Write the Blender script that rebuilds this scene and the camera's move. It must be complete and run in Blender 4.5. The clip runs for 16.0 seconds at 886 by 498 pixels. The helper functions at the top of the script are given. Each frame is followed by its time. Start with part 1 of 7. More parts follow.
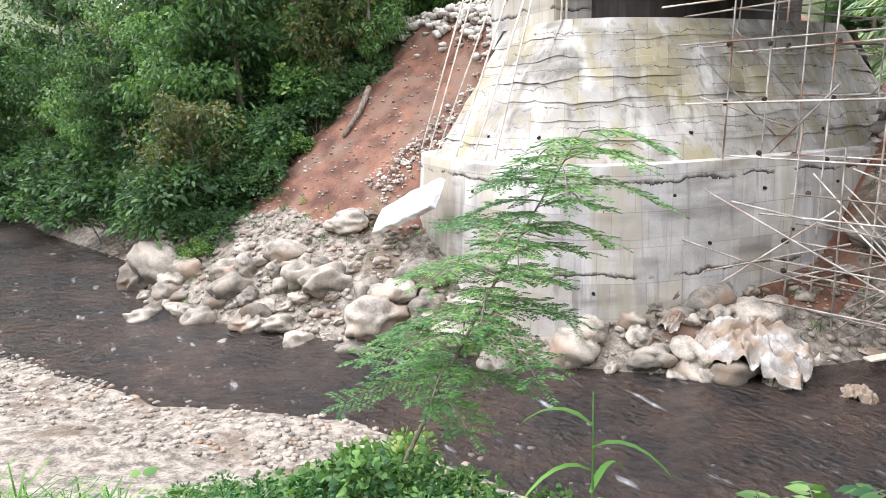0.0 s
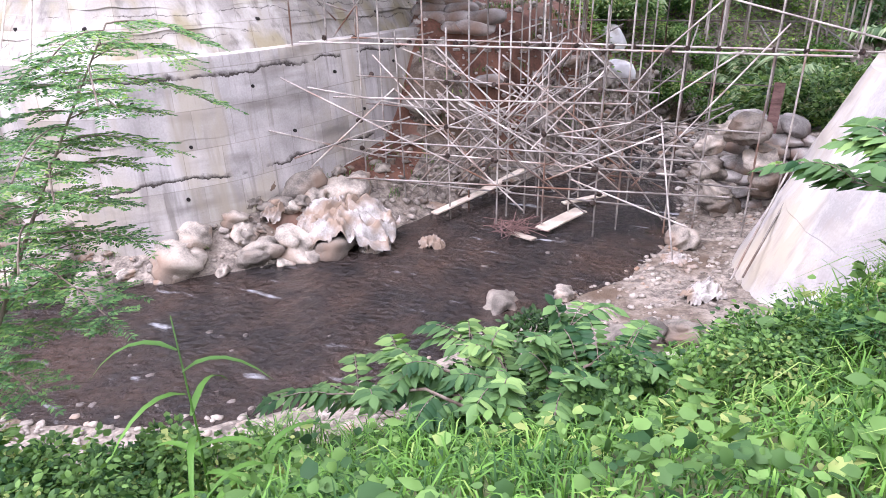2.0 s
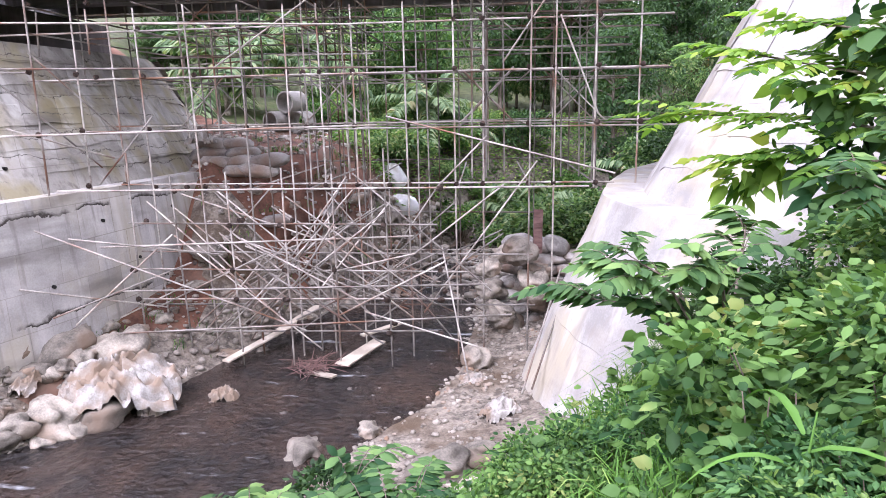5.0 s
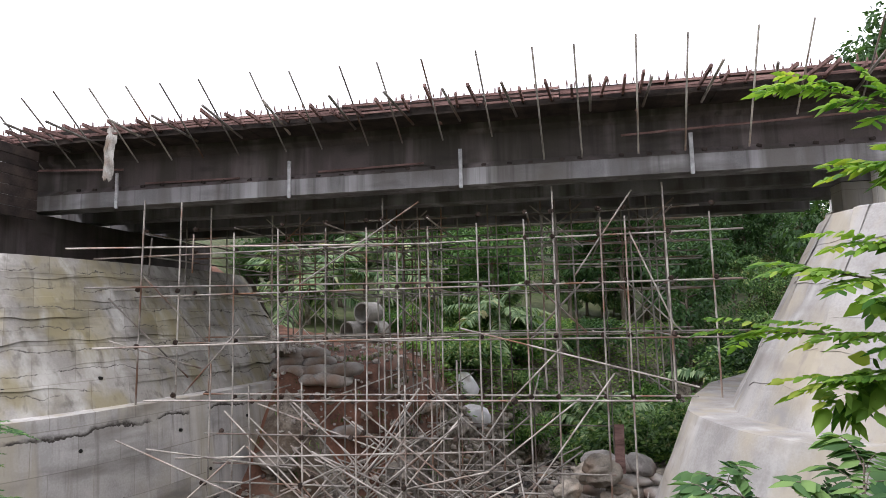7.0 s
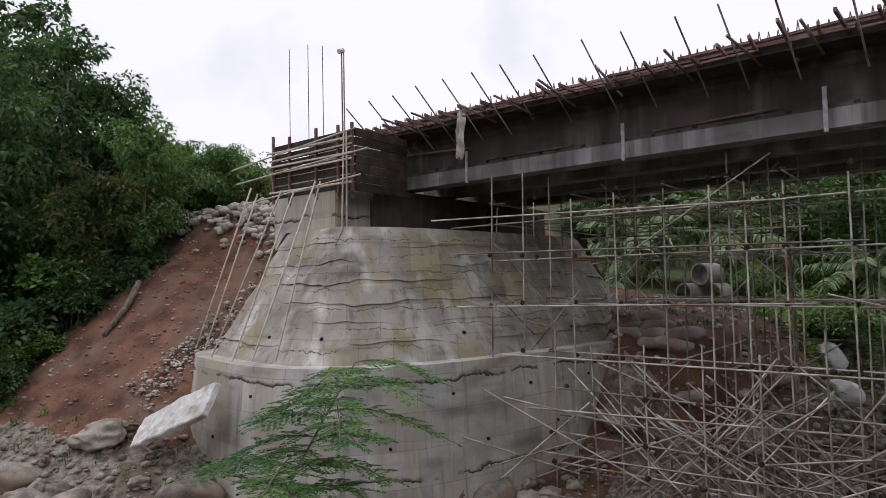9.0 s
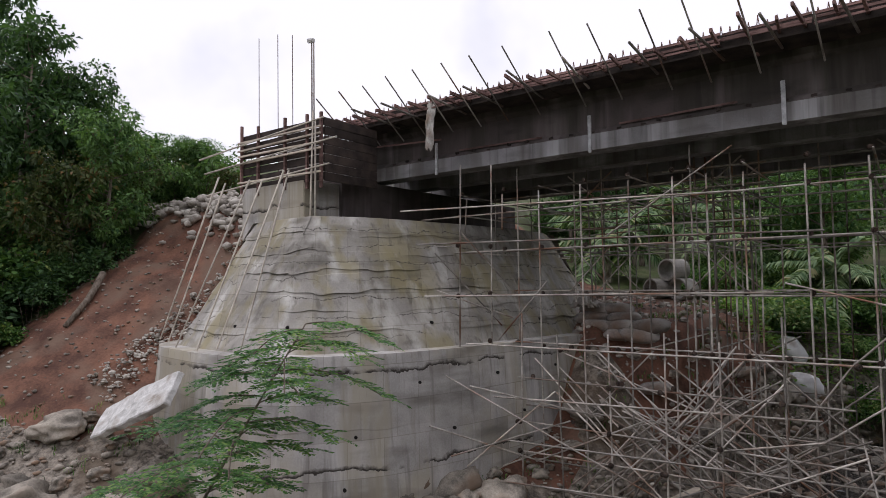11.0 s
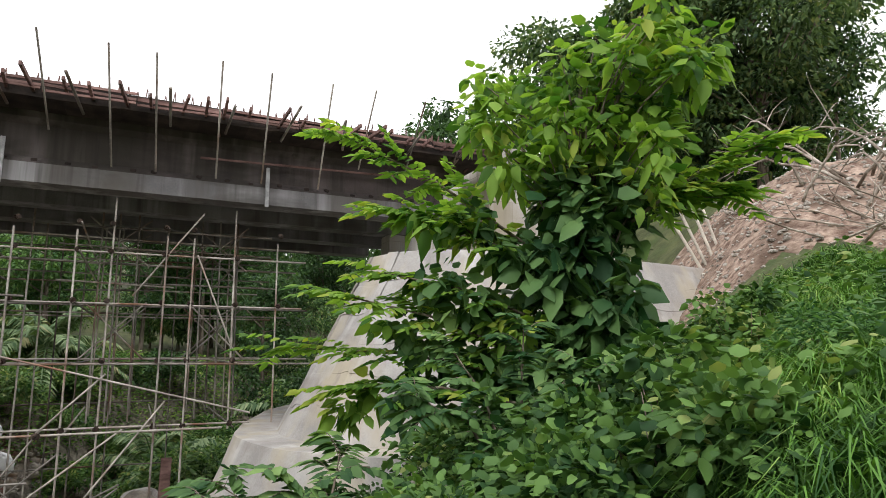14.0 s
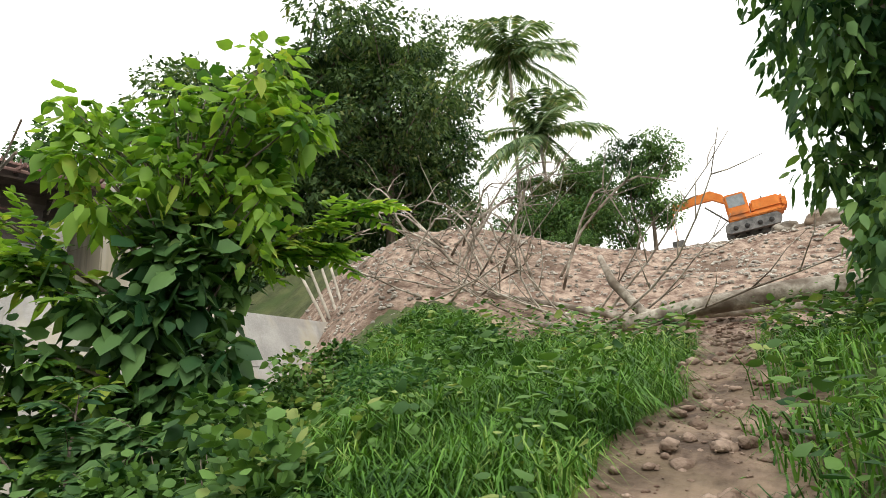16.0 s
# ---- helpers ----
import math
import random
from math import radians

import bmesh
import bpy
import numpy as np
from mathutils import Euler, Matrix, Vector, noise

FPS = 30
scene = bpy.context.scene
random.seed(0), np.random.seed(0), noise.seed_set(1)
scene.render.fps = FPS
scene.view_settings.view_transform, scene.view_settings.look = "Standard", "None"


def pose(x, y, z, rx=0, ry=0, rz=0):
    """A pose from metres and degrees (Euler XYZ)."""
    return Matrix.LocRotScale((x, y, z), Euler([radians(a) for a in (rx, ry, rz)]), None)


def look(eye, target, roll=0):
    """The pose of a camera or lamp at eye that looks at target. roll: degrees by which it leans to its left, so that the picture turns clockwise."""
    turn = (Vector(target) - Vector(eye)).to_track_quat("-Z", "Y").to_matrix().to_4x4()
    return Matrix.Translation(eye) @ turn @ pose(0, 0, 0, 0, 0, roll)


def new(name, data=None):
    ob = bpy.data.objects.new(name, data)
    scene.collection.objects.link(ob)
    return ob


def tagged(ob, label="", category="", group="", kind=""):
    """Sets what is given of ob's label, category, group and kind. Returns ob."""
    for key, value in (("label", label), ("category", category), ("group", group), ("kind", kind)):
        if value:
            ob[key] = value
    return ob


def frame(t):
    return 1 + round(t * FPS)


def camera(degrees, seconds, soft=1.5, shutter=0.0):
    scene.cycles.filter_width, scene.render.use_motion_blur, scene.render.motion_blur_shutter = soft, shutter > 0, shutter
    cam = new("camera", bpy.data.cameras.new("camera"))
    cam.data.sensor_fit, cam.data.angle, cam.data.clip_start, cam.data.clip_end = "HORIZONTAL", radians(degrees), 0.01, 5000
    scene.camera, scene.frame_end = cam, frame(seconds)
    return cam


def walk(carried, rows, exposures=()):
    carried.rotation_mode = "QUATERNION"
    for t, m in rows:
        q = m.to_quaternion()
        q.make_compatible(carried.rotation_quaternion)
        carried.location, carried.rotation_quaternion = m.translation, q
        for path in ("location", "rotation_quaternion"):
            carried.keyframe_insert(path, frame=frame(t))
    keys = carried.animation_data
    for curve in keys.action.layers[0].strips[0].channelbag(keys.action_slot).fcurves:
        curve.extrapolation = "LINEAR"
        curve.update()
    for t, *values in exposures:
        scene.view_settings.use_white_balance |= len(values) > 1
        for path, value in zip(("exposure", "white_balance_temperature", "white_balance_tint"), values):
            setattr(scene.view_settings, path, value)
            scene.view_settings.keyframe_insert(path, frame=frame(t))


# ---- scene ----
cam = camera(70.1, 16.0, soft=0.8)
PATH = [
    (0, (0.363, 1.452, 6.132), (-1.299, 2.466, 5.673), -1.9),
    (0.5, (0.383, 1.493, 6.131), (-1.023, 2.809, 5.59), -3.8),
    (1, (0.348, 1.629, 6.13), (-0.816, 3.061, 5.358), -3.6),
    (1.5, (0.423, 1.717, 6.137), (-0.469, 3.314, 5.329), -2.1),
    (2, (0.458, 1.759, 6.141), (-0.255, 3.443, 5.333), -1.2),
    (2.5, (0.486, 1.793, 6.134), (-0.088, 3.537, 5.34), -0.3),
    (3, (0.493, 1.822, 6.132), (0.035, 3.619, 5.385), -0.1),
    (3.2, (0.494, 1.844, 6.134), (0.063, 3.656, 5.407), -0.3),
    (5.3, (0.735, 1.92, 6.232), (0.643, 3.897, 5.943), -1.3),
    (5.5, (0.736, 1.912, 6.24), (0.685, 3.904, 6.07), -1.5),
    (6, (0.708, 1.871, 6.301), (0.705, 3.867, 6.425), -1.7),
    (6.5, (0.661, 1.887, 6.352), (0.729, 3.875, 6.566), -0.9),
    (7, (0.628, 1.878, 6.368), (0.27, 3.834, 6.584), -1.3),
    (7.5, (0.546, 1.802, 6.406), (-0.232, 3.626, 6.66), -1.4),
    (8, (0.484, 1.713, 6.44), (-0.584, 3.39, 6.655), -0.8),
    (8.5, (0.41, 1.637, 6.463), (-0.761, 3.251, 6.627), -0.7),
    (9, (0.376, 1.578, 6.472), (-0.885, 3.126, 6.58), -1.0),
    (9.2, (0.373, 1.569, 6.47), (-0.933, 3.082, 6.548), -1.7),
    (11.3, (0.547, 1.735, 6.121), (-0.588, 3.376, 6.254), -0.1),
    (11.5, (0.535, 1.777, 6.116), (-0.388, 3.544, 6.278), 0.6),
    (12, (0.47, 1.927, 6.127), (-0.078, 3.845, 6.272), 1.1),
    (12.5, (0.555, 1.993, 6.102), (0.427, 3.979, 6.303), 0.6),
    (13, (0.735, 1.958, 6.076), (1.005, 3.928, 6.292), 1.6),
    (13.5, (0.982, 1.937, 6.067), (1.595, 3.821, 6.345), 1.1),
    (14, (1.216, 1.671, 6.067), (2.063, 3.454, 6.389), -0.0),
    (14.5, (1.419, 1.531, 6.064), (2.53, 3.161, 6.4), 1.0),
    (15, (1.554, 1.477, 6.079), (2.925, 2.889, 6.431), 0.5),
    (15.5, (1.707, 1.427, 6.113), (3.242, 2.666, 6.446), 0.0),
    (16, (1.75, 1.375, 6.127), (3.381, 2.441, 6.577), -3.0),
]
EXPOSURES = [(0, 1.0, 6080, 15), (1.5, 1.05, 5850, 29), (3.0, 1.1, 5850, 31), (5.5, 0.98, 5780, 27), (6.0, 0.96, 5960, 23), (6.5, 0.2, 6150, 18), (7.0, 0.02, 6150, 18), (8.0, -0.8, 6200, 17), (9.0, -0.95, 6200, 18), (11.5, -0.85, 6180, 19), (12.0, -0.32, 6100, 19), (12.5, -0.2, 6060, 19), (13.5, -0.18, 6330, 15), (14.5, -0.2, 6600, 10), (16.0, -0.18, 6750, 7)]
walk(cam, [(t, look(eye, target, roll)) for t, eye, target, roll in PATH], EXPOSURES)

# ---------------------------------------------------------------- world and sun
SUN_AZ, SUN_EL = radians(224), radians(55)
world = bpy.data.worlds.new("overcast_sky")
scene.world = world
world.use_nodes = True
wn, wl = world.node_tree.nodes, world.node_tree.links
wn.clear()
w_out = wn.new("ShaderNodeOutputWorld")
w_bg = wn.new("ShaderNodeBackground")
w_bg.inputs["Strength"].default_value = 0.11
sky = wn.new("ShaderNodeTexSky")
sky.sky_type, sky.sun_disc = "NISHITA", False
sky.sun_elevation, sky.sun_rotation = SUN_EL, SUN_AZ
sky.air_density, sky.dust_density = 1.2, 3.0
w_tc = wn.new("ShaderNodeTexCoord")
w_noise = wn.new("ShaderNodeTexNoise")
w_noise.inputs["Scale"].default_value, w_noise.inputs["Detail"].default_value = 2.2, 5.0
w_ramp = wn.new("ShaderNodeValToRGB")
w_ramp.color_ramp.elements[0].position, w_ramp.color_ramp.elements[0].color = 0.30, (0.62, 0.62, 0.62, 1)
w_ramp.color_ramp.elements[1].position, w_ramp.color_ramp.elements[1].color = 0.46, (1, 1, 1, 1)
w_mix = wn.new("ShaderNodeMix")
w_mix.data_type = "RGBA"
w_mix.inputs["B"].default_value = (17.0, 17.1, 17.3, 1)
wl.new(w_tc.outputs["Generated"], w_noise.inputs["Vector"])
wl.new(w_noise.outputs["Fac"], w_ramp.inputs["Fac"])
wl.new(w_ramp.outputs["Color"], w_mix.inputs["Factor"])
wl.new(sky.outputs["Color"], w_mix.inputs["A"])
wl.new(w_mix.outputs["Result"], w_bg.inputs["Color"])
wl.new(w_bg.outputs["Background"], w_out.inputs["Surface"])

sun = new("sun", bpy.data.lights.new("sun", "SUN"))
sun.data.energy, sun.data.angle, sun.data.color = 2.0, radians(20), (1.0, 0.98, 0.95)
sun.matrix_world = look((0, 0, 0), (-math.cos(SUN_EL) * math.sin(SUN_AZ), -math.cos(SUN_EL) * math.cos(SUN_AZ), -math.sin(SUN_EL)))
# ---------------------------------------------------------------- materials
def mat(name, c1, c2, scale=3.0, rough=0.85, bump=0.3, fine=25.0, metal=0.0, dist=0.02, spread=(0.35, 0.65), c3=None, c3_scale=0.4, c3_at=(0.52, 0.68), stretch=(1, 1, 1), vary=0.0, local=False, spec=0.3):
    """Noise between two colours, an optional third in large patches, and a bump at two scales, all in metres."""
    m = bpy.data.materials.new(name)
    m.use_nodes = True
    n, l = m.node_tree.nodes, m.node_tree.links
    b = n["Principled BSDF"]
    b.inputs["Roughness"].default_value, b.inputs["Metallic"].default_value = rough, metal
    b.inputs["Specular IOR Level"].default_value = spec
    tc = n.new("ShaderNodeTexCoord") if local else n.new("ShaderNodeNewGeometry")
    mp = n.new("ShaderNodeMapping")
    mp.inputs["Scale"].default_value = stretch
    l.new(tc.outputs["Object" if local else "Position"], mp.inputs["Vector"])
    n1 = n.new("ShaderNodeTexNoise")
    n1.inputs["Scale"].default_value, n1.inputs["Detail"].default_value = scale, 6
    n2 = n.new("ShaderNodeTexNoise")
    n2.inputs["Scale"].default_value, n2.inputs["Detail"].default_value = fine, 4
    for t in (n1, n2):
        l.new(mp.outputs["Vector"], t.inputs["Vector"])
    mixf = n.new("ShaderNodeMath")
    mixf.operation = "MULTIPLY_ADD"
    mixf.inputs[1].default_value = 0.35
    sub = n.new("ShaderNodeMath")
    sub.operation = "MULTIPLY_ADD"
    sub.inputs[1].default_value, sub.inputs[2].default_value = 1.0, -0.175
    l.new(n1.outputs["Fac"], sub.inputs[0])
    l.new(n2.outputs["Fac"], mixf.inputs[0])
    l.new(sub.outputs[0], mixf.inputs[2])
    ramp = n.new("ShaderNodeValToRGB")
    ramp.color_ramp.elements[0].position, ramp.color_ramp.elements[1].position = spread
    ramp.color_ramp.elements[0].color, ramp.color_ramp.elements[1].color = (*c1, 1), (*c2, 1)
    l.new(mixf.outputs[0], ramp.inputs["Fac"])
    colour = ramp.outputs["Color"]
    if c3:
        n3 = n.new("ShaderNodeTexNoise")
        n3.inputs["Scale"].default_value, n3.inputs["Detail"].default_value = c3_scale, 5
        l.new(mp.outputs["Vector"], n3.inputs["Vector"])
        r3 = n.new("ShaderNodeMapRange")
        r3.inputs["From Min"].default_value, r3.inputs["From Max"].default_value = c3_at
        l.new(n3.outputs["Fac"], r3.inputs["Value"])
        mx = n.new("ShaderNodeMix")
        mx.data_type = "RGBA"
        mx.inputs["B"].default_value = (*c3, 1)
        l.new(r3.outputs["Result"], mx.inputs["Factor"])
        l.new(colour, mx.inputs["A"])
        colour = mx.outputs["Result"]
    if vary:
        info = n.new("ShaderNodeObjectInfo")
        mr = n.new("ShaderNodeMapRange")
        mr.inputs["To Min"].default_value, mr.inputs["To Max"].default_value = 1 - vary, 1 + vary
        l.new(info.outputs["Random"], mr.inputs["Value"])
        hs = n.new("ShaderNodeHueSaturation")
        l.new(mr.outputs["Result"], hs.inputs["Value"])
        l.new(colour, hs.inputs["Color"])
        colour = hs.outputs["Color"]
    l.new(colour, b.inputs["Base Color"])
    bp = n.new("ShaderNodeBump")
    bp.inputs["Strength"].default_value, bp.inputs["Distance"].default_value = bump, dist
    l.new(mixf.outputs[0], bp.inputs["Height"])
    l.new(bp.outputs["Normal"], b.inputs["Normal"])
    return m


def leaf_mat(name, dark, light, tip=None, glow=0.35, rough=0.58):
    """Leaves that let light through, each of its own shade."""
    m = bpy.data.materials.new(name)
    m.use_nodes = True
    n, l = m.node_tree.nodes, m.node_tree.links
    b = n["Principled BSDF"]
    b.inputs["Roughness"].default_value = rough
    b.inputs["Specular IOR Level"].default_value = 0.25
    geo = n.new("ShaderNodeNewGeometry")
    ramp = n.new("ShaderNodeValToRGB")
    ramp.color_ramp.elements[0].color, ramp.color_ramp.elements[1].color = (*dark, 1), (*light, 1)
    if tip:
        e = ramp.color_ramp.elements.new(0.93)
        e.color = (*light, 1)
        ramp.color_ramp.elements[-1].color = (*tip, 1)
    noi = n.new("ShaderNodeTexNoise")
    noi.inputs["Scale"].default_value, noi.inputs["Detail"].default_value = 0.9, 3
    l.new(geo.outputs["Position"], noi.inputs["Vector"])
    mul = n.new("ShaderNodeMath")
    mul.operation = "MULTIPLY_ADD"
    mul.inputs[1].default_value = 1.0
    off = n.new("ShaderNodeMath")
    off.operation = "MULTIPLY_ADD"
    off.inputs[1].default_value, off.inputs[2].default_value = 1.6, -0.8
    l.new(noi.outputs["Fac"], off.inputs[0])
    l.new(geo.outputs["Random Per Island"], mul.inputs[0])
    l.new(off.outputs[0], mul.inputs[2])
    l.new(mul.outputs[0], ramp.inputs["Fac"])
    l.new(ramp.outputs["Color"], b.inputs["Base Color"])
    tr = n.new("ShaderNodeBsdfTranslucent")
    warm = n.new("ShaderNodeMix")
    warm.data_type, warm.blend_type = "RGBA", "MULTIPLY"
    warm.inputs["Factor"].default_value = 1.0
    warm.inputs["B"].default_value = (1.25, 1.3, 0.6, 1)
    l.new(ramp.outputs["Color"], warm.inputs["A"])
    l.new(warm.outputs["Result"], tr.inputs["Color"])
    mx = n.new("ShaderNodeMixShader")
    mx.inputs["Fac"].default_value = glow
    l.new(b.outputs["BSDF"], mx.inputs[1])
    l.new(tr.outputs["BSDF"], mx.inputs[2])
    l.new(mx.outputs["Shader"], n["Material Output"].inputs["Surface"])
    return m


def streaked_concrete(name, base, stain, moss, dirt, lines=0.0):
    """Poured concrete: blotches, runs of damp down the face, mossy patches and a fine grain."""
    m = mat(name, tuple(v * 0.72 for v in base), tuple(v * 1.06 for v in base), scale=1.1, rough=0.9, bump=0.35, fine=26, c3=moss, c3_scale=0.38, c3_at=(0.5, 0.66))
    n, l = m.node_tree.nodes, m.node_tree.links
    b = n["Principled BSDF"]
    was = b.inputs["Base Color"].links[0].from_socket
    geo = n.new("ShaderNodeNewGeometry")
    for colour, sc, lo, hi, amount in ((stain, (1.6, 1.6, 0.14), 0.52, 0.7, 0.8), (dirt, (5.0, 5.0, 0.25), 0.56, 0.7, 0.55), (dirt, (0.5, 0.5, 2.0), 0.54, 0.72, 0.7), (moss, (1.3, 1.3, 0.18), 0.5, 0.64, 0.75), (dirt, (9.0, 9.0, 0.35), 0.6, 0.74, 0.3)):
        mp = n.new("ShaderNodeMapping")
        mp.inputs["Scale"].default_value = sc
        l.new(geo.outputs["Position"], mp.inputs["Vector"])
        t = n.new("ShaderNodeTexNoise")
        t.inputs["Scale"].default_value, t.inputs["Detail"].default_value = 1.0, 5
        l.new(mp.outputs["Vector"], t.inputs["Vector"])
        r = n.new("ShaderNodeMapRange")
        r.inputs["From Min"].default_value, r.inputs["From Max"].default_value, r.inputs["To Max"].default_value = lo, hi, amount
        l.new(t.outputs["Fac"], r.inputs["Value"])
        mx = n.new("ShaderNodeMix")
        mx.data_type = "RGBA"
        mx.inputs["B"].default_value = (*colour, 1)
        l.new(r.outputs["Result"], mx.inputs["Factor"])
        l.new(was, mx.inputs["A"])
        was = mx.outputs["Result"]
    if lines:
        sep = n.new("ShaderNodeSeparateXYZ")
        l.new(geo.outputs["Position"], sep.inputs["Vector"])
        # the prints of the form panels, each a little lighter or darker
        run = n.new("ShaderNodeMath")
        run.operation = "ADD"
        l.new(sep.outputs["X"], run.inputs[0])
        l.new(sep.outputs["Y"], run.inputs[1])
        flat = n.new("ShaderNodeCombineXYZ")
        l.new(run.outputs[0], flat.inputs["X"])
        l.new(sep.outputs["Z"], flat.inputs["Y"])
        panel = n.new("ShaderNodeTexBrick")
        panel.offset = 0.37
        for key, value in (("Scale", 1.0), ("Mortar Size", 0.012), ("Mortar Smooth", 0.4), ("Brick Width", 1.22), ("Row Height", 0.85)):
            panel.inputs[key].default_value = value
        panel.inputs["Color1"].default_value, panel.inputs["Color2"].default_value, panel.inputs["Mortar"].default_value = (0.7, 0.69, 0.67, 1), (1.08, 1.08, 1.08, 1), (0.6, 0.58, 0.55, 1)
        l.new(flat.outputs["Vector"], panel.inputs["Vector"])
        pm = n.new("ShaderNodeMix")
        pm.data_type, pm.blend_type = "RGBA", "MULTIPLY"
        pm.inputs["Factor"].default_value = 0.75
        l.new(was, pm.inputs["A"])
        l.new(panel.outputs["Color"], pm.inputs["B"])
        was = pm.outputs["Result"]
        wob = n.new("ShaderNodeTexNoise")
        wob.inputs["Scale"].default_value, wob.inputs["Detail"].default_value, wob.inputs["Roughness"].default_value = 0.7, 9, 0.68
        l.new(geo.outputs["Position"], wob.inputs["Vector"])
        za = n.new("ShaderNodeMath")
        za.operation = "MULTIPLY_ADD"
        za.inputs[1].default_value = 0.75
        l.new(wob.outputs["Fac"], za.inputs[0])
        l.new(sep.outputs["Z"], za.inputs[2])
        fr = n.new("ShaderNodeMath")
        fr.operation = "MULTIPLY"
        fr.inputs[1].default_value = lines
        l.new(za.outputs[0], fr.inputs[0])
        fx = n.new("ShaderNodeMath")
        fx.operation = "FRACT"
        l.new(fr.outputs[0], fx.inputs[0])
        thin = n.new("ShaderNodeMapRange")
        thin.inputs["From Min"].default_value, thin.inputs["From Max"].default_value = 0.05, 0.012
        l.new(fx.outputs[0], thin.inputs["Value"])
        gate = n.new("ShaderNodeTexNoise")
        gate.inputs["Scale"].default_value, gate.inputs["Detail"].default_value = 0.8, 3
        l.new(geo.outputs["Position"], gate.inputs["Vector"])
        gr = n.new("ShaderNodeMapRange")
        gr.inputs["From Min"].default_value, gr.inputs["From Max"].default_value = 0.44, 0.5
        l.new(gate.outputs["Fac"], gr.inputs["Value"])
        mul = n.new("ShaderNodeMath")
        mul.operation = "MULTIPLY"
        l.new(thin.outputs["Result"], mul.inputs[0])
        l.new(gr.outputs["Result"], mul.inputs[1])
        mx = n.new("ShaderNodeMix")
        mx.data_type = "RGBA"
        mx.inputs["B"].default_value = (0.05, 0.043, 0.036, 1)
        l.new(mul.outputs[0], mx.inputs["Factor"])
        l.new(was, mx.inputs["A"])
        was = mx.outputs["Result"]
    l.new(was, b.inputs["Base Color"])
    return m


CONCRETE = streaked_concrete("poured_concrete", (0.52, 0.5, 0.475), (0.7, 0.685, 0.66), (0.41, 0.37, 0.285), (0.2, 0.185, 0.165), 0.45)
MOSSY_CONCRETE = streaked_concrete("mossy_poured_concrete", (0.39, 0.37, 0.335), (0.62, 0.605, 0.565), (0.29, 0.255, 0.15), (0.11, 0.1, 0.082), 2.1)
EAST_CONCRETE = streaked_concrete("fresh_pale_concrete", (0.4, 0.385, 0.365), (0.56, 0.55, 0.53), (0.42, 0.375, 0.29), (0.28, 0.255, 0.23))
GIRDER = streaked_concrete("precast_concrete", (0.225, 0.218, 0.222), (0.4, 0.395, 0.4), (0.12, 0.11, 0.1), (0.06, 0.054, 0.05))
# Concrete under the deck: its shade is put into the dark base colour.
WEB = streaked_concrete("shaded_weathered_concrete", (0.098, 0.08, 0.077), (0.185, 0.158, 0.152), (0.05, 0.044, 0.037), (0.03, 0.027, 0.024))
PALE = mat("pale_new_concrete", (0.5, 0.49, 0.47), (0.74, 0.73, 0.71), 5, bump=0.9, fine=22, dist=0.03, c3=(0.36, 0.32, 0.28), c3_scale=2.5)
SOIL = mat("red_soil", (0.08, 0.038, 0.026), (0.21, 0.103, 0.066), 1.2, bump=0.9, fine=14, dist=0.06, c3=(0.17, 0.11, 0.078), c3_scale=0.7)
ROCK = mat("river_stone", (0.135, 0.12, 0.1), (0.36, 0.32, 0.265), 2.2, bump=1.0, fine=24, dist=0.035, c3=(0.22, 0.16, 0.115), c3_scale=0.9, c3_at=(0.48, 0.66), vary=0.4, local=True)
PEBBLE = mat("pale_rubble", (0.22, 0.195, 0.165), (0.52, 0.485, 0.43), 1.5, bump=0.5, fine=20)
TIMBER = mat("weathered_timber", (0.1, 0.055, 0.048), (0.27, 0.165, 0.145), 3, bump=0.4, fine=30, stretch=(0.6, 3, 3), vary=0.35, local=True)
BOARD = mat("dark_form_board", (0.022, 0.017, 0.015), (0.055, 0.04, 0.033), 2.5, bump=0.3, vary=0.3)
PLANK = mat("pale_plank", (0.4, 0.34, 0.27), (0.6, 0.53, 0.44), 3, bump=0.3, vary=0.2)
PIPE = mat("scaffold_pole", (0.19, 0.17, 0.148), (0.45, 0.418, 0.375), 2.2, rough=0.6, metal=0.25, bump=0.2, c3=(0.2, 0.11, 0.07), c3_scale=0.9, vary=0.45)
CLAMP = mat("rusty_clamp", (0.035, 0.028, 0.025), (0.09, 0.06, 0.045), 20, rough=0.7, metal=0.4)
REBAR = mat("rusty_rebar", (0.085, 0.05, 0.042), (0.17, 0.1, 0.085), 15, rough=0.8)
BAMBOO = mat("pale_bamboo", (0.36, 0.32, 0.27), (0.58, 0.53, 0.45), 4, rough=0.6, vary=0.12)
CLOTH = mat("white_sacking", (0.24, 0.22, 0.195), (0.52, 0.5, 0.465), 3, rough=0.8, bump=0.6, c3=(0.24, 0.18, 0.13), c3_scale=1.7, c3_at=(0.44, 0.6))
SACK = mat("grey_sandbag", (0.21, 0.195, 0.18), (0.44, 0.415, 0.385), 3, bump=0.6, c3=(0.2, 0.13, 0.09), c3_scale=0.8, vary=0.25, local=True)
BARK = mat("bark", (0.1, 0.075, 0.055), (0.24, 0.2, 0.16), 5, bump=0.7, stretch=(2, 2, 0.4))
PALE_BARK = mat("pale_bark", (0.2, 0.165, 0.13), (0.5, 0.45, 0.38), 5, bump=0.8, fine=22, dist=0.03, c3=(0.13, 0.1, 0.075), c3_scale=1.8, c3_at=(0.48, 0.62))
BLACK = mat("dark_void", (0.012, 0.011, 0.01), (0.02, 0.018, 0.016), 5)
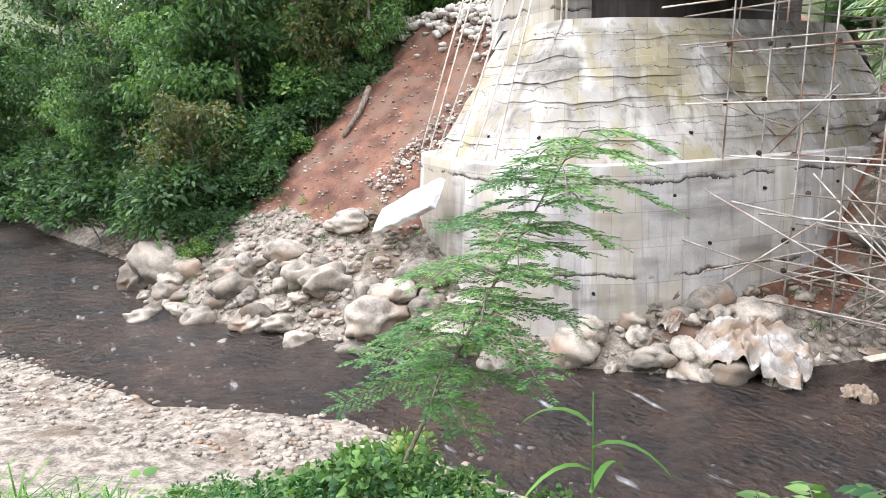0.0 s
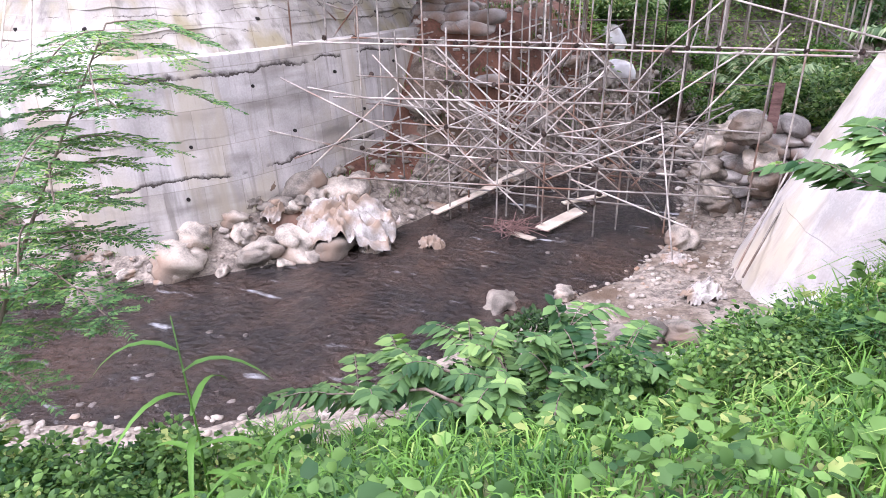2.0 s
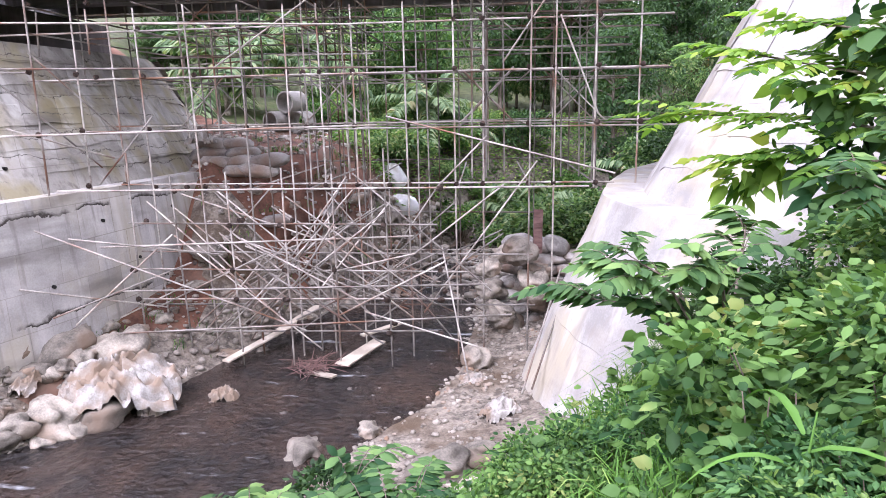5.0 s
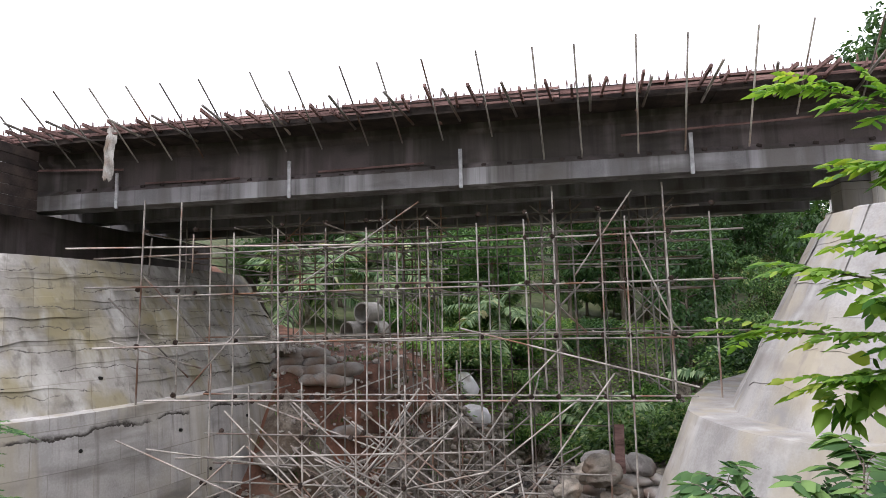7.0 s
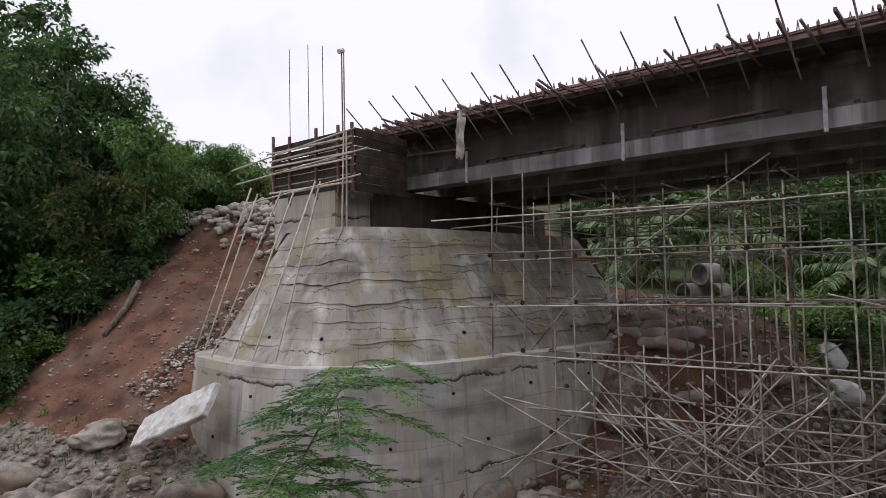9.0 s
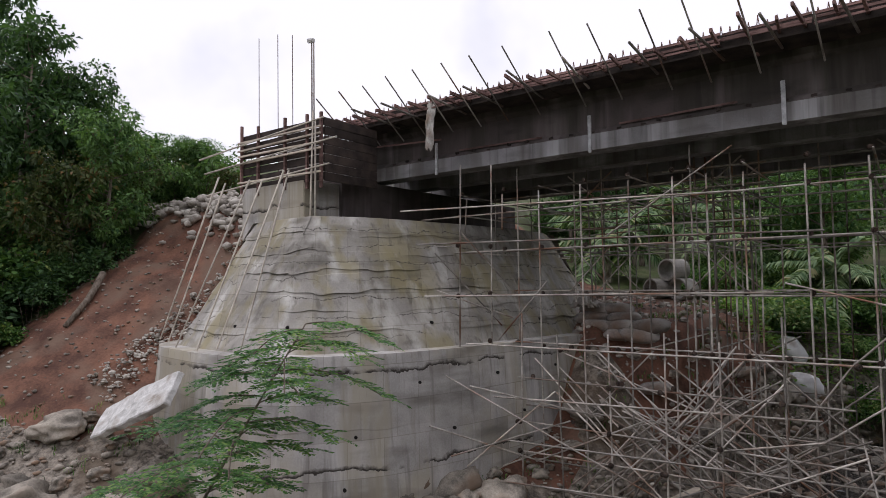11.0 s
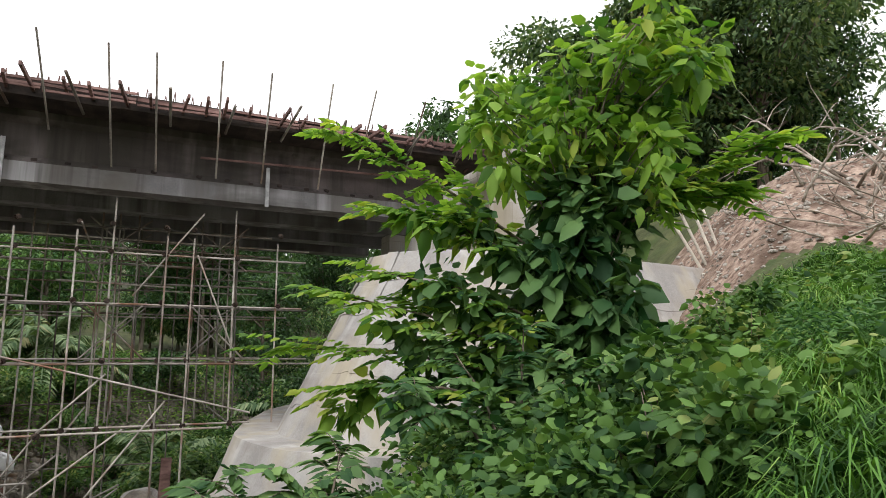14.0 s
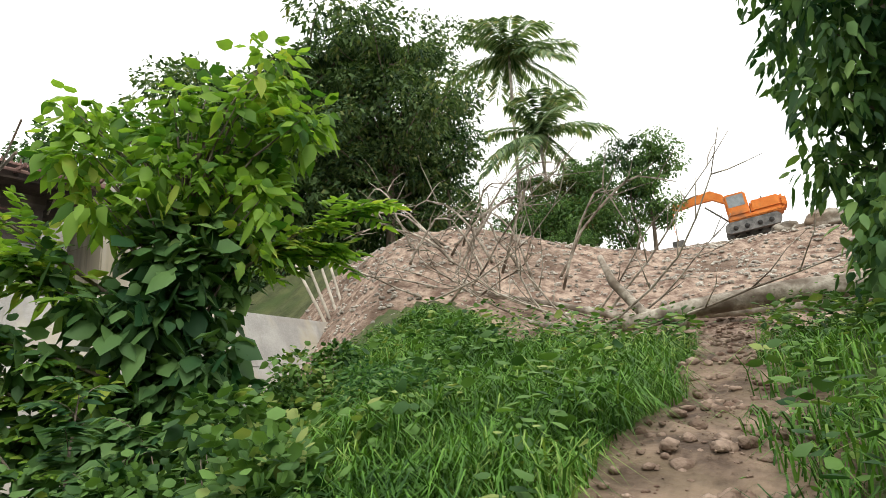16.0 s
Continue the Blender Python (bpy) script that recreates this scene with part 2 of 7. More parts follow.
RUBBER = mat("black_rubber", (0.02, 0.02, 0.02), (0.045, 0.042, 0.04), 6, rough=0.75)
ORANGE = mat("orange_paint", (0.62, 0.17, 0.025), (0.8, 0.26, 0.05), 2, rough=0.5, bump=0.05, c3=(0.35, 0.13, 0.05), c3_scale=1.0)
STEEL = mat("dull_steel", (0.1, 0.1, 0.1), (0.24, 0.23, 0.22), 3, rough=0.6, metal=0.5)
GLASS = mat("dark_glass", (0.2, 0.23, 0.25), (0.3, 0.34, 0.36), 3, rough=0.1, bump=0.0)
LEAF = {
    "forest": leaf_mat("forest_leaf", (0.035, 0.09, 0.03), (0.16, 0.28, 0.09)),
    "dark": leaf_mat("dark_leaf", (0.02, 0.05, 0.02), (0.085, 0.165, 0.058)),
    "hill": leaf_mat("hill_leaf", (0.02, 0.05, 0.02), (0.13, 0.21, 0.075), (0.2, 0.24, 0.09), 0.3),
    "meadow": leaf_mat("meadow_leaf", (0.06, 0.15, 0.035), (0.28, 0.43, 0.13), (0.36, 0.44, 0.16), 0.45),
    "olive": leaf_mat("olive_leaf", (0.035, 0.055, 0.018), (0.13, 0.155, 0.06), (0.2, 0.12, 0.05)),
    "bright": leaf_mat("bright_leaf", (0.05, 0.14, 0.022), (0.28, 0.45, 0.075), (0.36, 0.44, 0.08), 0.48),
    "climber": leaf_mat("climber_leaf", (0.02, 0.07, 0.024), (0.13, 0.24, 0.075), (0.2, 0.32, 0.1), 0.3),
    "weed": leaf_mat("weed_leaf", (0.02, 0.065, 0.018), (0.145, 0.27, 0.066), (0.28, 0.34, 0.11), 0.28),
    "grass": leaf_mat("grass_blade", (0.02, 0.07, 0.012), (0.13, 0.285, 0.045), (0.24, 0.36, 0.09), 0.24),
    "valley": leaf_mat("valley_leaf", (0.03, 0.08, 0.026), (0.2, 0.32, 0.12), (0.36, 0.4, 0.2), 0.4),
    "palm": leaf_mat("palm_leaf", (0.06, 0.12, 0.05), (0.28, 0.37, 0.2), (0.34, 0.32, 0.18)),
    "feather": leaf_mat("feathery_leaf", (0.025, 0.085, 0.032), (0.14, 0.28, 0.09), (0.22, 0.34, 0.1), 0.42),
}


# ---------------------------------------------------------------- mesh helpers
def mesh(name, verts, faces, material, smooth=False):
    me = bpy.data.meshes.new(name)
    me.from_pydata([tuple(v) for v in verts], [], [tuple(f) for f in faces])
    me.materials.append(material)
    if smooth:
        me.polygons.foreach_set("use_smooth", [True] * len(me.polygons))
    me.update()
    return me


def thing(name, label, category, group="", kind="", at=(0, 0, 0), data=None):
    ob = new(name, data)
    ob.location = at
    return tagged(ob, label, category, group, kind)


def part(name, data, parent, m=None, label=""):
    """Links mesh data as one part under a thing or a part, at the pose m in the parent's space."""
    ob = new(name, data)
    ob.parent = parent
    if m is not None:
        ob.matrix_basis = m
    return tagged(ob, label)


def box_mesh(name, sx, sy, sz, material, bevel=0.02, base=False, rough=0.0, seed=1):
    bm = bmesh.new()
    bmesh.ops.create_cube(bm, size=1.0)
    for v in bm.verts:
        v.co = Vector((v.co.x * sx, v.co.y * sy, (v.co.z + (0.5 if base else 0)) * sz))
    if bevel:
        bmesh.ops.bevel(bm, geom=bm.edges[:], offset=bevel, segments=2, affect="EDGES")
    if rough:
        for v in bm.verts:
            v.co += noise.noise_vector(v.co * 1.7 + Vector((seed * 7.1, 0, 0))) * rough
    me = bpy.data.meshes.new(name)
    bm.to_mesh(me)
    bm.free()
    me.materials.append(material)
    return me


def pole_mesh(name, r, material, sides=8, taper=1.0):
    """A pole of length 1 along z from the origin, closed at its ends."""
    v, f = [], []
    for k, (z, s) in enumerate(((0, 1), (0.5, (1 + taper) / 2), (1, taper))):
        v += [(r * s * math.cos(2 * math.pi * i / sides), r * s * math.sin(2 * math.pi * i / sides), z) for i in range(sides)]
    for k in range(2):
        f += [(k * sides + i, k * sides + (i + 1) % sides, (k + 1) * sides + (i + 1) % sides, (k + 1) * sides + i) for i in range(sides)]
    f += [tuple(range(sides))[::-1], tuple(range(2 * sides, 3 * sides))]
    return mesh(name, v, f, material, True)


def between(a, b):
    """The pose that lays a pole of length 1 from a to b."""
    a, b = Vector(a), Vector(b)
    d = b - a
    return Matrix.Translation(a) @ d.to_track_quat("Z", "Y").to_matrix().to_4x4() @ Matrix.Diagonal((1, 1, d.length, 1))


def tube(path, radii, sides=6, cap=True):
    """Vertices and faces of a bent tapering tube."""
    v, f = [], []
    path = [Vector(p) for p in path]
    for i, p in enumerate(path):
        d = (path[min(i + 1, len(path) - 1)] - path[max(i - 1, 0)]).normalized()
        x = d.cross(Vector((0.31, 0.2, 0.93)))
        x = x.normalized() if x.length > 1e-4 else Vector((1, 0, 0))
        y = d.cross(x)
        for k in range(sides):
            a = 2 * math.pi * k / sides
            v.append(p + (x * math.cos(a) + y * math.sin(a)) * radii[i])
    for i in range(len(path) - 1):
        for k in range(sides):
            f.append((i * sides + k, i * sides + (k + 1) % sides, (i + 1) * sides + (k + 1) % sides, (i + 1) * sides + k))
    if cap:
        f += [tuple(range(sides))[::-1], tuple(range((len(path) - 1) * sides, len(path) * sides))]
    return v, f


def join(pieces):
    v, f = [], []
    for pv, pf in pieces:
        o = len(v)
        v += list(pv)
        f += [tuple(o + i for i in q) for q in pf]
    return v, f


def lerp_curve(points, s):
    """A point of an evenly run, smoothed polyline, s from 0 to 1."""
    p = np.array(points, float)
    seg = np.r_[0, np.cumsum(np.linalg.norm(np.diff(p, axis=0), axis=1))]
    t = np.asarray(s) * seg[-1]
    return np.stack([np.interp(t, seg, p[:, k]) for k in range(p.shape[1])], -1)


def raw_mesh(name, v, tri, material):
    me = bpy.data.meshes.new(name)
    me.vertices.add(len(v))
    me.vertices.foreach_set("co", v.ravel())
    me.loops.add(tri.size)
    me.loops.foreach_set("vertex_index", tri.ravel().astype(np.int32))
    me.polygons.add(len(tri))
    me.polygons.foreach_set("loop_start", (np.arange(len(tri)) * 3).astype(np.int32))
    me.materials.append(material)
    me.update(calc_edges=True)
    return me


def leaves_mesh(name, pos, direct, size, material, width=0.42, droop=0.25, rng=None, up=0.6, oval=False):
    """Many folded leaves in one mesh: each four vertices along a bent midrib with two side points."""
    rng = rng or np.random.default_rng(1)
    n = len(pos)
    d = direct / (np.linalg.norm(direct, axis=1, keepdims=True) + 1e-9)
    upv = np.tile([0, 0, 1.0], (n, 1)) * up + rng.normal(0, 0.45, (n, 3))
    side = np.cross(d, upv)
    side /= np.linalg.norm(side, axis=1, keepdims=True) + 1e-9
    nor = np.cross(side, d)
    s = size[:, None]
    a = pos
    tip = pos + d * s - np.array([0, 0, 1.0]) * s * droop
    mid = pos + d * s * 0.45 + nor * s * 0.06
    if oval:
        mid = pos + d * s * 0.5 + nor * s * 0.05 - np.array([0, 0, 1.0]) * s * droop * 0.25
        ring = [a]
        for t, w, sg in ((0.2, 0.42, 1), (0.55, 0.46, 1), (1.0, 0.0, 1), (0.55, 0.46, -1), (0.2, 0.42, -1)):
            ring.append(pos + d * s * t + side * s * width * w * sg - np.array([0, 0, 1.0]) * s * droop * t * t - nor * s * 0.06 * (w > 0))
        v = np.stack(ring + [mid], 1).reshape(-1, 3)
        k = np.arange(n)[:, None] * 7
        tri = np.concatenate([k + np.array([[6, j, (j + 1) % 6]]) for j in range(6)], 1).reshape(-1, 3)
        return raw_mesh(name, v, tri, material)
    l = mid + side * s * width * 0.5 - nor * s * 0.07
    r = mid - side * s * width * 0.5 - nor * s * 0.07
    v = np.stack([a, l, tip, r, mid], 1).reshape(-1, 3)
    k = np.arange(n)[:, None] * 5
    tri = np.concatenate([k + np.array([[0, 4, 1]]), k + np.array([[1, 4, 2]]), k + np.array([[4, 0, 3]]), k + np.array([[2, 4, 3]])], 1).reshape(-1, 3)
    return raw_mesh(name, v, tri, material)
# ---------------------------------------------------------------- ground and water
RIVER_NEAR = [(-60, -9), (-38, -5), (-22, -1.5), (-16.5, 1.3), (-13.6, 3.0), (-10.5, 6.0), (-5.8, 7.7), (-3.8, 9.5), (-2.9, 11.5), (-0.9, 14.6), (-0.2, 17), (-0.1, 21.7), (-0.3, 27.5), (3, 33), (10, 38), (40, 44)]
RIVER_FAR = [(-60, -3), (-38, 0.5), (-28, 3.4), (-21.5, 3.2), (-18.6, 4.3), (-14.3, 7.1), (-8.6, 11.7), (-7.0, 13.5), (-5.9, 16.6), (-4.9, 20), (-3.0, 22.5), (-2.1, 25), (-1.5, 29), (1.5, 35), (8, 41), (38, 48)]
NEAR_D = ([0, 0.6, 1.5, 3, 5, 7, 9, 11, 14.3, 16, 19, 28, 45, 90], [-0.15, 0.12, 0.4, 1.2, 2.7, 3.8, 4.55, 5.6, 7.1, 8.5, 11.0, 12.6, 15.0, 22])
FAR_D = ([0, 0.8, 2, 3.2, 4.5, 6, 9, 13, 18, 40, 90], [-0.15, 0.3, 1.0, 1.8, 2.6, 3.7, 6.2, 9.0, 9.6, 15, 30])
EAST_R = ([0, 3.4, 7, 10.5, 14, 16, 19, 28, 45, 70, 120], [4.55, 5.5, 6.25, 6.8, 8.0, 9.3, 11.0, 11.7, 14.9, 17, 22])
BACK_D = ([0, 0.5, 1.2, 2.1, 3.2, 5, 8, 20, 40, 90], [-0.15, 0.4, 1.9, 3.5, 4.8, 5.3, 5.6, 7.5, 13, 26])


def seg_dist(px, py, line):
    """Distance to a polyline, and on which side of it (positive to its left)."""
    best = np.full(px.shape, 1e9)
    side = np.zeros(px.shape)
    for (ax, ay), (bx, by) in zip(line, line[1:]):
        dx, dy = bx - ax, by - ay
        t = np.clip(((px - ax) * dx + (py - ay) * dy) / (dx * dx + dy * dy), 0, 1)
        qx, qy = px - ax - t * dx, py - ay - t * dy
        d = np.hypot(qx, qy)
        s = np.sign(dx * (py - ay) - dy * (px - ax))
        side = np.where(d < best - 1e-9, s, side)
        best = np.minimum(best, d)
    return best, side


def wobble(x, y, scale, seed):
    """Smooth cheap noise from a few crossed waves, about -1 to 1."""
    r = np.random.default_rng(seed)
    out = 0
    for k in range(7):
        a, f, p = r.uniform(0, 6.28), r.uniform(0.6, 1.8) / scale, r.uniform(0, 6.28)
        out = out + np.sin((x * math.cos(a) + y * math.sin(a)) * f * 6.28 + p)
    return out / 3.6


def smooth01(v, lo, hi):
    t = np.clip((v - lo) / (hi - lo), 0, 1)
    return t * t * (3 - 2 * t)


def height(x, y):
    x, y = np.asarray(x, float), np.asarray(y, float)
    dn, sn = seg_dist(x, y, RIVER_NEAR)
    df, sf = seg_dist(x, y, RIVER_FAR)
    near = np.interp(dn, *NEAR_D)
    far = np.interp(df, *FAR_D)
    back = np.interp(df, *BACK_D)
    near = near * (1 - 0.62 * smooth01(-x, 3.3, 6.2) * smooth01(-dn, -9.5, -6))
    near = near * (1 - 0.6 * smooth01(y, 7, 9.5) * smooth01(-dn, -6.5, -4.5))
    az = np.degrees(np.arctan2(x - 1.0, y - 1.6))
    er = np.interp(np.hypot(x - 1.0, y - 1.6), *EAST_R)
    er = er - 1.3 * smooth01(az, 58, 78) * np.interp(np.hypot(x - 1.0, y - 1.6), [9, 14, 18, 28, 40], [0, 0.5, 1, 0.4, 0])
    ke = smooth01(az, 44, 58) * smooth01(-az, -175, -140)
    near = near * (1 - ke) + er * ke
    k = smooth01(x + 0.55 * (y - 18), -9.5, -6.0) * smooth01(y, 17, 21)
    far = far * (1 - k) + back * k
    # the approach road behind each abutment is level
    plat = smooth01(-x, 13.5, 17.5) * smooth01(y, 14.5, 17.0) * smooth01(-y, -28, -24)
    far = far * (1 - plat) + 9.5 * plat
    bed = -0.15 - 0.3 * np.minimum(np.minimum(dn, df) / 1.5, 1)
    z = np.where(sn < 0, near, np.where(sf > 0, far, bed))
    d = np.minimum(dn, df)
    rough = np.clip(d / 2.0, 0.12, 1.0)
    z = z + rough * (0.08 * wobble(x, y, 5.0, 1) + 0.05 * wobble(x, y, 1.4, 2) + 0.025 * wobble(x, y, 0.45, 3) + 0.012 * wobble(x, y, 0.2, 5))
    flat = np.exp(-(((x - 1.0) ** 2 + (y - 1.6) ** 2) / 5.0))
    z = z * (1 - flat) + 4.55 * flat
    return z


def ground_mesh():
    """A sheet that is fine near the walk and the bridge and coarse out to the horizon."""
    def axis(lo, hi, fine, far):
        inner = list(np.arange(lo, hi + 1e-6, fine))
        step, a, left = fine, lo, []
        while a > -far:
            step *= 1.18
            a -= step
            left.append(a)
        step, b, right = fine, hi, []
        while b < far:
            step *= 1.18
            b += step
            right.append(b)
        return np.array(left[::-1] + inner + right)
    xs, ys = axis(-26, 20, 0.17, 900), axis(-5, 30, 0.17, 900)
    gx, gy = np.meshgrid(xs, ys)
    gz = np.minimum(height(gx, gy), 34)
    v = np.stack([gx, gy, gz], -1).reshape(-1, 3)
    w = len(xs)
    i = (np.arange(len(ys) - 1)[:, None] * w + np.arange(w - 1)[None]).ravel()
    f = np.stack([i, i + 1, i + w + 1, i + w], 1)
    me = bpy.data.meshes.new("ground")
    me.from_pydata(v.tolist(), [], f.tolist())
    me.polygons.foreach_set("use_smooth", [True] * len(me.polygons))
    # red fill on the far embankment and the right one, shingle by the water, dark humus under plants
    dn, sn = seg_dist(gx, gy, RIVER_NEAR)
    df, sf = seg_dist(gx, gy, RIVER_FAR)
    nz = wobble(gx, gy, 4.0, 11)
    far_soil = (sf > 0) & (df > 4.2 + 1.2 * nz - 2.6 * (gx > -9)) & (gx < 2) & (gx > -25.5 - 1.0 * nz) & (gy < 30)
    right_fill = (sn < 0) & (np.hypot(gx - 1, gy - 1.6) > 14.2 - 4.6 * smooth01(np.degrees(np.arctan2(gx - 1, gy - 1.6)), 60, 66) + 0.5 * nz) & (gx > 8) & (gy > -10) & (gy < 16) & (gx < 60)
    path = (sn < 0) & (np.abs(gy - (1.55 + 0.12 * gx + 0.15 * nz)) < 0.8 * smooth01(gx, 1.2, 3.4) + 0.15 * nz) & (gx > 1.2) & (gx < 30)
    shingle = (dn < 2.0 + 0.5 * nz + 2.6 * smooth01(gy, 7, 8.5) + 6.0 * smooth01(-gx, 4.3, 6.3)) | (np.hypot(gx + 2.7, gy - 5.6) < 1.15 + 0.3 * nz) | (df < 4.2 + 1.2 * nz) | ((gy > 17) & (gy < 33) & (dn < 3.2 + 1.2 * nz) & (gx < 8))
    idx = np.where(far_soil, 1, np.where(path & (gx < 10.5), 4, np.where(right_fill | path, 3, np.where(shingle, 2, 0))))
    for m in (HUMUS, SOIL, GRAVEL, RUBBLE, TRACK):
        me.materials.append(m)
    cell = idx[:-1, :-1].ravel()
    me.polygons.foreach_set("material_index", cell.astype(np.int32))
    me.update()
    return me


HUMUS = mat("leaf_littered_earth", (0.045, 0.055, 0.022), (0.1, 0.11, 0.045), 1.5, bump=0.9, fine=12, dist=0.05, c3=(0.05, 0.08, 0.02), c3_scale=0.5)
GRAVEL = mat("river_gravel", (0.1, 0.085, 0.07), (0.31, 0.27, 0.22), 4.5, bump=1.0, fine=18, dist=0.05, c3=(0.1, 0.07, 0.045), c3_scale=0.5)
RUBBLE = mat("gravelly_fill", (0.14, 0.085, 0.062), (0.43, 0.325, 0.255), 4.0, bump=1.0, fine=14, dist=0.11, c3=(0.12, 0.078, 0.055), c3_scale=0.6)

TRACK = mat("worn_path_earth", (0.075, 0.05, 0.036), (0.25, 0.18, 0.13), 3.0, bump=1.0, fine=16, dist=0.08, c3=(0.13, 0.1, 0.06), c3_scale=1.2)

ground = thing("ground", "uneven earth banks of red soil, gravel and humus beside the stream", "ground", kind="structure", data=ground_mesh())


def water_material():
    m = bpy.data.materials.new("stream_water")
    m.use_nodes = True
    n, l = m.node_tree.nodes, m.node_tree.links
    b = n["Principled BSDF"]
    b.inputs["Roughness"].default_value = 0.05
    b.inputs["IOR"].default_value = 1.33
    geo = n.new("ShaderNodeNewGeometry")
    big = n.new("ShaderNodeTexNoise")
    big.inputs["Scale"].default_value, big.inputs["Detail"].default_value, big.inputs["Roughness"].default_value = 0.45, 9, 0.68
    l.new(geo.outputs["Position"], big.inputs["Vector"])
    ramp = n.new("ShaderNodeValToRGB")
    ramp.color_ramp.elements[0].position, ramp.color_ramp.elements[0].color = 0.42, (0.016, 0.0135, 0.0125, 1)
    ramp.color_ramp.elements[1].position, ramp.color_ramp.elements[1].color = 0.62, (0.05, 0.032, 0.023, 1)
    l.new(big.outputs["Fac"], ramp.inputs["Fac"])
    # White streaks: foam on riffles, plus sky glare on ripples put into the colour.
    foam_glare = n.new("ShaderNodeTexNoise")
    foam_glare.inputs["Scale"].default_value, foam_glare.inputs["Detail"].default_value = 0.9, 12
    fr = n.new("ShaderNodeMapRange")
    fr.inputs["From Min"].default_value, fr.inputs["From Max"].default_value = 0.645, 0.78
    fm = n.new("ShaderNodeMapping")
    fm.inputs["Rotation"].default_value, fm.inputs["Scale"].default_value = (0, 0, radians(-52)), (0.8, 2.8, 1)
    l.new(geo.outputs["Position"], fm.inputs["Vector"])
    l.new(fm.outputs["Vector"], foam_glare.inputs["Vector"])
    l.new(foam_glare.outputs["Fac"], fr.inputs["Value"])
    mx = n.new("ShaderNodeMix")
    mx.data_type = "RGBA"
    mx.inputs["B"].default_value = (0.5, 0.52, 0.54, 1)
    l.new(fr.outputs["Result"], mx.inputs["Factor"])
    l.new(ramp.outputs["Color"], mx.inputs["A"])
    l.new(mx.outputs["Result"], b.inputs["Base Color"])
    mp = n.new("ShaderNodeMapping")
    mp.inputs["Scale"].default_value, mp.inputs["Rotation"].default_value = (1.8, 2.6, 1), (0, 0, radians(-50))
    l.new(geo.outputs["Position"], mp.inputs["Vector"])
    wave = n.new("ShaderNodeTexNoise")
    wave.inputs["Scale"].default_value, wave.inputs["Detail"].default_value = 2.6, 6
    l.new(mp.outputs["Vector"], wave.inputs["Vector"])
    bp = n.new("ShaderNodeBump")
    bp.inputs["Strength"].default_value, bp.inputs["Distance"].default_value = 1.0, 0.26
    l.new(wave.outputs["Fac"], bp.inputs["Height"])
    l.new(bp.outputs["Normal"], b.inputs["Normal"])
    return m


def water_mesh():
    """The stream's surface, a ribbon between its two banks, with low standing ripples."""
    s = np.linspace(0, 1, 420)
    a, b = lerp_curve(RIVER_NEAR, s), lerp_curve(RIVER_FAR, s)
    k = np.linspace(-0.35, 1.35, 40)
    p = a[:, None] * (1 - k[None, :, None]) + b[:, None] * k[None, :, None]
    z = 0.012 * wobble(p[..., 0], p[..., 1], 0.8, 21) + 0.008 * wobble(p[..., 0], p[..., 1], 0.35, 22)
    v = np.concatenate([p, z[..., None]], -1).reshape(-1, 3)
    w = len(k)
    i = (np.arange(len(s) - 1)[:, None] * w + np.arange(w - 1)[None]).ravel()
    f = np.stack([i, i + 1, i + w + 1, i + w], 1)
    return mesh("water", v, f, water_material(), True)


water = thing("water", "shallow brown stream with dark ripples over gravel", "stream", kind="structure", data=water_mesh())
# ---------------------------------------------------------------- abutments
WEST_LEDGE = [(-20.5, 20), (-19.2, 15), (-18.0, 12.0), (-16.8, 11.2), (-14.0, 10.75), (-12.2, 10.8), (-10.8, 11.6), (-9.7, 13.3), (-9.0, 15.6), (-8.6, 18.0), (-8.2, 21.0), (-8.3, 24.0), (-9.5, 27.0), (-13.0, 28.5)]
EAST_LEDGE = [(9.4, 27), (6.8, 24.5), (4.7, 21), (3.5, 17.5), (3.0, 15.2), (3.5, 13.0), (5.0, 11.3), (7.0, 10.4), (10.0, 10.1), (15.4, 10.7)]


def smooth_line(points, n, passes=3):
    p = lerp_curve(points, np.linspace(0, 1, n))
    for _ in range(passes * 6):
        p[1:-1] = (p[:-2] + 2 * p[1:-1] + p[2:]) / 4
    return p


def outward(p):
    """Unit normals to the right of the line's run."""
    t = np.gradient(p, axis=0)
    t /= np.linalg.norm(t, axis=1, keepdims=True)
    return np.stack([t[:, 1], -t[:, 0]], -1)


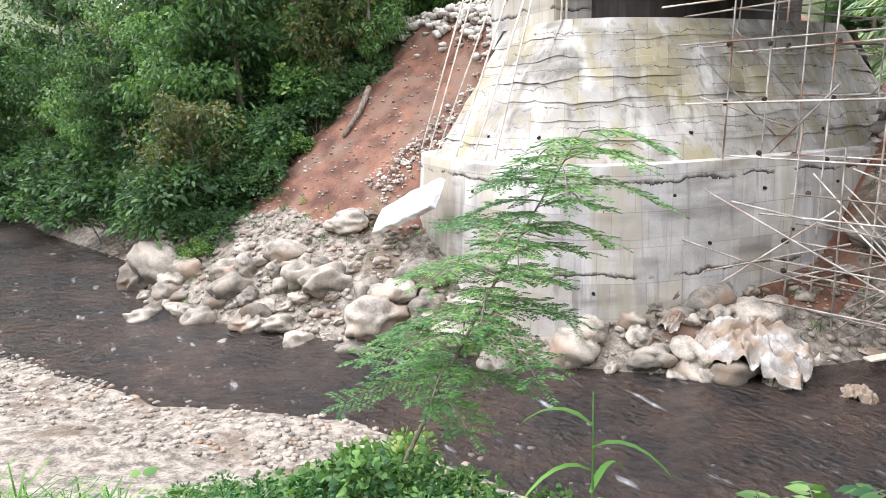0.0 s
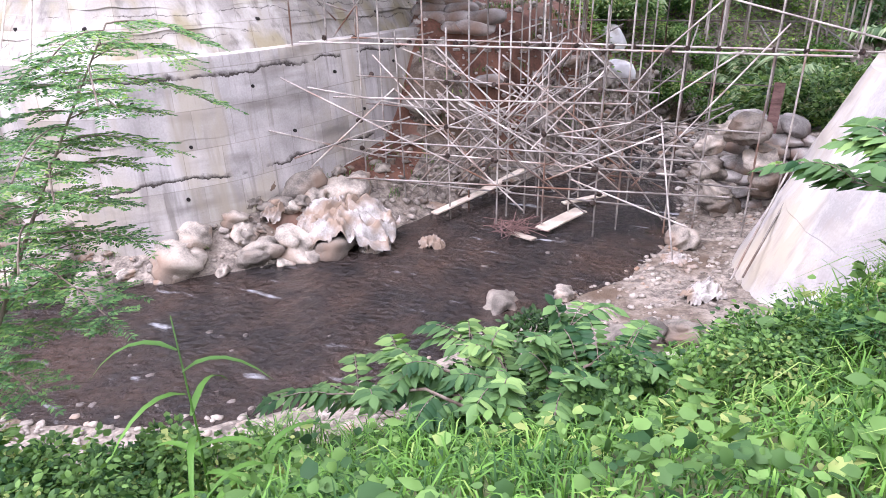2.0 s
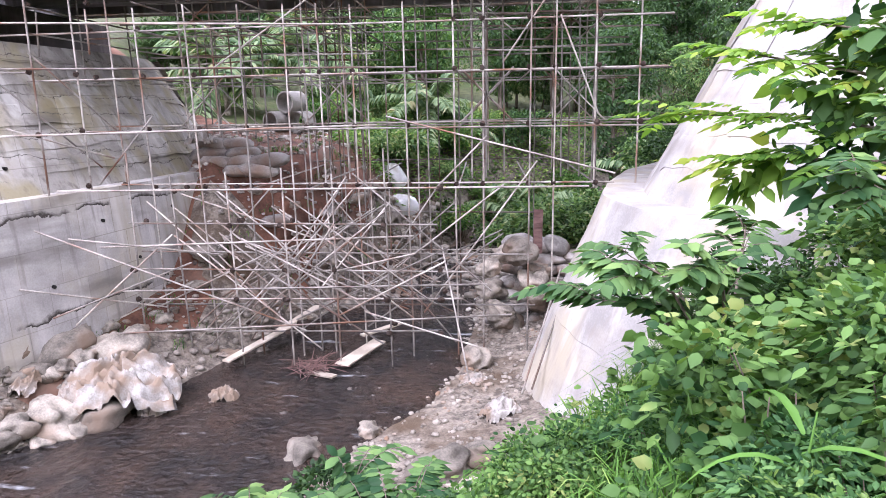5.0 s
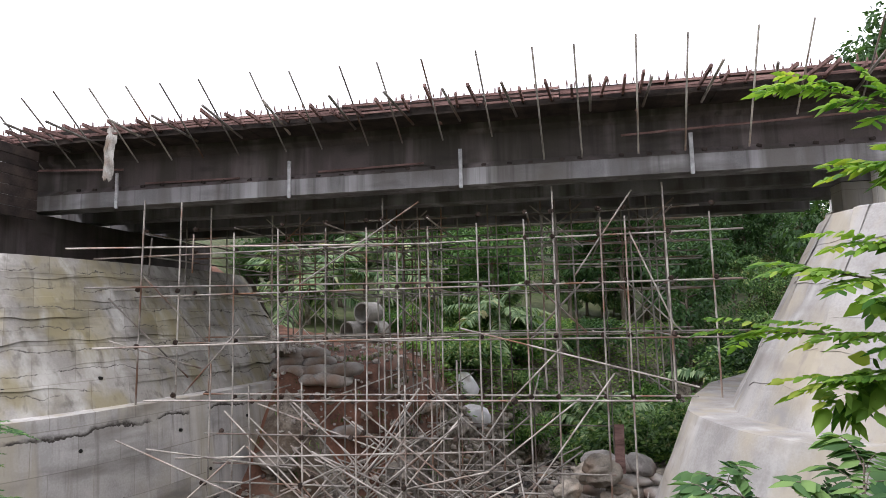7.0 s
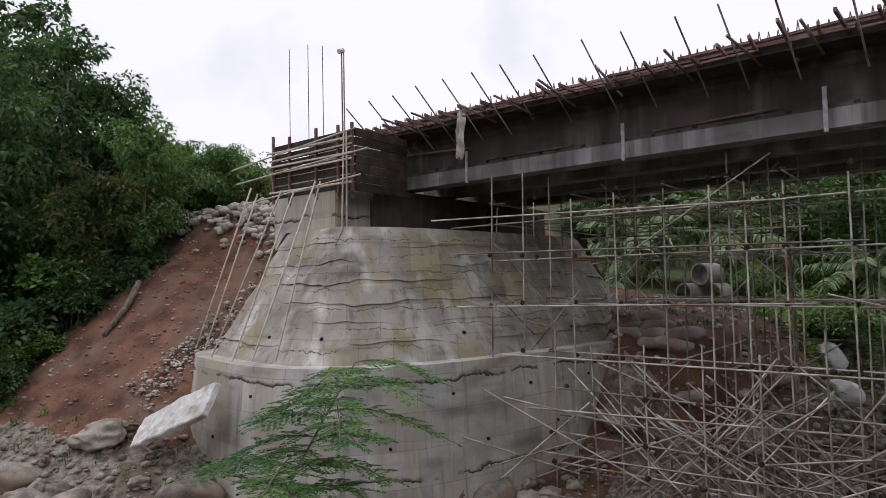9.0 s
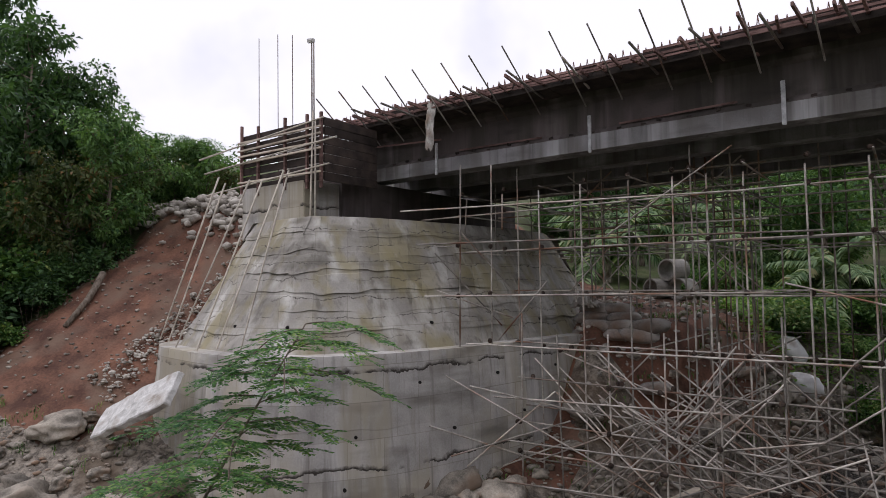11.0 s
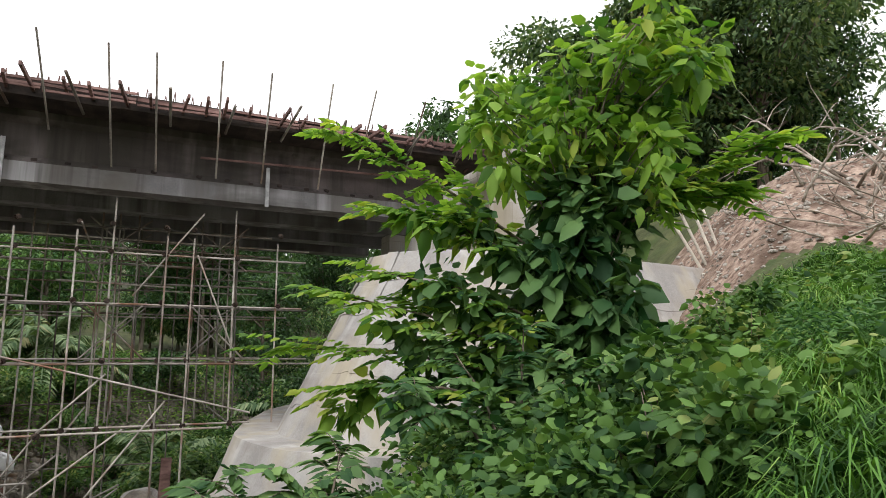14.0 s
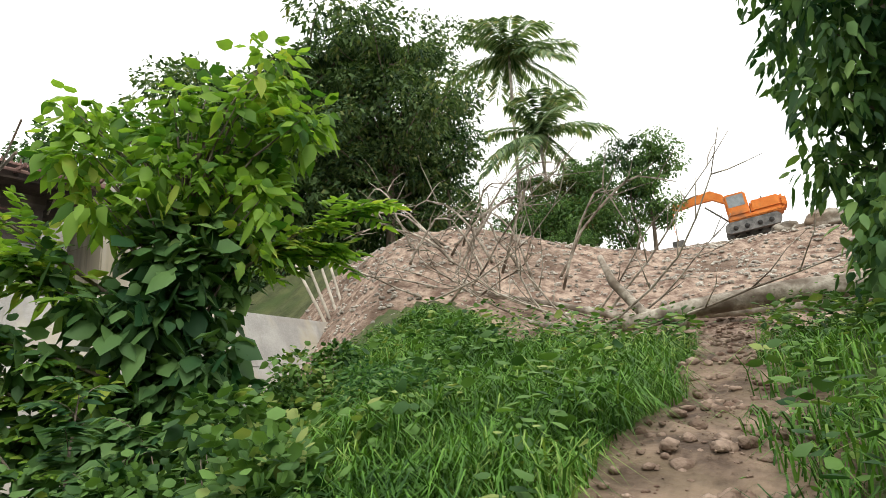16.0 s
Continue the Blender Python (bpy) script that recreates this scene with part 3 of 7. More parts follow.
def tier(line, flip, z0, z1, in0, in1, lifts, seed, n=260, step=0.03, cap=1.5, material=None):
    """One tier of a spill-through wall: battered, poured in lifts whose edges run unevenly and stand a little proud, closed by a top."""
    p = smooth_line(line, n)
    o = outward(p) * flip
    s = np.arange(n)
    rows = []
    r = np.random.default_rng(seed)
    for k in range(lifts):
        a, b = z0 + (z1 - z0) * k / lifts, z0 + (z1 - z0) * (k + 1) / lifts
        w0 = 0.0 if k == 0 else 1.0
        w1 = 0.0 if k == lifts - 1 else 1.0
        lip = r.uniform(0.4, 1.5) * step
        for zz, w, extra in ((a, w0, 0.0), (a * 0.985 + b * 0.015, w0, lip), ((a + b) / 2, 0.5, lip * 0.55), (a * 0.04 + b * 0.96, w1, lip * 0.3), (b, w1, 0.0)):
            zrow = zz + w * (0.05 * np.sin(s * 0.09 + k * 1.7 + seed) + 0.035 * np.sin(s * 0.23 + k * 2.9) + 0.02 * np.sin(s * 0.71 + k))
            t = (zrow - z0) / (z1 - z0)
            part_lip = np.clip(0.5 + 0.9 * wobble(s * 0.022, s * 0 + k * 3.1, 1.1, seed + 9), 0.0, 1.3)
            q = p - o * (in0 + (in1 - in0) * t)[:, None] + o * (extra * part_lip)[:, None]
            q = q + o * (0.025 * wobble(s * 0.06, zrow, 1.3, seed + 3))[:, None]
            rows.append(np.column_stack([q, zrow]))
    for c in (0.25, cap):
        rows.append(np.column_stack([p - o * (in1 + c), np.full(n, z1 - 0.0)]))
    v = np.concatenate(rows)
    i = (np.arange(len(rows) - 1)[:, None] * n + np.arange(n - 1)[None]).ravel()
    f = np.stack([i, i + 1, i + n + 1, i + n], 1) if flip > 0 else np.stack([i, i + n, i + n + 1, i + 1], 1)
    me = mesh("tier", v, f, material or CONCRETE)
    return me, p, o


drain_data = pole_mesh("weep_hole", 0.04, BLACK, 10)


def weep_holes(owner, p, o, zs, in_at, every, seed):
    r = np.random.default_rng(seed)
    for z in zs:
        for i in range(20 + r.integers(0, 10), len(p) - 20, every):
            zz = z + r.uniform(-0.08, 0.08)
            q = p[i] - o[i] * (in_at(zz) + 0.15)
            e = p[i] - o[i] * (in_at(zz) - 0.05)
            part("weep_hole", drain_data, owner, between((*q, zz + 0.01), (*e, zz)))


west = thing("west_abutment", "tall battered concrete bridge abutment with cracked pour lines", "abutment", "abutments")
east = thing("east_abutment", "pale battered concrete bridge abutment above the stream bank", "abutment", "abutments")
me, p, o = tier(WEST_LEDGE, 1, -0.6, 4.5, -0.5, 0.0, 3, 3, step=0.01, cap=1.6)
part("lower_tier", me, west)
weep_holes(west, p, o, (1.5, 2.6, 3.75), lambda z: -0.5 * (4.5 - z) / 5.1, 19, 5)
me, p, o = tier(WEST_LEDGE, 1, 4.45, 8.1, 0.55, 2.7, 7, 8, step=0.045, cap=4.0, material=MOSSY_CONCRETE)
part("upper_tier", me, west)
weep_holes(west, p, o, (5.1,), lambda z: 0.55 + 2.15 * (z - 4.45) / 3.65, 17, 6)
me, p, o = tier(EAST_LEDGE, 1, -0.6, 4.4, -2.0, 0.0, 4, 13, step=0.008, cap=1.9, material=EAST_CONCRETE)
part("lower_tier", me, east)
me, p, o = tier(EAST_LEDGE, 1, 4.35, 8.2, 0.85, 2.8, 6, 18, step=0.02, cap=4.0, material=EAST_CONCRETE)
part("upper_tier", me, east)

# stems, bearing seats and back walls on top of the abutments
# the west stem takes the web's dark concrete, which stands in for deck shade
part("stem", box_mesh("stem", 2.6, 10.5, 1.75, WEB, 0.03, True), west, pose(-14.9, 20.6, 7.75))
part("wing_pilaster", box_mesh("wing_pilaster", 3.0, 2.0, 1.7, CONCRETE, 0.03, True), west, pose(-15.25, 14.95, 7.6))
part("bearing_block", box_mesh("bearing_block", 0.9, 0.7, 0.45, CONCRETE, 0.02, True), west, pose(-15.5, 16.6, 9.35))
part("back_wall", box_mesh("back_wall", 0.6, 10.2, 2.6, CONCRETE, 0.03, True), west, pose(-16.6, 20.6, 8.9))
part("stem", box_mesh("stem", 2.6, 7.5, 1.5, CONCRETE, 0.03, True), east, pose(10.7, 20.9, 8.0))
for y in (17.0, 19.2, 21.4, 23.6):
    part("pedestal", box_mesh("pedestal", 0.7, 0.7, 1.4, CONCRETE, 0.02, True), east, pose(8.1 + 0.42 * max(0, y - 19.2), y + 0.33, 8.15))
part("wing_post", box_mesh("wing_post", 1.6, 1.7, 3.7, CONCRETE, 0.03, True), east, pose(10.45, 17.3, 8.1))
part("back_wall", box_mesh("back_wall", 0.6, 9.0, 3.3, CONCRETE, 0.03, True), east, pose(10.6, 22.0, 8.2))
part("coping", box_mesh("coping", 2.6, 0.35, 0.1, PALE, 0.02, True), east, pose(7.6, 14.9, 8.3, 0, 0, -40))

# ---------------------------------------------------------------- bridge girders and deck
bridge = thing("bridge", "unfinished concrete girder bridge with timber deck forms and rusty bars", "bridge")
X0, X1, Z0 = -14.85, 8.6, 9.57
profile = [(0, 0), (0, 0.42), (0.2, 0.6), (0.2, 1.3), (0.06, 1.42), (0.06, 1.6), (0.6, 1.6), (0.6, 1.42), (0.46, 1.3), (0.46, 0.6), (0.66, 0.42), (0.66, 0)]


def girder_mesh(seed):
    xs = np.linspace(X0, X1, 90)
    n = len(profile)
    v, f, mi = [], [], []
    for x in xs:
        camber = 0.03 * math.sin(math.pi * (x - X0) / (X1 - X0))
        v += [(x, y, z + camber) for y, z in profile]
    for i in range(len(xs) - 1):
        for k in range(n):
            f.append((i * n + k, i * n + (k + 1) % n, (i + 1) * n + (k + 1) % n, (i + 1) * n + k))
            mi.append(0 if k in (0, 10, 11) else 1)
    f += [tuple(range(n)), tuple(range((len(xs) - 1) * n, len(xs) * n))[::-1]]
    mi += [0, 0]
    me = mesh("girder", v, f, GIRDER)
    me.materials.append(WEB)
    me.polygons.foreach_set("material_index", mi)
    me.update()
    return me


JOINT = mat("joint_mortar", (0.3, 0.3, 0.3), (0.5, 0.5, 0.51), 6)
g_data = girder_mesh(1)
joint_data = box_mesh("joint_cover", 0.09, 0.05, 0.98, JOINT, 0.008, True)
GIRDER_Y = (17.0, 19.2, 21.4, 23.6)
for y in GIRDER_Y:
    g = part("girder", g_data, bridge, pose(0, y, Z0))
    if y == 17.0:
        for x in (-11.18, -6.15, -1.65, 3.76):
            part("joint_cover", joint_data, g, pose(x, -0.012, -0.04), "pale mortar joint strip")
cleat_data = box_mesh("cleat", 0.12, 0.05, 0.07, BOARD, 0.01)
for k in range(36):
    part("cleat", cleat_data, bridge, pose(X0 + 0.5 + 0.63 * k + random.uniform(-0.2, 0.2), 17.06, Z0 + 0.5 + random.uniform(-0.02, 0.05), 0, random.uniform(-20, 20), 0), "dark leftover form cleat")
for a, b in (((-13.8, 17.0, 10.75), (-11.0, 17.0, 10.6)), ((-10.4, 17.1, 10.2), (-7.6, 17.1, 10.17)), ((-5.4, 17.1, 10.2), (-2.6, 17.1, 10.24)), ((2.2, 16.95, 10.55), (8.0, 16.9, 10.7))):
    part("guard_rail", box_mesh("guard_rail", (Vector(b) - Vector(a)).length, 0.03, 0.05, TIMBER, 0.004), bridge, Matrix.Translation((Vector(a) + Vector(b)) / 2) @ (Vector(b) - Vector(a)).to_track_quat("X", "Z").to_matrix().to_4x4(), "thin batten left along the girder")
for x in (-14.2, -7.0, 0.4, 7.6):
    for y in GIRDER_Y[:-1]:
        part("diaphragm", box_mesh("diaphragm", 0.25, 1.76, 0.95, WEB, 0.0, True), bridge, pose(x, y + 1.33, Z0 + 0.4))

DECK_Z = 11.22
part("edge_form", box_mesh("edge_form", X1 - X0 + 0.9, 0.05, 0.3, BOARD, 0.005), bridge, pose((X0 + X1 + 0.9) / 2, 16.24, DECK_Z + 0.17))
deck_n = 46
for k in range(deck_n):
    x = X0 + (X1 + 0.9 - X0) * (k + 0.5) / deck_n
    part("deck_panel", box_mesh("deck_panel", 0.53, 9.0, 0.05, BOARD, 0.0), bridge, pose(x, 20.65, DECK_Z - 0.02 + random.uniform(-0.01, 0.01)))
fascia_n = 14
for k in range(fascia_n):
    w = (X1 + 0.9 - X0) / fascia_n
    for z, h, yy in ((DECK_Z + 0.08, 0.05, 16.02), (DECK_Z + 0.17, 0.06, 16.1), (DECK_Z + 0.28, 0.06, 16.16)):
        part("edge_board", box_mesh("edge_board", w * 0.985, 0.035, h, TIMBER, 0.004), bridge, pose(X0 + w * (k + 0.5), yy + random.uniform(-0.06, 0.06), z + random.uniform(-0.035, 0.035), 0, random.uniform(-1.1, 1.1), 0))
joist_data = box_mesh("joist", 0.055, 1.9, 0.09, TIMBER, 0.006)
JOIST_N = 45
for k in range(JOIST_N):
    x = X0 + 0.2 + (X1 + 0.4 - X0) * k / (JOIST_N - 1) + random.uniform(-0.12, 0.12)
    out = random.choice((0.1, 0.3, 0.3, 0.45, 0.45, 0.6, 0.75))
    part("joist", joist_data, bridge, pose(x, 16.75 - out, DECK_Z + 0.09 + random.uniform(-0.02, 0.04), random.uniform(-10, 1), 0, random.uniform(-7, 7)))
rod_data = pole_mesh("raker", 0.021, PIPE, 6)
RAKER_X = (-14.3, -13.3, -12.3, -11.4, -10.4, -9.4, -8.5, -7.5, -6.2, -5.24, -4.03, -3.16, -2.15, -0.95, 0.26, 1.13, 2.39, 3.41, 4.76, 5.79, 7.04, 8.3)
for k, x in enumerate(RAKER_X):
    foot = 10.0 if 14 <= k <= 18 else 10.65
    part("raker", rod_data, bridge, between((x + 0.14, 16.6, foot), (x, 14.9, 12.06 + random.uniform(-0.06, 0.06))), "steel prop leaning out of the deck edge")
pole_data = pole_mesh("strut", 0.032, PIPE, 7)
for k in range(17):
    x = X0 + 0.7 + 22.4 * k / 16 + random.uniform(-0.35, 0.35)
    part("strut", pole_data, bridge, between((x + random.uniform(-0.1, 0.3), 16.6, DECK_Z - 0.12), (x + random.uniform(-0.2, 0.1), 15.1 + random.uniform(-0.3, 0.3), DECK_Z + random.uniform(0.05, 0.35))), "slanting deck-edge strut")
bar_data = pole_mesh("rebar", 0.011, REBAR, 5)
for k in range(130):
    x = X0 + 0.2 + (X1 + 0.5 - X0) * k / 129
    h = 0.24 + 0.05 * math.sin(k * 2.7)
    tip = (x + 0.045, 16.33, DECK_Z + 0.3 + h * random.uniform(0.7, 1.1))
    part("rebar", bar_data, bridge, between((x, 16.35, DECK_Z + 0.2), tip))
    part("rebar", bar_data, bridge, between((x + 0.09, 16.35, DECK_Z + 0.2), tip))
for y in (16.5, 16.9, 17.4, 18.0):
    part("long_bar", bar_data, bridge, between((X0, y, DECK_Z + 0.33), (X1 + 0.5, y, DECK_Z + 0.34)))
part("deck_timber", box_mesh("deck_timber", X1 - X0 + 0.8, 0.12, 0.1, TIMBER, 0.01), bridge, pose((X0 + X1) / 2 + 0.3, 16.45, DECK_Z + 0.27))

# wing-wall formwork with its bamboo staging on the west abutment
form = thing("formwork", "dark timber wing-wall formwork with bamboo staging", "formwork")
for k in range(7):
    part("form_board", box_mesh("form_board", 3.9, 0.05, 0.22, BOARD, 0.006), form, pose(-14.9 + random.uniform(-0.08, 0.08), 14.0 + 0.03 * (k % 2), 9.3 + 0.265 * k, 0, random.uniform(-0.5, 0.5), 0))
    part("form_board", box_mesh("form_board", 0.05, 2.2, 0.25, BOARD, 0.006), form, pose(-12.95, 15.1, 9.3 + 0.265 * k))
for x in (-16.75, -15.9, -14.6, -13.6, -13.0):
    part("stud", box_mesh("stud", 0.08, 0.08, 2.2, TIMBER, 0.006, True), form, pose(x, 13.93, 9.05 + random.uniform(-0.1, 0.1)))
for z in (9.45, 10.1, 10.3, 10.52, 10.75):
    part("waler", box_mesh("waler", 3.9, 0.06, 0.055, PLANK, 0.006), form, pose(-14.9, 13.86, z, 0, random.uniform(-1, 1), 0))
thin_data = pole_mesh("upright", 0.013, REBAR, 6)
bam = pole_mesh("bamboo", 0.03, BAMBOO, 8, 0.75)
for a, b in (((-18.3, 13.4, 10.35), (-12.2, 13.3, 10.75)), ((-18.0, 13.4, 9.85), (-11.6, 13.2, 10.1)), ((-18.0, 13.5, 9.15), (-12.0, 13.3, 9.45)),
             ((-16.9, 13.2, 9.6), (-17.9, 11.9, 4.6)), ((-16.7, 13.3, 9.4), (-16.9, 11.6, 4.6)), ((-15.6, 13.4, 9.4), (-16.0, 11.3, 4.5)), ((-15.0, 13.4, 9.3), (-14.5, 11.0, 4.5)),
             ((-14.0, 13.4, 9.5), (-13.6, 11.0, 4.6)), ((-13.9, 13.5, 9.5), (-12.9, 11.2, 4.6)), ((-13.2, 13.7, 8.1), (-13.2, 13.8, 11.2)), ((-13.05, 13.75, 8.1), (-13.1, 13.8, 10.9))):
    part("bamboo", bam, form, between(a, b), "pale bamboo pole")
for x, h in ((-16.2, 14.2), (-15.25, 14.1), (-14.55, 13.9)):
    part("upright", thin_data, form, between((x, 14.2, 9.4), (x - 0.05, 14.2, h)))
lamp = thing("work_light", "small floodlight on a tall twin-pole mast", "lamp")
for dx in (-0.04, 0.05):
    part("mast", pole_mesh("mast", 0.022, PIPE, 6), lamp, between((-13.75 + dx, 14.3, 8.1), (-13.9 + dx, 14.4, 13.55)))
part("lamp_head", box_mesh("lamp_head", 0.24, 0.16, 0.14, PALE, 0.03), lamp, pose(-13.95, 14.38, 13.62, 25, 10, 0))
# ---------------------------------------------------------------- scaffold under the bridge
scaf = thing("scaffolding", "dense falsework of weathered pipes and clamps under the bridge", "scaffolding")
std = pole_mesh("standard", 0.023, PIPE, 7)
led = pole_mesh("ledger", 0.023, PIPE, 7)
brc = pole_mesh("brace", 0.021, PIPE, 7)
clamp_data = box_mesh("clamp", 0.11, 0.11, 0.11, CLAMP, 0.02)
rs = random.Random(5)
SC_X = (-10.5, -9.0, -7.8, -6.5, -5.3, -4.2, -3.8, -3.4, -2.6, -1.3, -0.15, 0.5, 1.6, 2.2, 3.2, 4.2)
SC_Y = (17.4, 19.4, 21.6, 24.2)
SC_Z = (1.3, 2.7, 4.45, 5.88, 7.17, 8.28, 8.9)
for j, y in enumerate(SC_Y):
    for x in SC_X:
        if j and rs.random() < 0.5:
            continue
        xx, yy = x + rs.uniform(-0.25, 0.25) * (j > 0), y + rs.uniform(-0.2, 0.2)
        foot = 4.5 if xx < -8.4 else float(height(xx, yy)) - 0.1
        if xx < -8.4 and yy < 18.5:
            foot = 7.7
        if xx > 2.6 and yy < 20:
            foot = max(foot, 4.3)
        part("standard", std, scaf, between((xx, yy, foot), (xx + rs.uniform(-0.08, 0.08), yy + rs.uniform(-0.05, 0.05), 8.68 + 0.1 * rs.random() if j == 0 and x not in (-3.8, 0.5, 3.2) else 9.5)))
    for z in SC_Z:
        if j in (1, 2) and z < 5 or j == 0 and z > 8.5:
            continue
        x0 = (-12.4 if z > 8 and j == 0 else -10.6 if z > 7 else -9.8 if z > 5 else -8.6) + rs.uniform(-0.3, 0.3)
        x1 = (5.0 if z > 5 else 3.4 if z > 4 else 2.0) + rs.uniform(-0.3, 0.6)
        dz = rs.uniform(-0.08, 0.08)
        part("ledger", led, scaf, between((x0, y - 0.05, z + dz), (x1, y - 0.05, z + dz + rs.uniform(-0.12, 0.06))))
for z in SC_Z[2:]:
    for x in SC_X[::2]:
        part("transom", led, scaf, between((x + 0.06, 17.1, z - 0.06), (x + 0.06 + rs.uniform(-0.1, 0.1), 24.5, z - 0.06)))
for x in SC_X:
    for z in SC_Z:
        if (z > 4 and x < 4.5) and rs.random() < 0.7:
            part("clamp", clamp_data, scaf, pose(x, 17.35, z, rs.uniform(0, 90), rs.uniform(0, 90), rs.uniform(0, 90)))
# front row that stands on the west abutment's ledge
for a, b in (((-9.25, 15.4, 4.5), (-9.3, 15.6, 9.4)), ((-8.95, 16.5, 4.5), (-8.95, 16.6, 9.5)), ((-8.7, 17.6, 4.4), (-8.7, 17.6, 9.5))):
    part("standard", std, scaf, between(a, b))
for a, b in (((-9.8, 14.6, 5.85), (-2.0, 17.0, 5.9)), ((-10.4, 15.0, 7.25), (-1.0, 17.0, 7.2)), ((-11.2, 15.3, 8.25), (-2.5, 17.1, 8.2)), ((-8.9, 15.2, 4.62), (3.0, 17.0, 4.4)), ((-8.2, 15.4, 3.3), (-1.2, 17.1, 3.2)), ((-8.0, 15.6, 2.2), (0.6, 17.0, 2.0)), ((-7.9, 15.2, 1.3), (1.2, 16.9, 1.25))):
    part("ledger", led, scaf, between(a, b))
for x, y, z in ((-9.25, 15.35, 5.85), (-9.28, 15.4, 7.2), (-8.95, 16.45, 5.9), (-8.95, 16.5, 7.2), (-8.7, 17.5, 4.5), (-8.95, 16.4, 4.6)):
    part("clamp", clamp_data, scaf, pose(x, y, z, 30, 20, 40))
# crossed braces of the lower bays, their ends running past the uprights
BAYS = (-8.1, -6.9, -5.6, -4.3, -3.1, -1.8, -0.5)
for depth, count in ((16.5, 12), (17.25, 16), (18.7, 14)):
    for _ in range(count):
        x, z = rs.uniform(-8.1, -2.2), rs.uniform(0.35, 1.9)
        dx, dz = rs.uniform(1.6, 4.4), rs.uniform(1.2, 3.0)
        e = (min(x + dx, 1.0), min(z + dz, 5.0))
        if rs.random() < 0.5:
            z, e = e[1], (e[0], z)
        part("brace", brc, scaf, between((x, depth + rs.uniform(-0.3, 0.3), z), (e[0], depth + rs.uniform(-0.3, 0.3), e[1])))
for a, b in (((-9.2, 14.0, 2.7), (-7.3, 16.3, 1.6)), ((-8.7, 14.2, 2.0), (-6.6, 16.4, 2.7)), ((-8.5, 14.6, 1.7), (-7.0, 16.4, 3.4)), ((-8.6, 14.9, 3.6), (-5.8, 16.4, 2.9)), ((-8.9, 14.3, 3.9), (-3.9, 16.6, 0.9)), ((-2.4, 16.6, 1.4), (0.4, 15.6, 0.9)), ((-0.5, 16.9, 3.0), (0.2, 15.2, 0.25)), ((1.3, 13.6, 0.7), (2.3, 16.2, 2.6)), ((1.5, 13.7, 0.75), (2.6, 16.0, 2.9))):
    part("brace", brc, scaf, between(a, b))
for x in BAYS[:-1]:
    part("standard", std, scaf, between((x + 0.05, 16.5, max(0.0, float(height(x, 16.5)) - 0.1)), (x + rs.uniform(-0.1, 0.1), 16.55, rs.uniform(4.7, 5.4))))
for z in (0.9, 1.75, 2.5, 3.6):
    part("ledger", led, scaf, between((-8.2, 16.6 + rs.uniform(-0.2, 0.2), z + rs.uniform(-0.1, 0.1)), (rs.uniform(-0.8, 0.9), 16.6, z + rs.uniform(-0.15, 0.1))))
for k in range(60):
    part("clamp", clamp_data, scaf, pose(rs.choice(BAYS) + rs.uniform(-0.05, 0.05), rs.choice((16.45, 17.2)), rs.choice((0.9, 1.75, 2.5, 3.6, 4.45)), rs.uniform(0, 90), rs.uniform(0, 90), rs.uniform(0, 90)))
for a, b in (((-9.9, 15.2, 7.0), (-8.8, 16.8, 5.0)), ((-9.7, 15.0, 6.0), (-8.7, 17.2, 5.2)), ((-9.3, 15.5, 7.6), (-8.7, 17.4, 5.9))):
    part("brace", brc, scaf, between(a, b))
# braces: a tangle at the foot by the west wall, longer ones above
for k in range(16):
    x = rs.triangular(-8.2, 1.0, -5.0)
    y = rs.uniform(16.2, 20.5)
    z = rs.uniform(0.4, 4.2)
    L, up = rs.uniform(2.0, 5.0), rs.uniform(-1, 1)
    a = rs.choice((-1, 1)) * rs.uniform(0.25, 1.0)
    e = (x + L * math.cos(a) * rs.choice((-1, 1)), y + rs.uniform(-1.2, 1.2), z + abs(L * math.sin(a)))
    if e[0] < -8.2 or e[0] > 3.0 or e[2] > 4.7 or z < float(height(x, y)) - 0.1:
        continue
    part("brace", brc, scaf, between((x, y, z), e))
# close-set towers that carry the girders
for cx in (-7.2, -3.7, 0.6, 3.0):
    for y in (19.2, 21.3):
        for dx in (-0.45, 0.0, 0.45):
            part("standard", std, scaf, between((cx + dx + rs.uniform(-0.08, 0.08), y, 4.4 if cx > -7 else 5.6), (cx + dx + rs.uniform(-0.05, 0.05), y, 9.5)))
        for z in (7.75, 8.6, 9.15):
            part("ledger", led, scaf, between((cx - 1.3, y - 0.05, z + rs.uniform(-0.06, 0.06)), (cx + 1.3, y - 0.05, z + rs.uniform(-0.06, 0.06))))
        for za, zb in ((5.9, 7.3), (8.2, 9.4)):
            part("brace", brc, scaf, between((cx - 0.7, y + 0.06, za), (cx + 0.7, y + 0.06, zb)))
            part("brace", brc, scaf, between((cx + 0.7, y + 0.1, za), (cx - 0.7, y + 0.1, zb)))
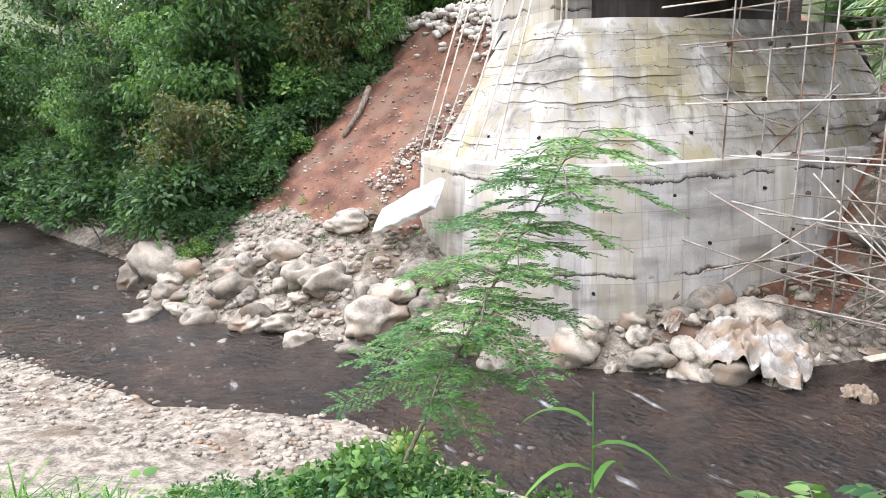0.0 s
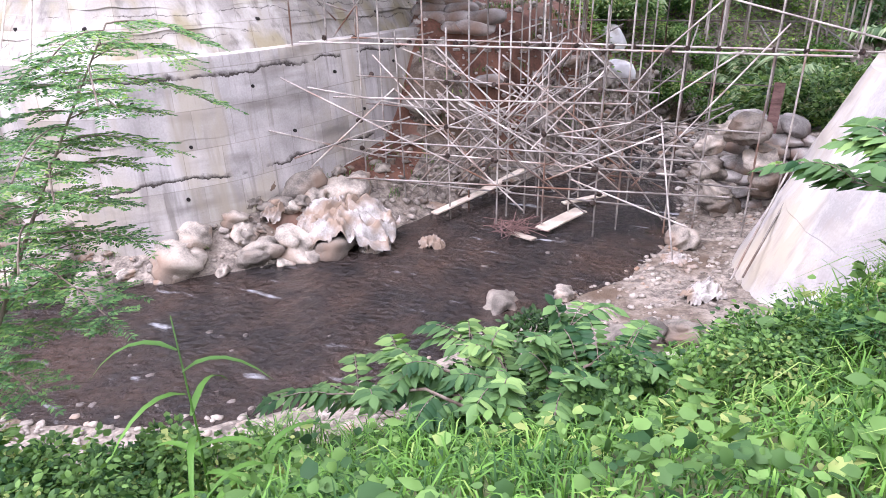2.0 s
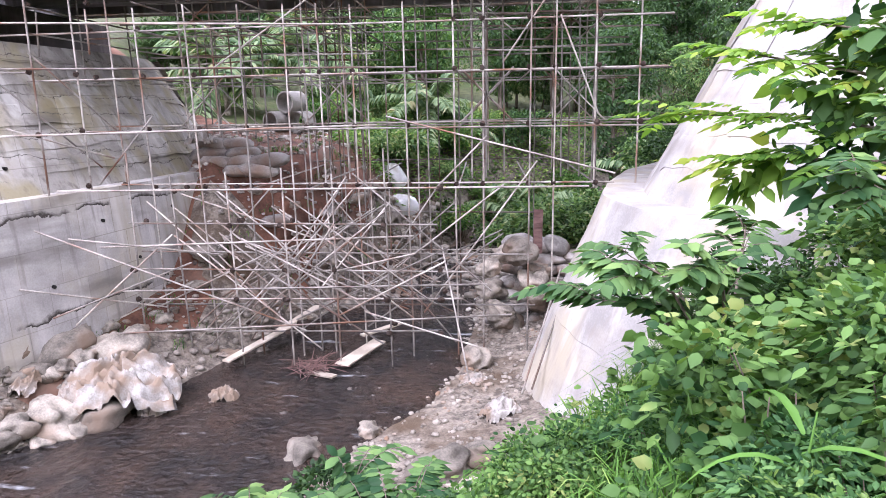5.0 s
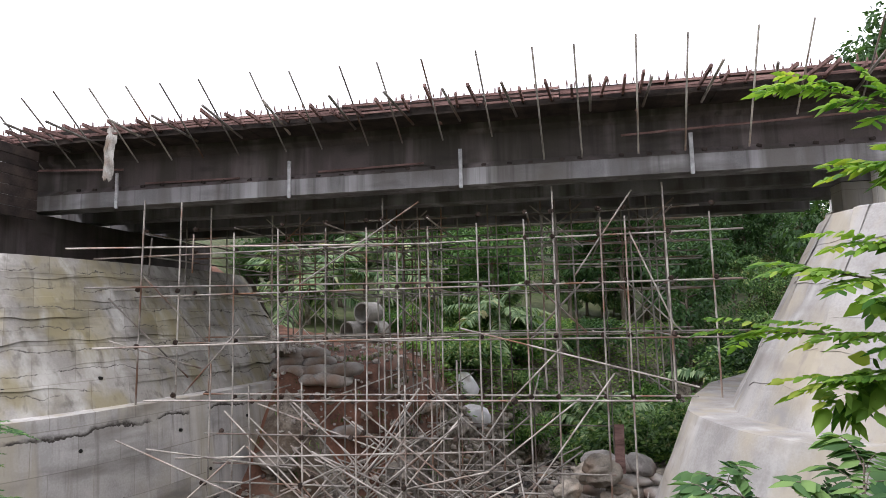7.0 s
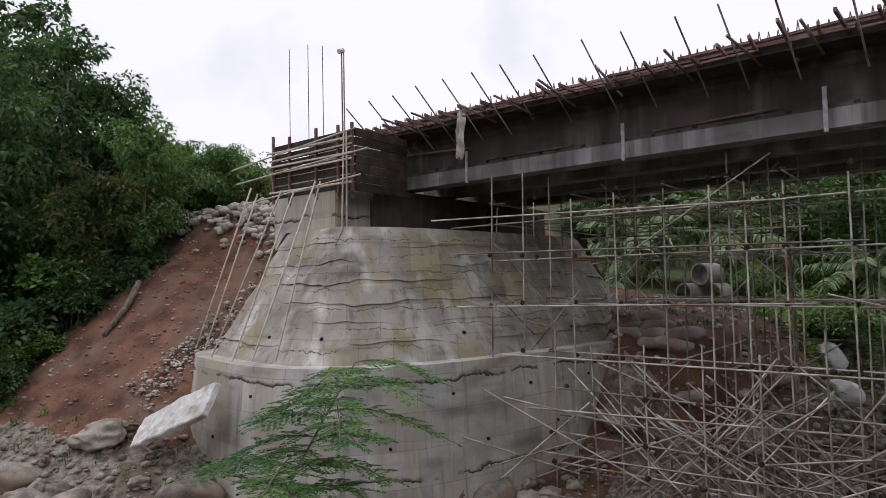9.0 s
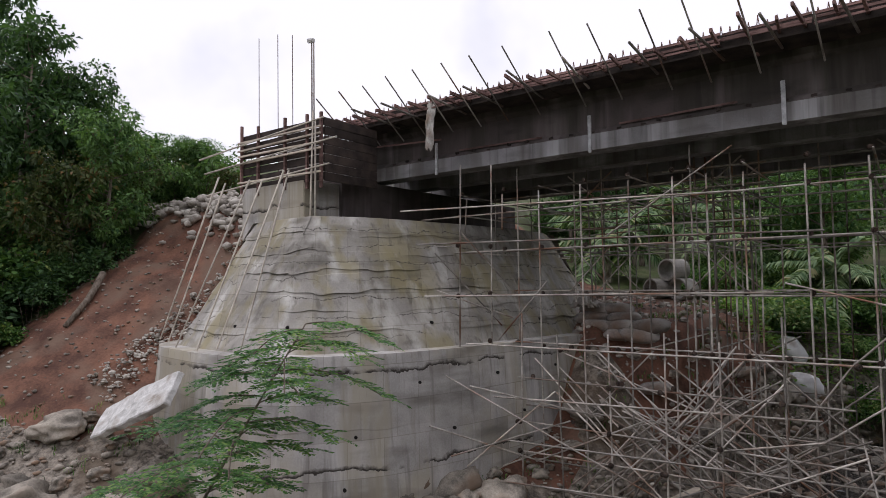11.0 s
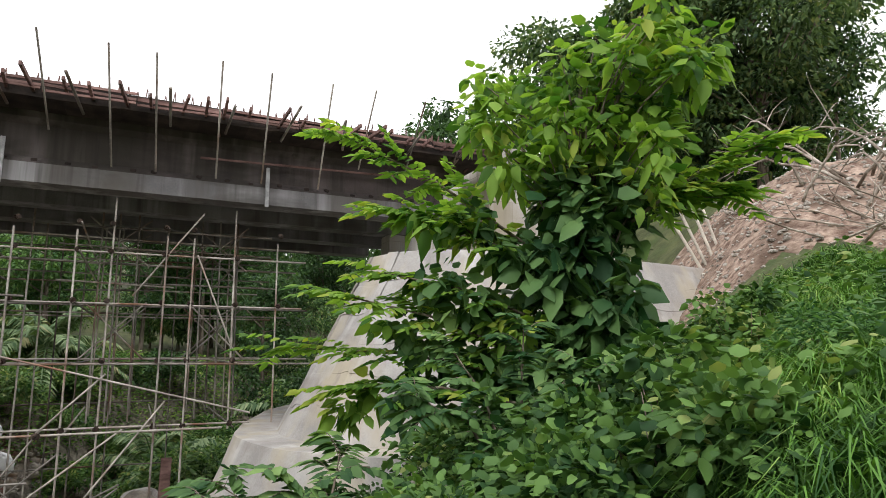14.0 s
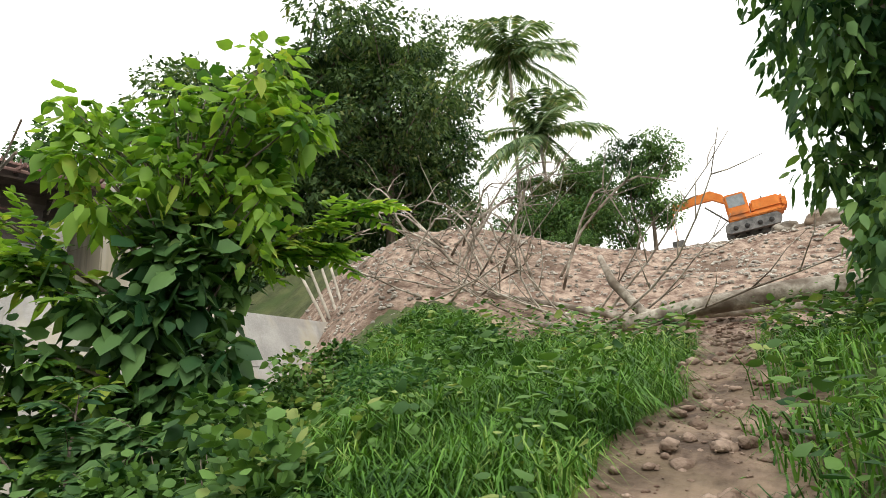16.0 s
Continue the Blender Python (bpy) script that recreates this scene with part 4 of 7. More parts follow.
for a, b in (((-10.3, 17.0, 7.3), (-12.2, 16.4, 7.25)), ((-8.0, 17.2, 4.1), (-4.6, 17.2, 0.9)), ((-1.8, 17.2, 6.1), (3.6, 17.0, 4.7)), ((-0.6, 17.2, 4.4), (0.6, 17.2, 5.6)),
             ((-7.6, 17.2, 6.2), (-8.8, 16.6, 4.6)), ((-7.0, 17.2, 2.0), (-9.2, 16.0, 1.0)), ((-6.0, 17.3, 7.3), (-2.8, 17.3, 9.3)), ((1.0, 17.3, 7.3), (2.4, 17.3, 9.3)), ((3.2, 17.3, 6.1), (2.3, 17.3, 8.3)),
             ((-5.6, 17.2, 0.4), (-3.0, 17.2, 4.4)), ((-1.0, 17.2, 1.2), (1.8, 17.2, 5.0)), ((-3.4, 17.2, 4.4), (-0.2, 17.2, 0.4)), ((-6.2, 17.2, 4.4), (-2.2, 17.2, 1.0))):
    part("brace", brc, scaf, between(a, b))
# ---------------------------------------------------------------- trees
def limb_path(a, d, length, n, bend, r):
    p, out = Vector(a), [Vector(a)]
    d = Vector(d).normalized()
    for _ in range(n):
        d = (d + Vector((r.uniform(-1, 1), r.uniform(-1, 1), r.uniform(-0.4, 0.8))) * bend).normalized()
        p = p + d * length / n
        out.append(p.copy())
    return out


def tree_meshes(seed, tall, crown, leaf, count, bare=0.35, trunk_r=0.16, kind="forest", bark=BARK, clumps=26, lean=0.05, puff=0.38):
    """Trunk with limbs as one mesh, and a crown of clumps of small leaves round the limb ends as another."""
    r = random.Random(seed)
    g = np.random.default_rng(seed)
    path = limb_path((0, 0, -0.3), (r.uniform(-lean, lean), r.uniform(-lean, lean), 1), tall * 0.92, 8, 0.06, r)
    radii = [trunk_r * (1 - 0.8 * i / 8) for i in range(9)]
    pieces = [tube(path, radii, 7)]
    ends = []
    for k in range(clumps):
        t = bare + (1 - bare) * (k + r.random()) / clumps
        i = min(int(t * 8), 7)
        p = path[i].lerp(path[i + 1], t * 8 - i)
        a = r.uniform(0, 6.28)
        reach = crown * (0.45 + 0.55 * math.sin(math.pi * min(1, (t - bare) / (1 - bare) * 0.8 + 0.15))) * r.uniform(0.55, 1.1)
        lp = limb_path(p, (math.cos(a), math.sin(a), r.uniform(0.1, 0.7)), reach, 4, 0.18, r)
        pieces.append(tube(lp, [trunk_r * 0.3 * (1 - 0.8 * j / 4) for j in range(5)], 4, False))
        ends.append((lp[-1], reach))
        ends.append((lp[2], reach * 0.7))
    ends.append((path[-1], crown * 0.5))
    per = max(1, count // len(ends))
    pos, dr = [], []
    for e, reach in ends:
        rad = max(0.35, reach * puff) * g.uniform(0.7, 1.25)
        q = g.normal(0, 1, (per, 3))
        q /= np.linalg.norm(q, axis=1, keepdims=True)
        q *= (g.uniform(0.25, 1.0, (per, 1)) ** 0.5) * rad * np.array([1.15, 1.15, 0.7])
        pos.append(np.array(e) + q)
        dr.append(q * 0.8 / rad + g.normal(0, 0.5, (per, 3)) + np.array([0, 0, -0.15]))
    pos, dr = np.concatenate(pos), np.concatenate(dr)
    size = leaf * g.uniform(0.6, 1.3, len(pos))
    tv, tf = join(pieces)
    return mesh("trunk", tv, tf, bark, True), leaves_mesh("crown", pos, dr, size, LEAF[kind], 0.5, 0.3, g)


def plant_tree(name, datas, label, at, scale=1.0, turn=0.0, group="", category="tree"):
    ob = thing(name, label, category, group)
    ob.matrix_basis = pose(*at, 0, 0, turn) @ Matrix.Diagonal((scale, scale, scale, 1))
    part("trunk", datas[0], ob)
    part("crown", datas[1], ob)
    return ob


SPECIES = [
    (tree_meshes(1, 9.0, 3.0, 0.27, 7000, 0.25, 0.17, "forest"), "leafy green riverside tree on the bank"),
    (tree_meshes(2, 12.0, 3.6, 0.28, 8500, 0.3, 0.2, "dark"), "tall dark green forest tree"),
    (tree_meshes(3, 6.5, 2.6, 0.26, 4600, 0.12, 0.12, "olive"), "bushy olive-brown young tree"),
    (tree_meshes(4, 11.0, 2.3, 0.26, 3600, 0.45, 0.14, "dark"), "slender dark tree with an open crown"),
    (tree_meshes(5, 5.0, 2.8, 0.28, 4800, 0.05, 0.1, "forest"), "low spreading green thicket tree"),
    (tree_meshes(6, 13.0, 5.2, 0.25, 42000, 0.2, 0.26, "hill", clumps=60, puff=0.25), "broad dense dark green tree on the hill"),
    (tree_meshes(7, 8.0, 3.0, 0.26, 7500, 0.15, 0.13, "valley"), "light green young valley tree"),
]
rt = random.Random(11)


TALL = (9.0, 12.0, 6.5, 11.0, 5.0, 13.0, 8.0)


def skyline_scale(x, y, z, k, s):
    """Tree scale; west of x = -20 tops are capped by angle to fit the camera's skyline."""
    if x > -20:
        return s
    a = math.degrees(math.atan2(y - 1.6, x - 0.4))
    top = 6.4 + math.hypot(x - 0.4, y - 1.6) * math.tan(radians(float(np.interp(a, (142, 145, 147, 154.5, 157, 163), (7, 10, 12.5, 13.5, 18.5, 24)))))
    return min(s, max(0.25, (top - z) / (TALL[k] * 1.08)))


def scatter(count, xr, yr, kinds, smin, smax, group, sink=0.2):
    for _ in range(count):
        x, y = rt.uniform(*xr), rt.uniform(*yr)
        k = rt.choice(kinds)
        z = min(float(height(x, y)), 34) - sink
        plant_tree("tree", *SPECIES[k], (x, y, z), skyline_scale(x, y, z, k, rt.uniform(smin, smax)), rt.uniform(0, 360), group)


# west bank, left of the red slope
scatter(16, (-36, -24.5), (5.5, 16), (0, 0, 2, 4, 1), 0.7, 1.05, "trees of the west bank")
scatter(14, (-52, -34), (6, 30), (0, 1, 2, 1), 0.9, 1.3, "trees of the west bank")
scatter(12, (-44, -27), (22, 48), (0, 2, 4), 0.45, 0.65, "trees of the west bank")
scatter(10, (-66, -42), (-22, 0), (0, 1, 4), 0.8, 1.2, "trees of the west bank")
for x, y, k, s in ((-28.8, 9.0, 1, 1.0), (-30, 12.0, 3, 1.3), (-26.4, 15.2, 2, 0.75), (-25.4, 12.6, 2, 0.8), (-27.5, 6.8, 4, 0.9), (-26.8, 9.2, 4, 0.5), (-29.5, 17.6, 4, 0.9), (-27.8, 18.0, 0, 0.7), (-26.4, 18.6, 4, 0.9), (-25.2, 19.3, 2, 0.8), (-24.3, 20.2, 4, 0.9), (-28.6, 19.8, 0, 0.8), (-26.0, 21.0, 0, 0.7), (24.5, 26.5, 5, 1.5), (26.5, 20.8, 5, 1.15), (23.0, 28.8, 5, 1.3), (19.5, 33.0, 5, 1.0), (30, 19.5, 3, 1.0), (40.0, 12.0, 3, 0.75), (38.5, 15.0, 4, 0.8), (37.5, 17.8, 4, 0.7), (35.0, 14.2, 4, 0.45), (13.2, 27.6, 1, 1.02), (14.6, 27.3, 0, 1.25), (40.8, 11.2, 0, 0.85), (39.0, 14.6, 0, 0.72), (38.4, 16.4, 2, 0.95), (37.6, 15.4, 4, 0.9), (39.5, 12.9, 4, 0.75)):
    plant_tree("tree", *SPECIES[k], (x, y, float(height(x, y)) - 0.2), skyline_scale(x, y, float(height(x, y)), k, s), x * 40, "trees of the west bank" if x < 0 else "trees of the east hill")
scatter(14, (-47, -31), (4.2, 9), (0, 0, 4, 1), 0.7, 1.0, "trees of the west bank")
scatter(16, (-66, -50), (-8, 12), (0, 1, 4, 0), 0.8, 1.3, "trees of the west bank")
scatter(8, (-48, -30), (-14, -8.5), (0, 4, 1), 0.7, 1.0, "trees of the west bank")
# valley behind the bridge
scatter(40, (-22, 18), (40, 56), (6, 1, 0, 6, 2, 1), 0.6, 1.0, "trees behind the bridge")
scatter(34, (-34, 34), (58, 84), (0, 6, 1, 2, 0), 0.9, 1.4, "trees behind the bridge")
# east hill
scatter(7, (28, 36), (20, 30), (1, 3, 0), 0.8, 1.1, "trees of the east hill")
scatter(10, (40, 60), (19, 38), (0, 1, 3), 0.6, 0.95, "trees of the east hill")
scatter(6, (62, 80), (26, 44), (0, 1), 0.6, 0.9, "trees of the east hill")
# ---------------------------------------------------------------- stones
def rock_mesh(seed, sub=3, flat=0.75):
    bm = bmesh.new()
    bmesh.ops.create_icosphere(bm, subdivisions=sub, radius=0.5)
    off = Vector((seed * 3.7, seed * 1.3, 0))
    for v in bm.verts:
        d = 1 + 0.45 * noise.noise(v.co * 1.9 + off) + 0.55 * (0.25 - abs(noise.noise(v.co * 2.6 - off))) + 0.12 * noise.noise(v.co * 5.5 + off) - 0.1 * abs(noise.noise(v.co * 9.0 + off))
        v.co = Vector((v.co.x * d * 1.15, v.co.y * d * 0.95, v.co.z * d * flat))
    me = bpy.data.meshes.new("boulder")
    bm.to_mesh(me)
    bm.free()
    me.materials.append(ROCK)
    me.polygons.foreach_set("use_smooth", [True] * len(me.polygons))
    return me


ROCKS = [rock_mesh(k, 4 if k < 4 else 3, 0.6 + 0.05 * (k % 5)) for k in range(9)]
rr = random.Random(23)


def rock(x, y, s, z=None, tone="grey-buff rounded river boulder resting on the bank", group="river boulders", data=None, sink=0.22):
    ob = thing("boulder", tone, "boulder", group, data=data or rr.choice(ROCKS))
    z = float(height(x, y)) if z is None else z
    ob.matrix_basis = pose(x, y, z + s * (0.33 - sink), rr.uniform(-20, 20), rr.uniform(-20, 20), rr.uniform(0, 360)) @ Matrix.Diagonal((s, s * rr.uniform(0.8, 1.1), s * rr.uniform(0.8, 1.15), 1))
    return ob


# the large ones
for x, y, s, tone in ((-22.9, 4.4, 2.3, "large reddish boulder at the water's edge"), (-23.9, 3.5, 1.5, "brown river boulder at the water's edge"), (-14.3, 8.2, 1.9, "large pale upright boulder on the bank"), (-14.7, 8.9, 1.4, "pale boulder behind the upright one"), (-16.6, 7.8, 1.5, "pale angular boulder on the bank"), (-14.5, 9.9, 1.3, "buff boulder below the slab"), (-13.6, 9.4, 1.2, "grey boulder below the slab"), (-18.2, 9.3, 1.3, "buff boulder at the foot of the red slope"), (-12.4, 9.7, 1.3, "broad grey boulder by the water"), (-20.2, 3.1, 1.0, "grey stone standing in the stream"), (-16.4, 6.2, 0.9, "dark flat stone in the shallows"),
                      (-11.0, 9.8, 1.3, "broad flat-topped grey boulder"), (-8.2, 13.0, 1.0, "pale rounded boulder by the stream"), (-18.0, 10.0, 0.6, "pale oblong stone on the red slope"),
                      (-4.75, 11.75, 0.55, "wet grey stone standing in the stream"), (-2.8, 12.5, 1.0, "pale boulder at the stream's edge"), (-2.15, 16.2, 0.55, "white stone in the stream"), (-2.25, 18.2, 0.45, "white stone in the stream"),
                      (-0.1, 11.2, 1.0, "long pale boulder on the shingle"), (0.6, 11.5, 0.8, "buff boulder on the shingle"), (0.5, 10.2, 0.9, "dark grey boulder among the weeds"), (-1.7, 13.3, 0.6, "white stone on the shingle"), (0.3, 16.7, 0.9, "dark boulder beside the stream"),
                      (-15.2, 6.3, 0.8, "wet boulder in the shallows"), (-16.5, 4.6, 0.75, "grey boulder in the shallows"), (-12.0, 5.9, 0.5, "wet stone in the shallows"), (-10.2, 7.3, 0.45, "wet stone in the shallows"), (-17.5, 2.6, 0.5, "stone in the shallows")):
    rock(x, y, s, tone=tone, data=ROCKS[rr.randrange(4)])
n = 0
while n < 290:
    s = rr.random()
    a = lerp_curve(RIVER_FAR, 0.26 + 0.42 * s)
    x, y = a[0] - rr.uniform(-0.35, 3.6) * 0.62, a[1] + rr.uniform(-0.35, 3.6) * 0.78
    if x < -27 or y > 30 or (y > 19.5 and rr.random() < 0.75) or (x > -9 and x < -6 and y > 15 and rr.random() < 0.6):
        continue
    rock(x, y, min(1.15, 0.2 + rr.expovariate(3.9)), tone="grey-buff rounded river stone on the far bank", group="stones of the far bank")
    n += 1


def stones_stuff(name, label, points, sizes, seed, material, smooth=False):
    """Many small stones joined into one mesh."""
    g = np.random.default_rng(seed)
    bm = bmesh.new()
    bmesh.ops.create_icosphere(bm, subdivisions=1, radius=0.5)
    base = np.array([v.co for v in bm.verts])
    tri = np.array([[v.index for v in f.verts] for f in bm.faces])
    bm.free()
    vs, fs = [], []
    for k, ((x, y, z), s) in enumerate(zip(points, sizes)):
        q = base * (1 + g.uniform(-0.22, 0.22, (len(base), 1))) * s * np.array([g.uniform(0.9, 1.4), g.uniform(0.7, 1.1), g.uniform(0.45, 0.8)])
        a = g.uniform(0, 6.28)
        q = q @ np.array([[math.cos(a), -math.sin(a), 0], [math.sin(a), math.cos(a), 0], [0, 0, 1]]).T
        vs.append(q + np.array([x, y, z + s * 0.1]))
        fs.append(tri + k * len(base))
    return thing(name, label, "stones", kind="stuff", data=mesh(name, np.concatenate(vs), np.concatenate(fs), material, smooth))


SHINGLE = mat("loose_stones", (0.125, 0.108, 0.09), (0.4, 0.36, 0.305), 2.2, bump=0.5, fine=20, c3=(0.26, 0.17, 0.11), c3_scale=1.5)
g = np.random.default_rng(31)


def along(line, lo, hi, dlo, dhi, count, side):
    s = g.uniform(lo, hi, count)
    p = lerp_curve(line, s)
    q = lerp_curve(line, np.minimum(s + 0.003, 1))
    t = (q - p) / (np.linalg.norm(q - p, axis=1, keepdims=True) + 1e-9)
    o = np.stack([-t[:, 1], t[:, 0]], -1) * side
    p = p + o * g.uniform(dlo, dhi, (count, 1))
    return np.column_stack([p, height(p[:, 0], p[:, 1])])


pts = along(RIVER_FAR, 0.24, 0.68, -0.4, 4.2, 4200, 1)
pts = pts[(pts[:, 1] < 18.5) | (seg_dist(pts[:, 0], pts[:, 1], RIVER_FAR)[0] < 1.1)]
stones_stuff("far_bank_stones", "loose small stones and rubble along the far bank", pts, 0.05 + 0.26 * g.uniform(0, 1, len(pts)) ** 2, 1, SHINGLE, True)
pts = along(RIVER_NEAR, 0.22, 0.66, -0.3, 2.6, 3400, -1)
stones_stuff("near_bank_shingle", "pale shingle and cobbles along the near water's edge", pts, g.uniform(0.04, 0.17, len(pts)), 2, SHINGLE, True)
WET = mat("wet_stone", (0.05, 0.042, 0.036), (0.16, 0.14, 0.12), 3, rough=0.35, bump=0.5)
pts = along(RIVER_NEAR, 0.2, 0.66, -2.6, 0.1, 460, -1)
pts[:, 2] = g.uniform(-0.09, -0.03, len(pts))
stones_stuff("stream_stones", "wet stones just breaking the water", pts, g.uniform(0.06, 0.17, len(pts)), 3, WET, True)
x, y = g.uniform(-25, -15, 900), g.uniform(7.5, 18, 900)
stones_stuff("slope_stones", "scattered stones on the red soil slope", np.column_stack([x, y, height(x, y)]), g.uniform(0.04, 0.2, 900) ** 1.1, 4, SHINGLE)
x, y = g.uniform(-30, -17.5, 620), 16.4 + g.normal(0, 0.5, 620)
stones_stuff("stone_bund", "heap of pale boulders along the crest of the red slope", np.column_stack([x, y, height(x, y) + g.uniform(0, 0.35, 620)]), g.uniform(0.15, 0.55, 620), 5, PEBBLE, True)
x, y = g.uniform(-19.4, -18.0, 900), g.uniform(10.4, 16.5, 900)
stones_stuff("wall_rubble", "pale broken rubble heaped along the abutment's flank", np.column_stack([x, y, height(x, y) + g.uniform(0, 0.25, 900)]), 0.03 + 0.17 * g.uniform(0, 1, 900) ** 2.4, 9, PEBBLE)
x, y = g.uniform(10, 30, 9000), g.uniform(1, 16, 9000)
keep = np.hypot(x - 1, y - 1.6) > 14.0
x, y = x[keep], y[keep]
stones_stuff("fill_stones", "loose stones over the gravelly approach fill", np.column_stack([x, y, height(x, y)]), 0.04 + 0.13 * g.uniform(0, 1, len(x)) ** 2, 6, PEBBLE)
x = g.uniform(2.0, 15, 3200)
y = 1.55 + 0.12 * x + g.normal(0, 0.36, 3200)
stones_stuff("path_stones", "stones and clods on the worn dirt path", np.column_stack([x, y, height(x, y)]), 0.012 + 0.11 * g.uniform(0, 1, 3200) ** 6, 7, RUBBLE, True)
x, y = g.uniform(-10, 3.5, 2400), g.uniform(19, 30, 2400)
stones_stuff("mound_stones", "stones and clods on the red mound under the bridge", np.column_stack([x, y, height(x, y)]), 0.03 + 0.3 * g.uniform(0, 1, 2400) ** 3.2, 8, PEBBLE)


x, y = g.uniform(-4.5, 4.0, 1100), g.uniform(22.5, 31, 1100)
keep = np.minimum(seg_dist(x, y, RIVER_NEAR)[0], seg_dist(x, y, RIVER_FAR)[0]) < 1.9
x, y = x[keep], y[keep]
stones_stuff("upstream_stones", "pale tumbled boulders and rubble along the stream under the bridge", np.column_stack([x, y, np.maximum(height(x, y), -0.1)]), 0.12 + 0.5 * g.uniform(0, 1, len(x)) ** 2, 10, SHINGLE, True)


# ---------------------------------------------------------------- sandbags, sheets, planks, slab
def sack_mesh(seed):
    bm = bmesh.new()
    bmesh.ops.create_icosphere(bm, subdivisions=3, radius=0.5)
    for v in bm.verts:
        c = v.co * 2
        w = 1 + 0.12 * noise.noise(c * 1.4 + Vector((seed * 5, 0, 0)))
        sx = math.copysign(abs(c.x) ** 0.55, c.x)
        sy = math.copysign(abs(c.y) ** 0.7, c.y)
        crease = 0.05 * noise.noise(Vector((c.x * 2.2, c.y * 5.0 + seed, c.z * 3.0))) + 0.03 * noise.noise(c * 6.0)
        v.co = Vector((sx * 0.5, sy * 0.33 * (1.12 - 0.3 * abs(sx) ** 3), c.z * 0.17 * (1.05 - 0.35 * abs(sx) ** 4))) * (w + crease)
    me = bpy.data.meshes.new("sandbag")
    bm.to_mesh(me)
    bm.free()
    me.materials.append(SACK)
    me.polygons.foreach_set("use_smooth", [True] * len(me.polygons))
    return me


SACKS = [sack_mesh(k) for k in range(4)]


def sandbag(x, y, z, s, turn, label="bulging grey sandbag stacked on the bank", tilt=0.0):
    ob = thing("sandbag", label, "sandbag", "stacked sandbags", data=rr.choice(SACKS))
    ob.matrix_basis = pose(x, y, z, tilt, rr.uniform(-8, 8), turn) @ Matrix.Diagonal((s, s, s, 1))


for lvl in range(7):
    for k in range(5 - lvl // 3):
        sandbag(0.9 + 0.5 * k + 0.12 * lvl + rr.uniform(-0.1, 0.1), 19.4 + 0.16 * lvl + rr.uniform(-0.15, 0.15), 0.3 + 0.33 * lvl, rr.uniform(0.75, 1.1), rr.uniform(-80, 80), tilt=rr.uniform(-35, 35))
for k in range(14):
    rock(0.6 + 2.3 * rr.random(), 18.8 + rr.uniform(-0.5, 0.7), rr.uniform(0.5, 1.0), z=0.2 + 2.3 * k / 14, tone="grey boulder wedged among the sandbags", group="boulders of the stack")
for lvl in range(4):
    for k in range(3 - lvl // 2):
        sandbag(-8.1 + 0.85 * k + rr.uniform(-0.2, 0.2), 21.3 + 0.15 * lvl, float(height(-7.5, 21.3)) + 0.05 + 0.26 * lvl, rr.uniform(1.1, 1.4), rr.uniform(-22, 22), "grey sandbag stacked on the red mound")
for k in range(7):
    sandbag(-8.0 + 2.4 * rr.random(), 20.9 + rr.uniform(-0.2, 0.3), 1.6 + 2.4 * (k / 7), rr.uniform(0.9, 1.2), rr.uniform(-15, 15), "stained sandbag in the retaining stack")


def sheet_mesh(seed, sx, sy, h, n=54, fold=0.16):
    """A crumpled sheet heaped over itself."""
    v, f = [], []
    for j in range(n):
        for i in range(n):
            u, w = i / (n - 1) * 2 - 1, j / (n - 1) * 2 - 1
            p = Vector((u * 2.2 + seed, w * 2.2, seed * 0.7))
            d = max(0.0, 1 - (u * u + w * w) * 0.75)
            z = h * d ** 0.8 * (0.75 + 0.5 * noise.noise(p * 0.9)) + fold * h * (0.6 - 1.7 * abs(noise.noise(p * 1.5)) - 0.45 * abs(noise.noise(p * 3.3)) + 0.1 * noise.noise(p * 6.1))
            v.append((u * sx / 2 + 0.12 * sx * noise.noise(p * 1.1), w * sy / 2 + 0.12 * sy * noise.noise(p * 1.3 + Vector((9, 0, 0))), max(z, 0.0)))
    for j in range(n - 1):
        for i in range(n - 1):
            f.append((j * n + i, j * n + i + 1, (j + 1) * n + i + 1, (j + 1) * n + i))
    return mesh("sheet", v, f, CLOTH, True)


def sheet(x, y, sx, sy, h, seed, label, turn=0.0, fold=0.16, z=None):
    ob = thing("plastic_sheet", label, "sheet", data=sheet_mesh(seed, sx, sy, h, fold=fold))
    ob.matrix_basis = pose(x, y, (float(height(x, y)) if z is None else z) - 0.05, 0, 0, turn)


sheet(-7.4, 14.2, 2.3, 1.8, 0.95, 3, "crumpled dirty white sacking heaped by the wall", 20, 0.5)
sheet(-6.5, 14.0, 0.7, 0.6, 0.6, 4, "torn white cloth rag on the bank", 50, 0.4)
sheet(-9.0, 13.6, 0.5, 1.0, 0.4, 5, "white cloth rag draped over stones", 10, 0.3)
sheet(-6.8, 13.3, 0.6, 0.35, 0.2, 6, "white plastic scrap by the water", 35, 0.3)
sheet(-5.25, 14.6, 0.6, 0.35, 0.3, 7, "white plastic scrap caught on a gravel bar", 15, 0.5, 0.03)
sheet(-6.3, 17.0, 0.9, 0.5, 0.15, 8, "flattened grey sheet on the bank", 0, 0.3)
WHITE = mat("white_woven_sack", (0.78, 0.78, 0.79), (0.88, 0.88, 0.89), 4, rough=0.6, bump=0.4, c3=(0.5, 0.47, 0.43), c3_scale=1.4)
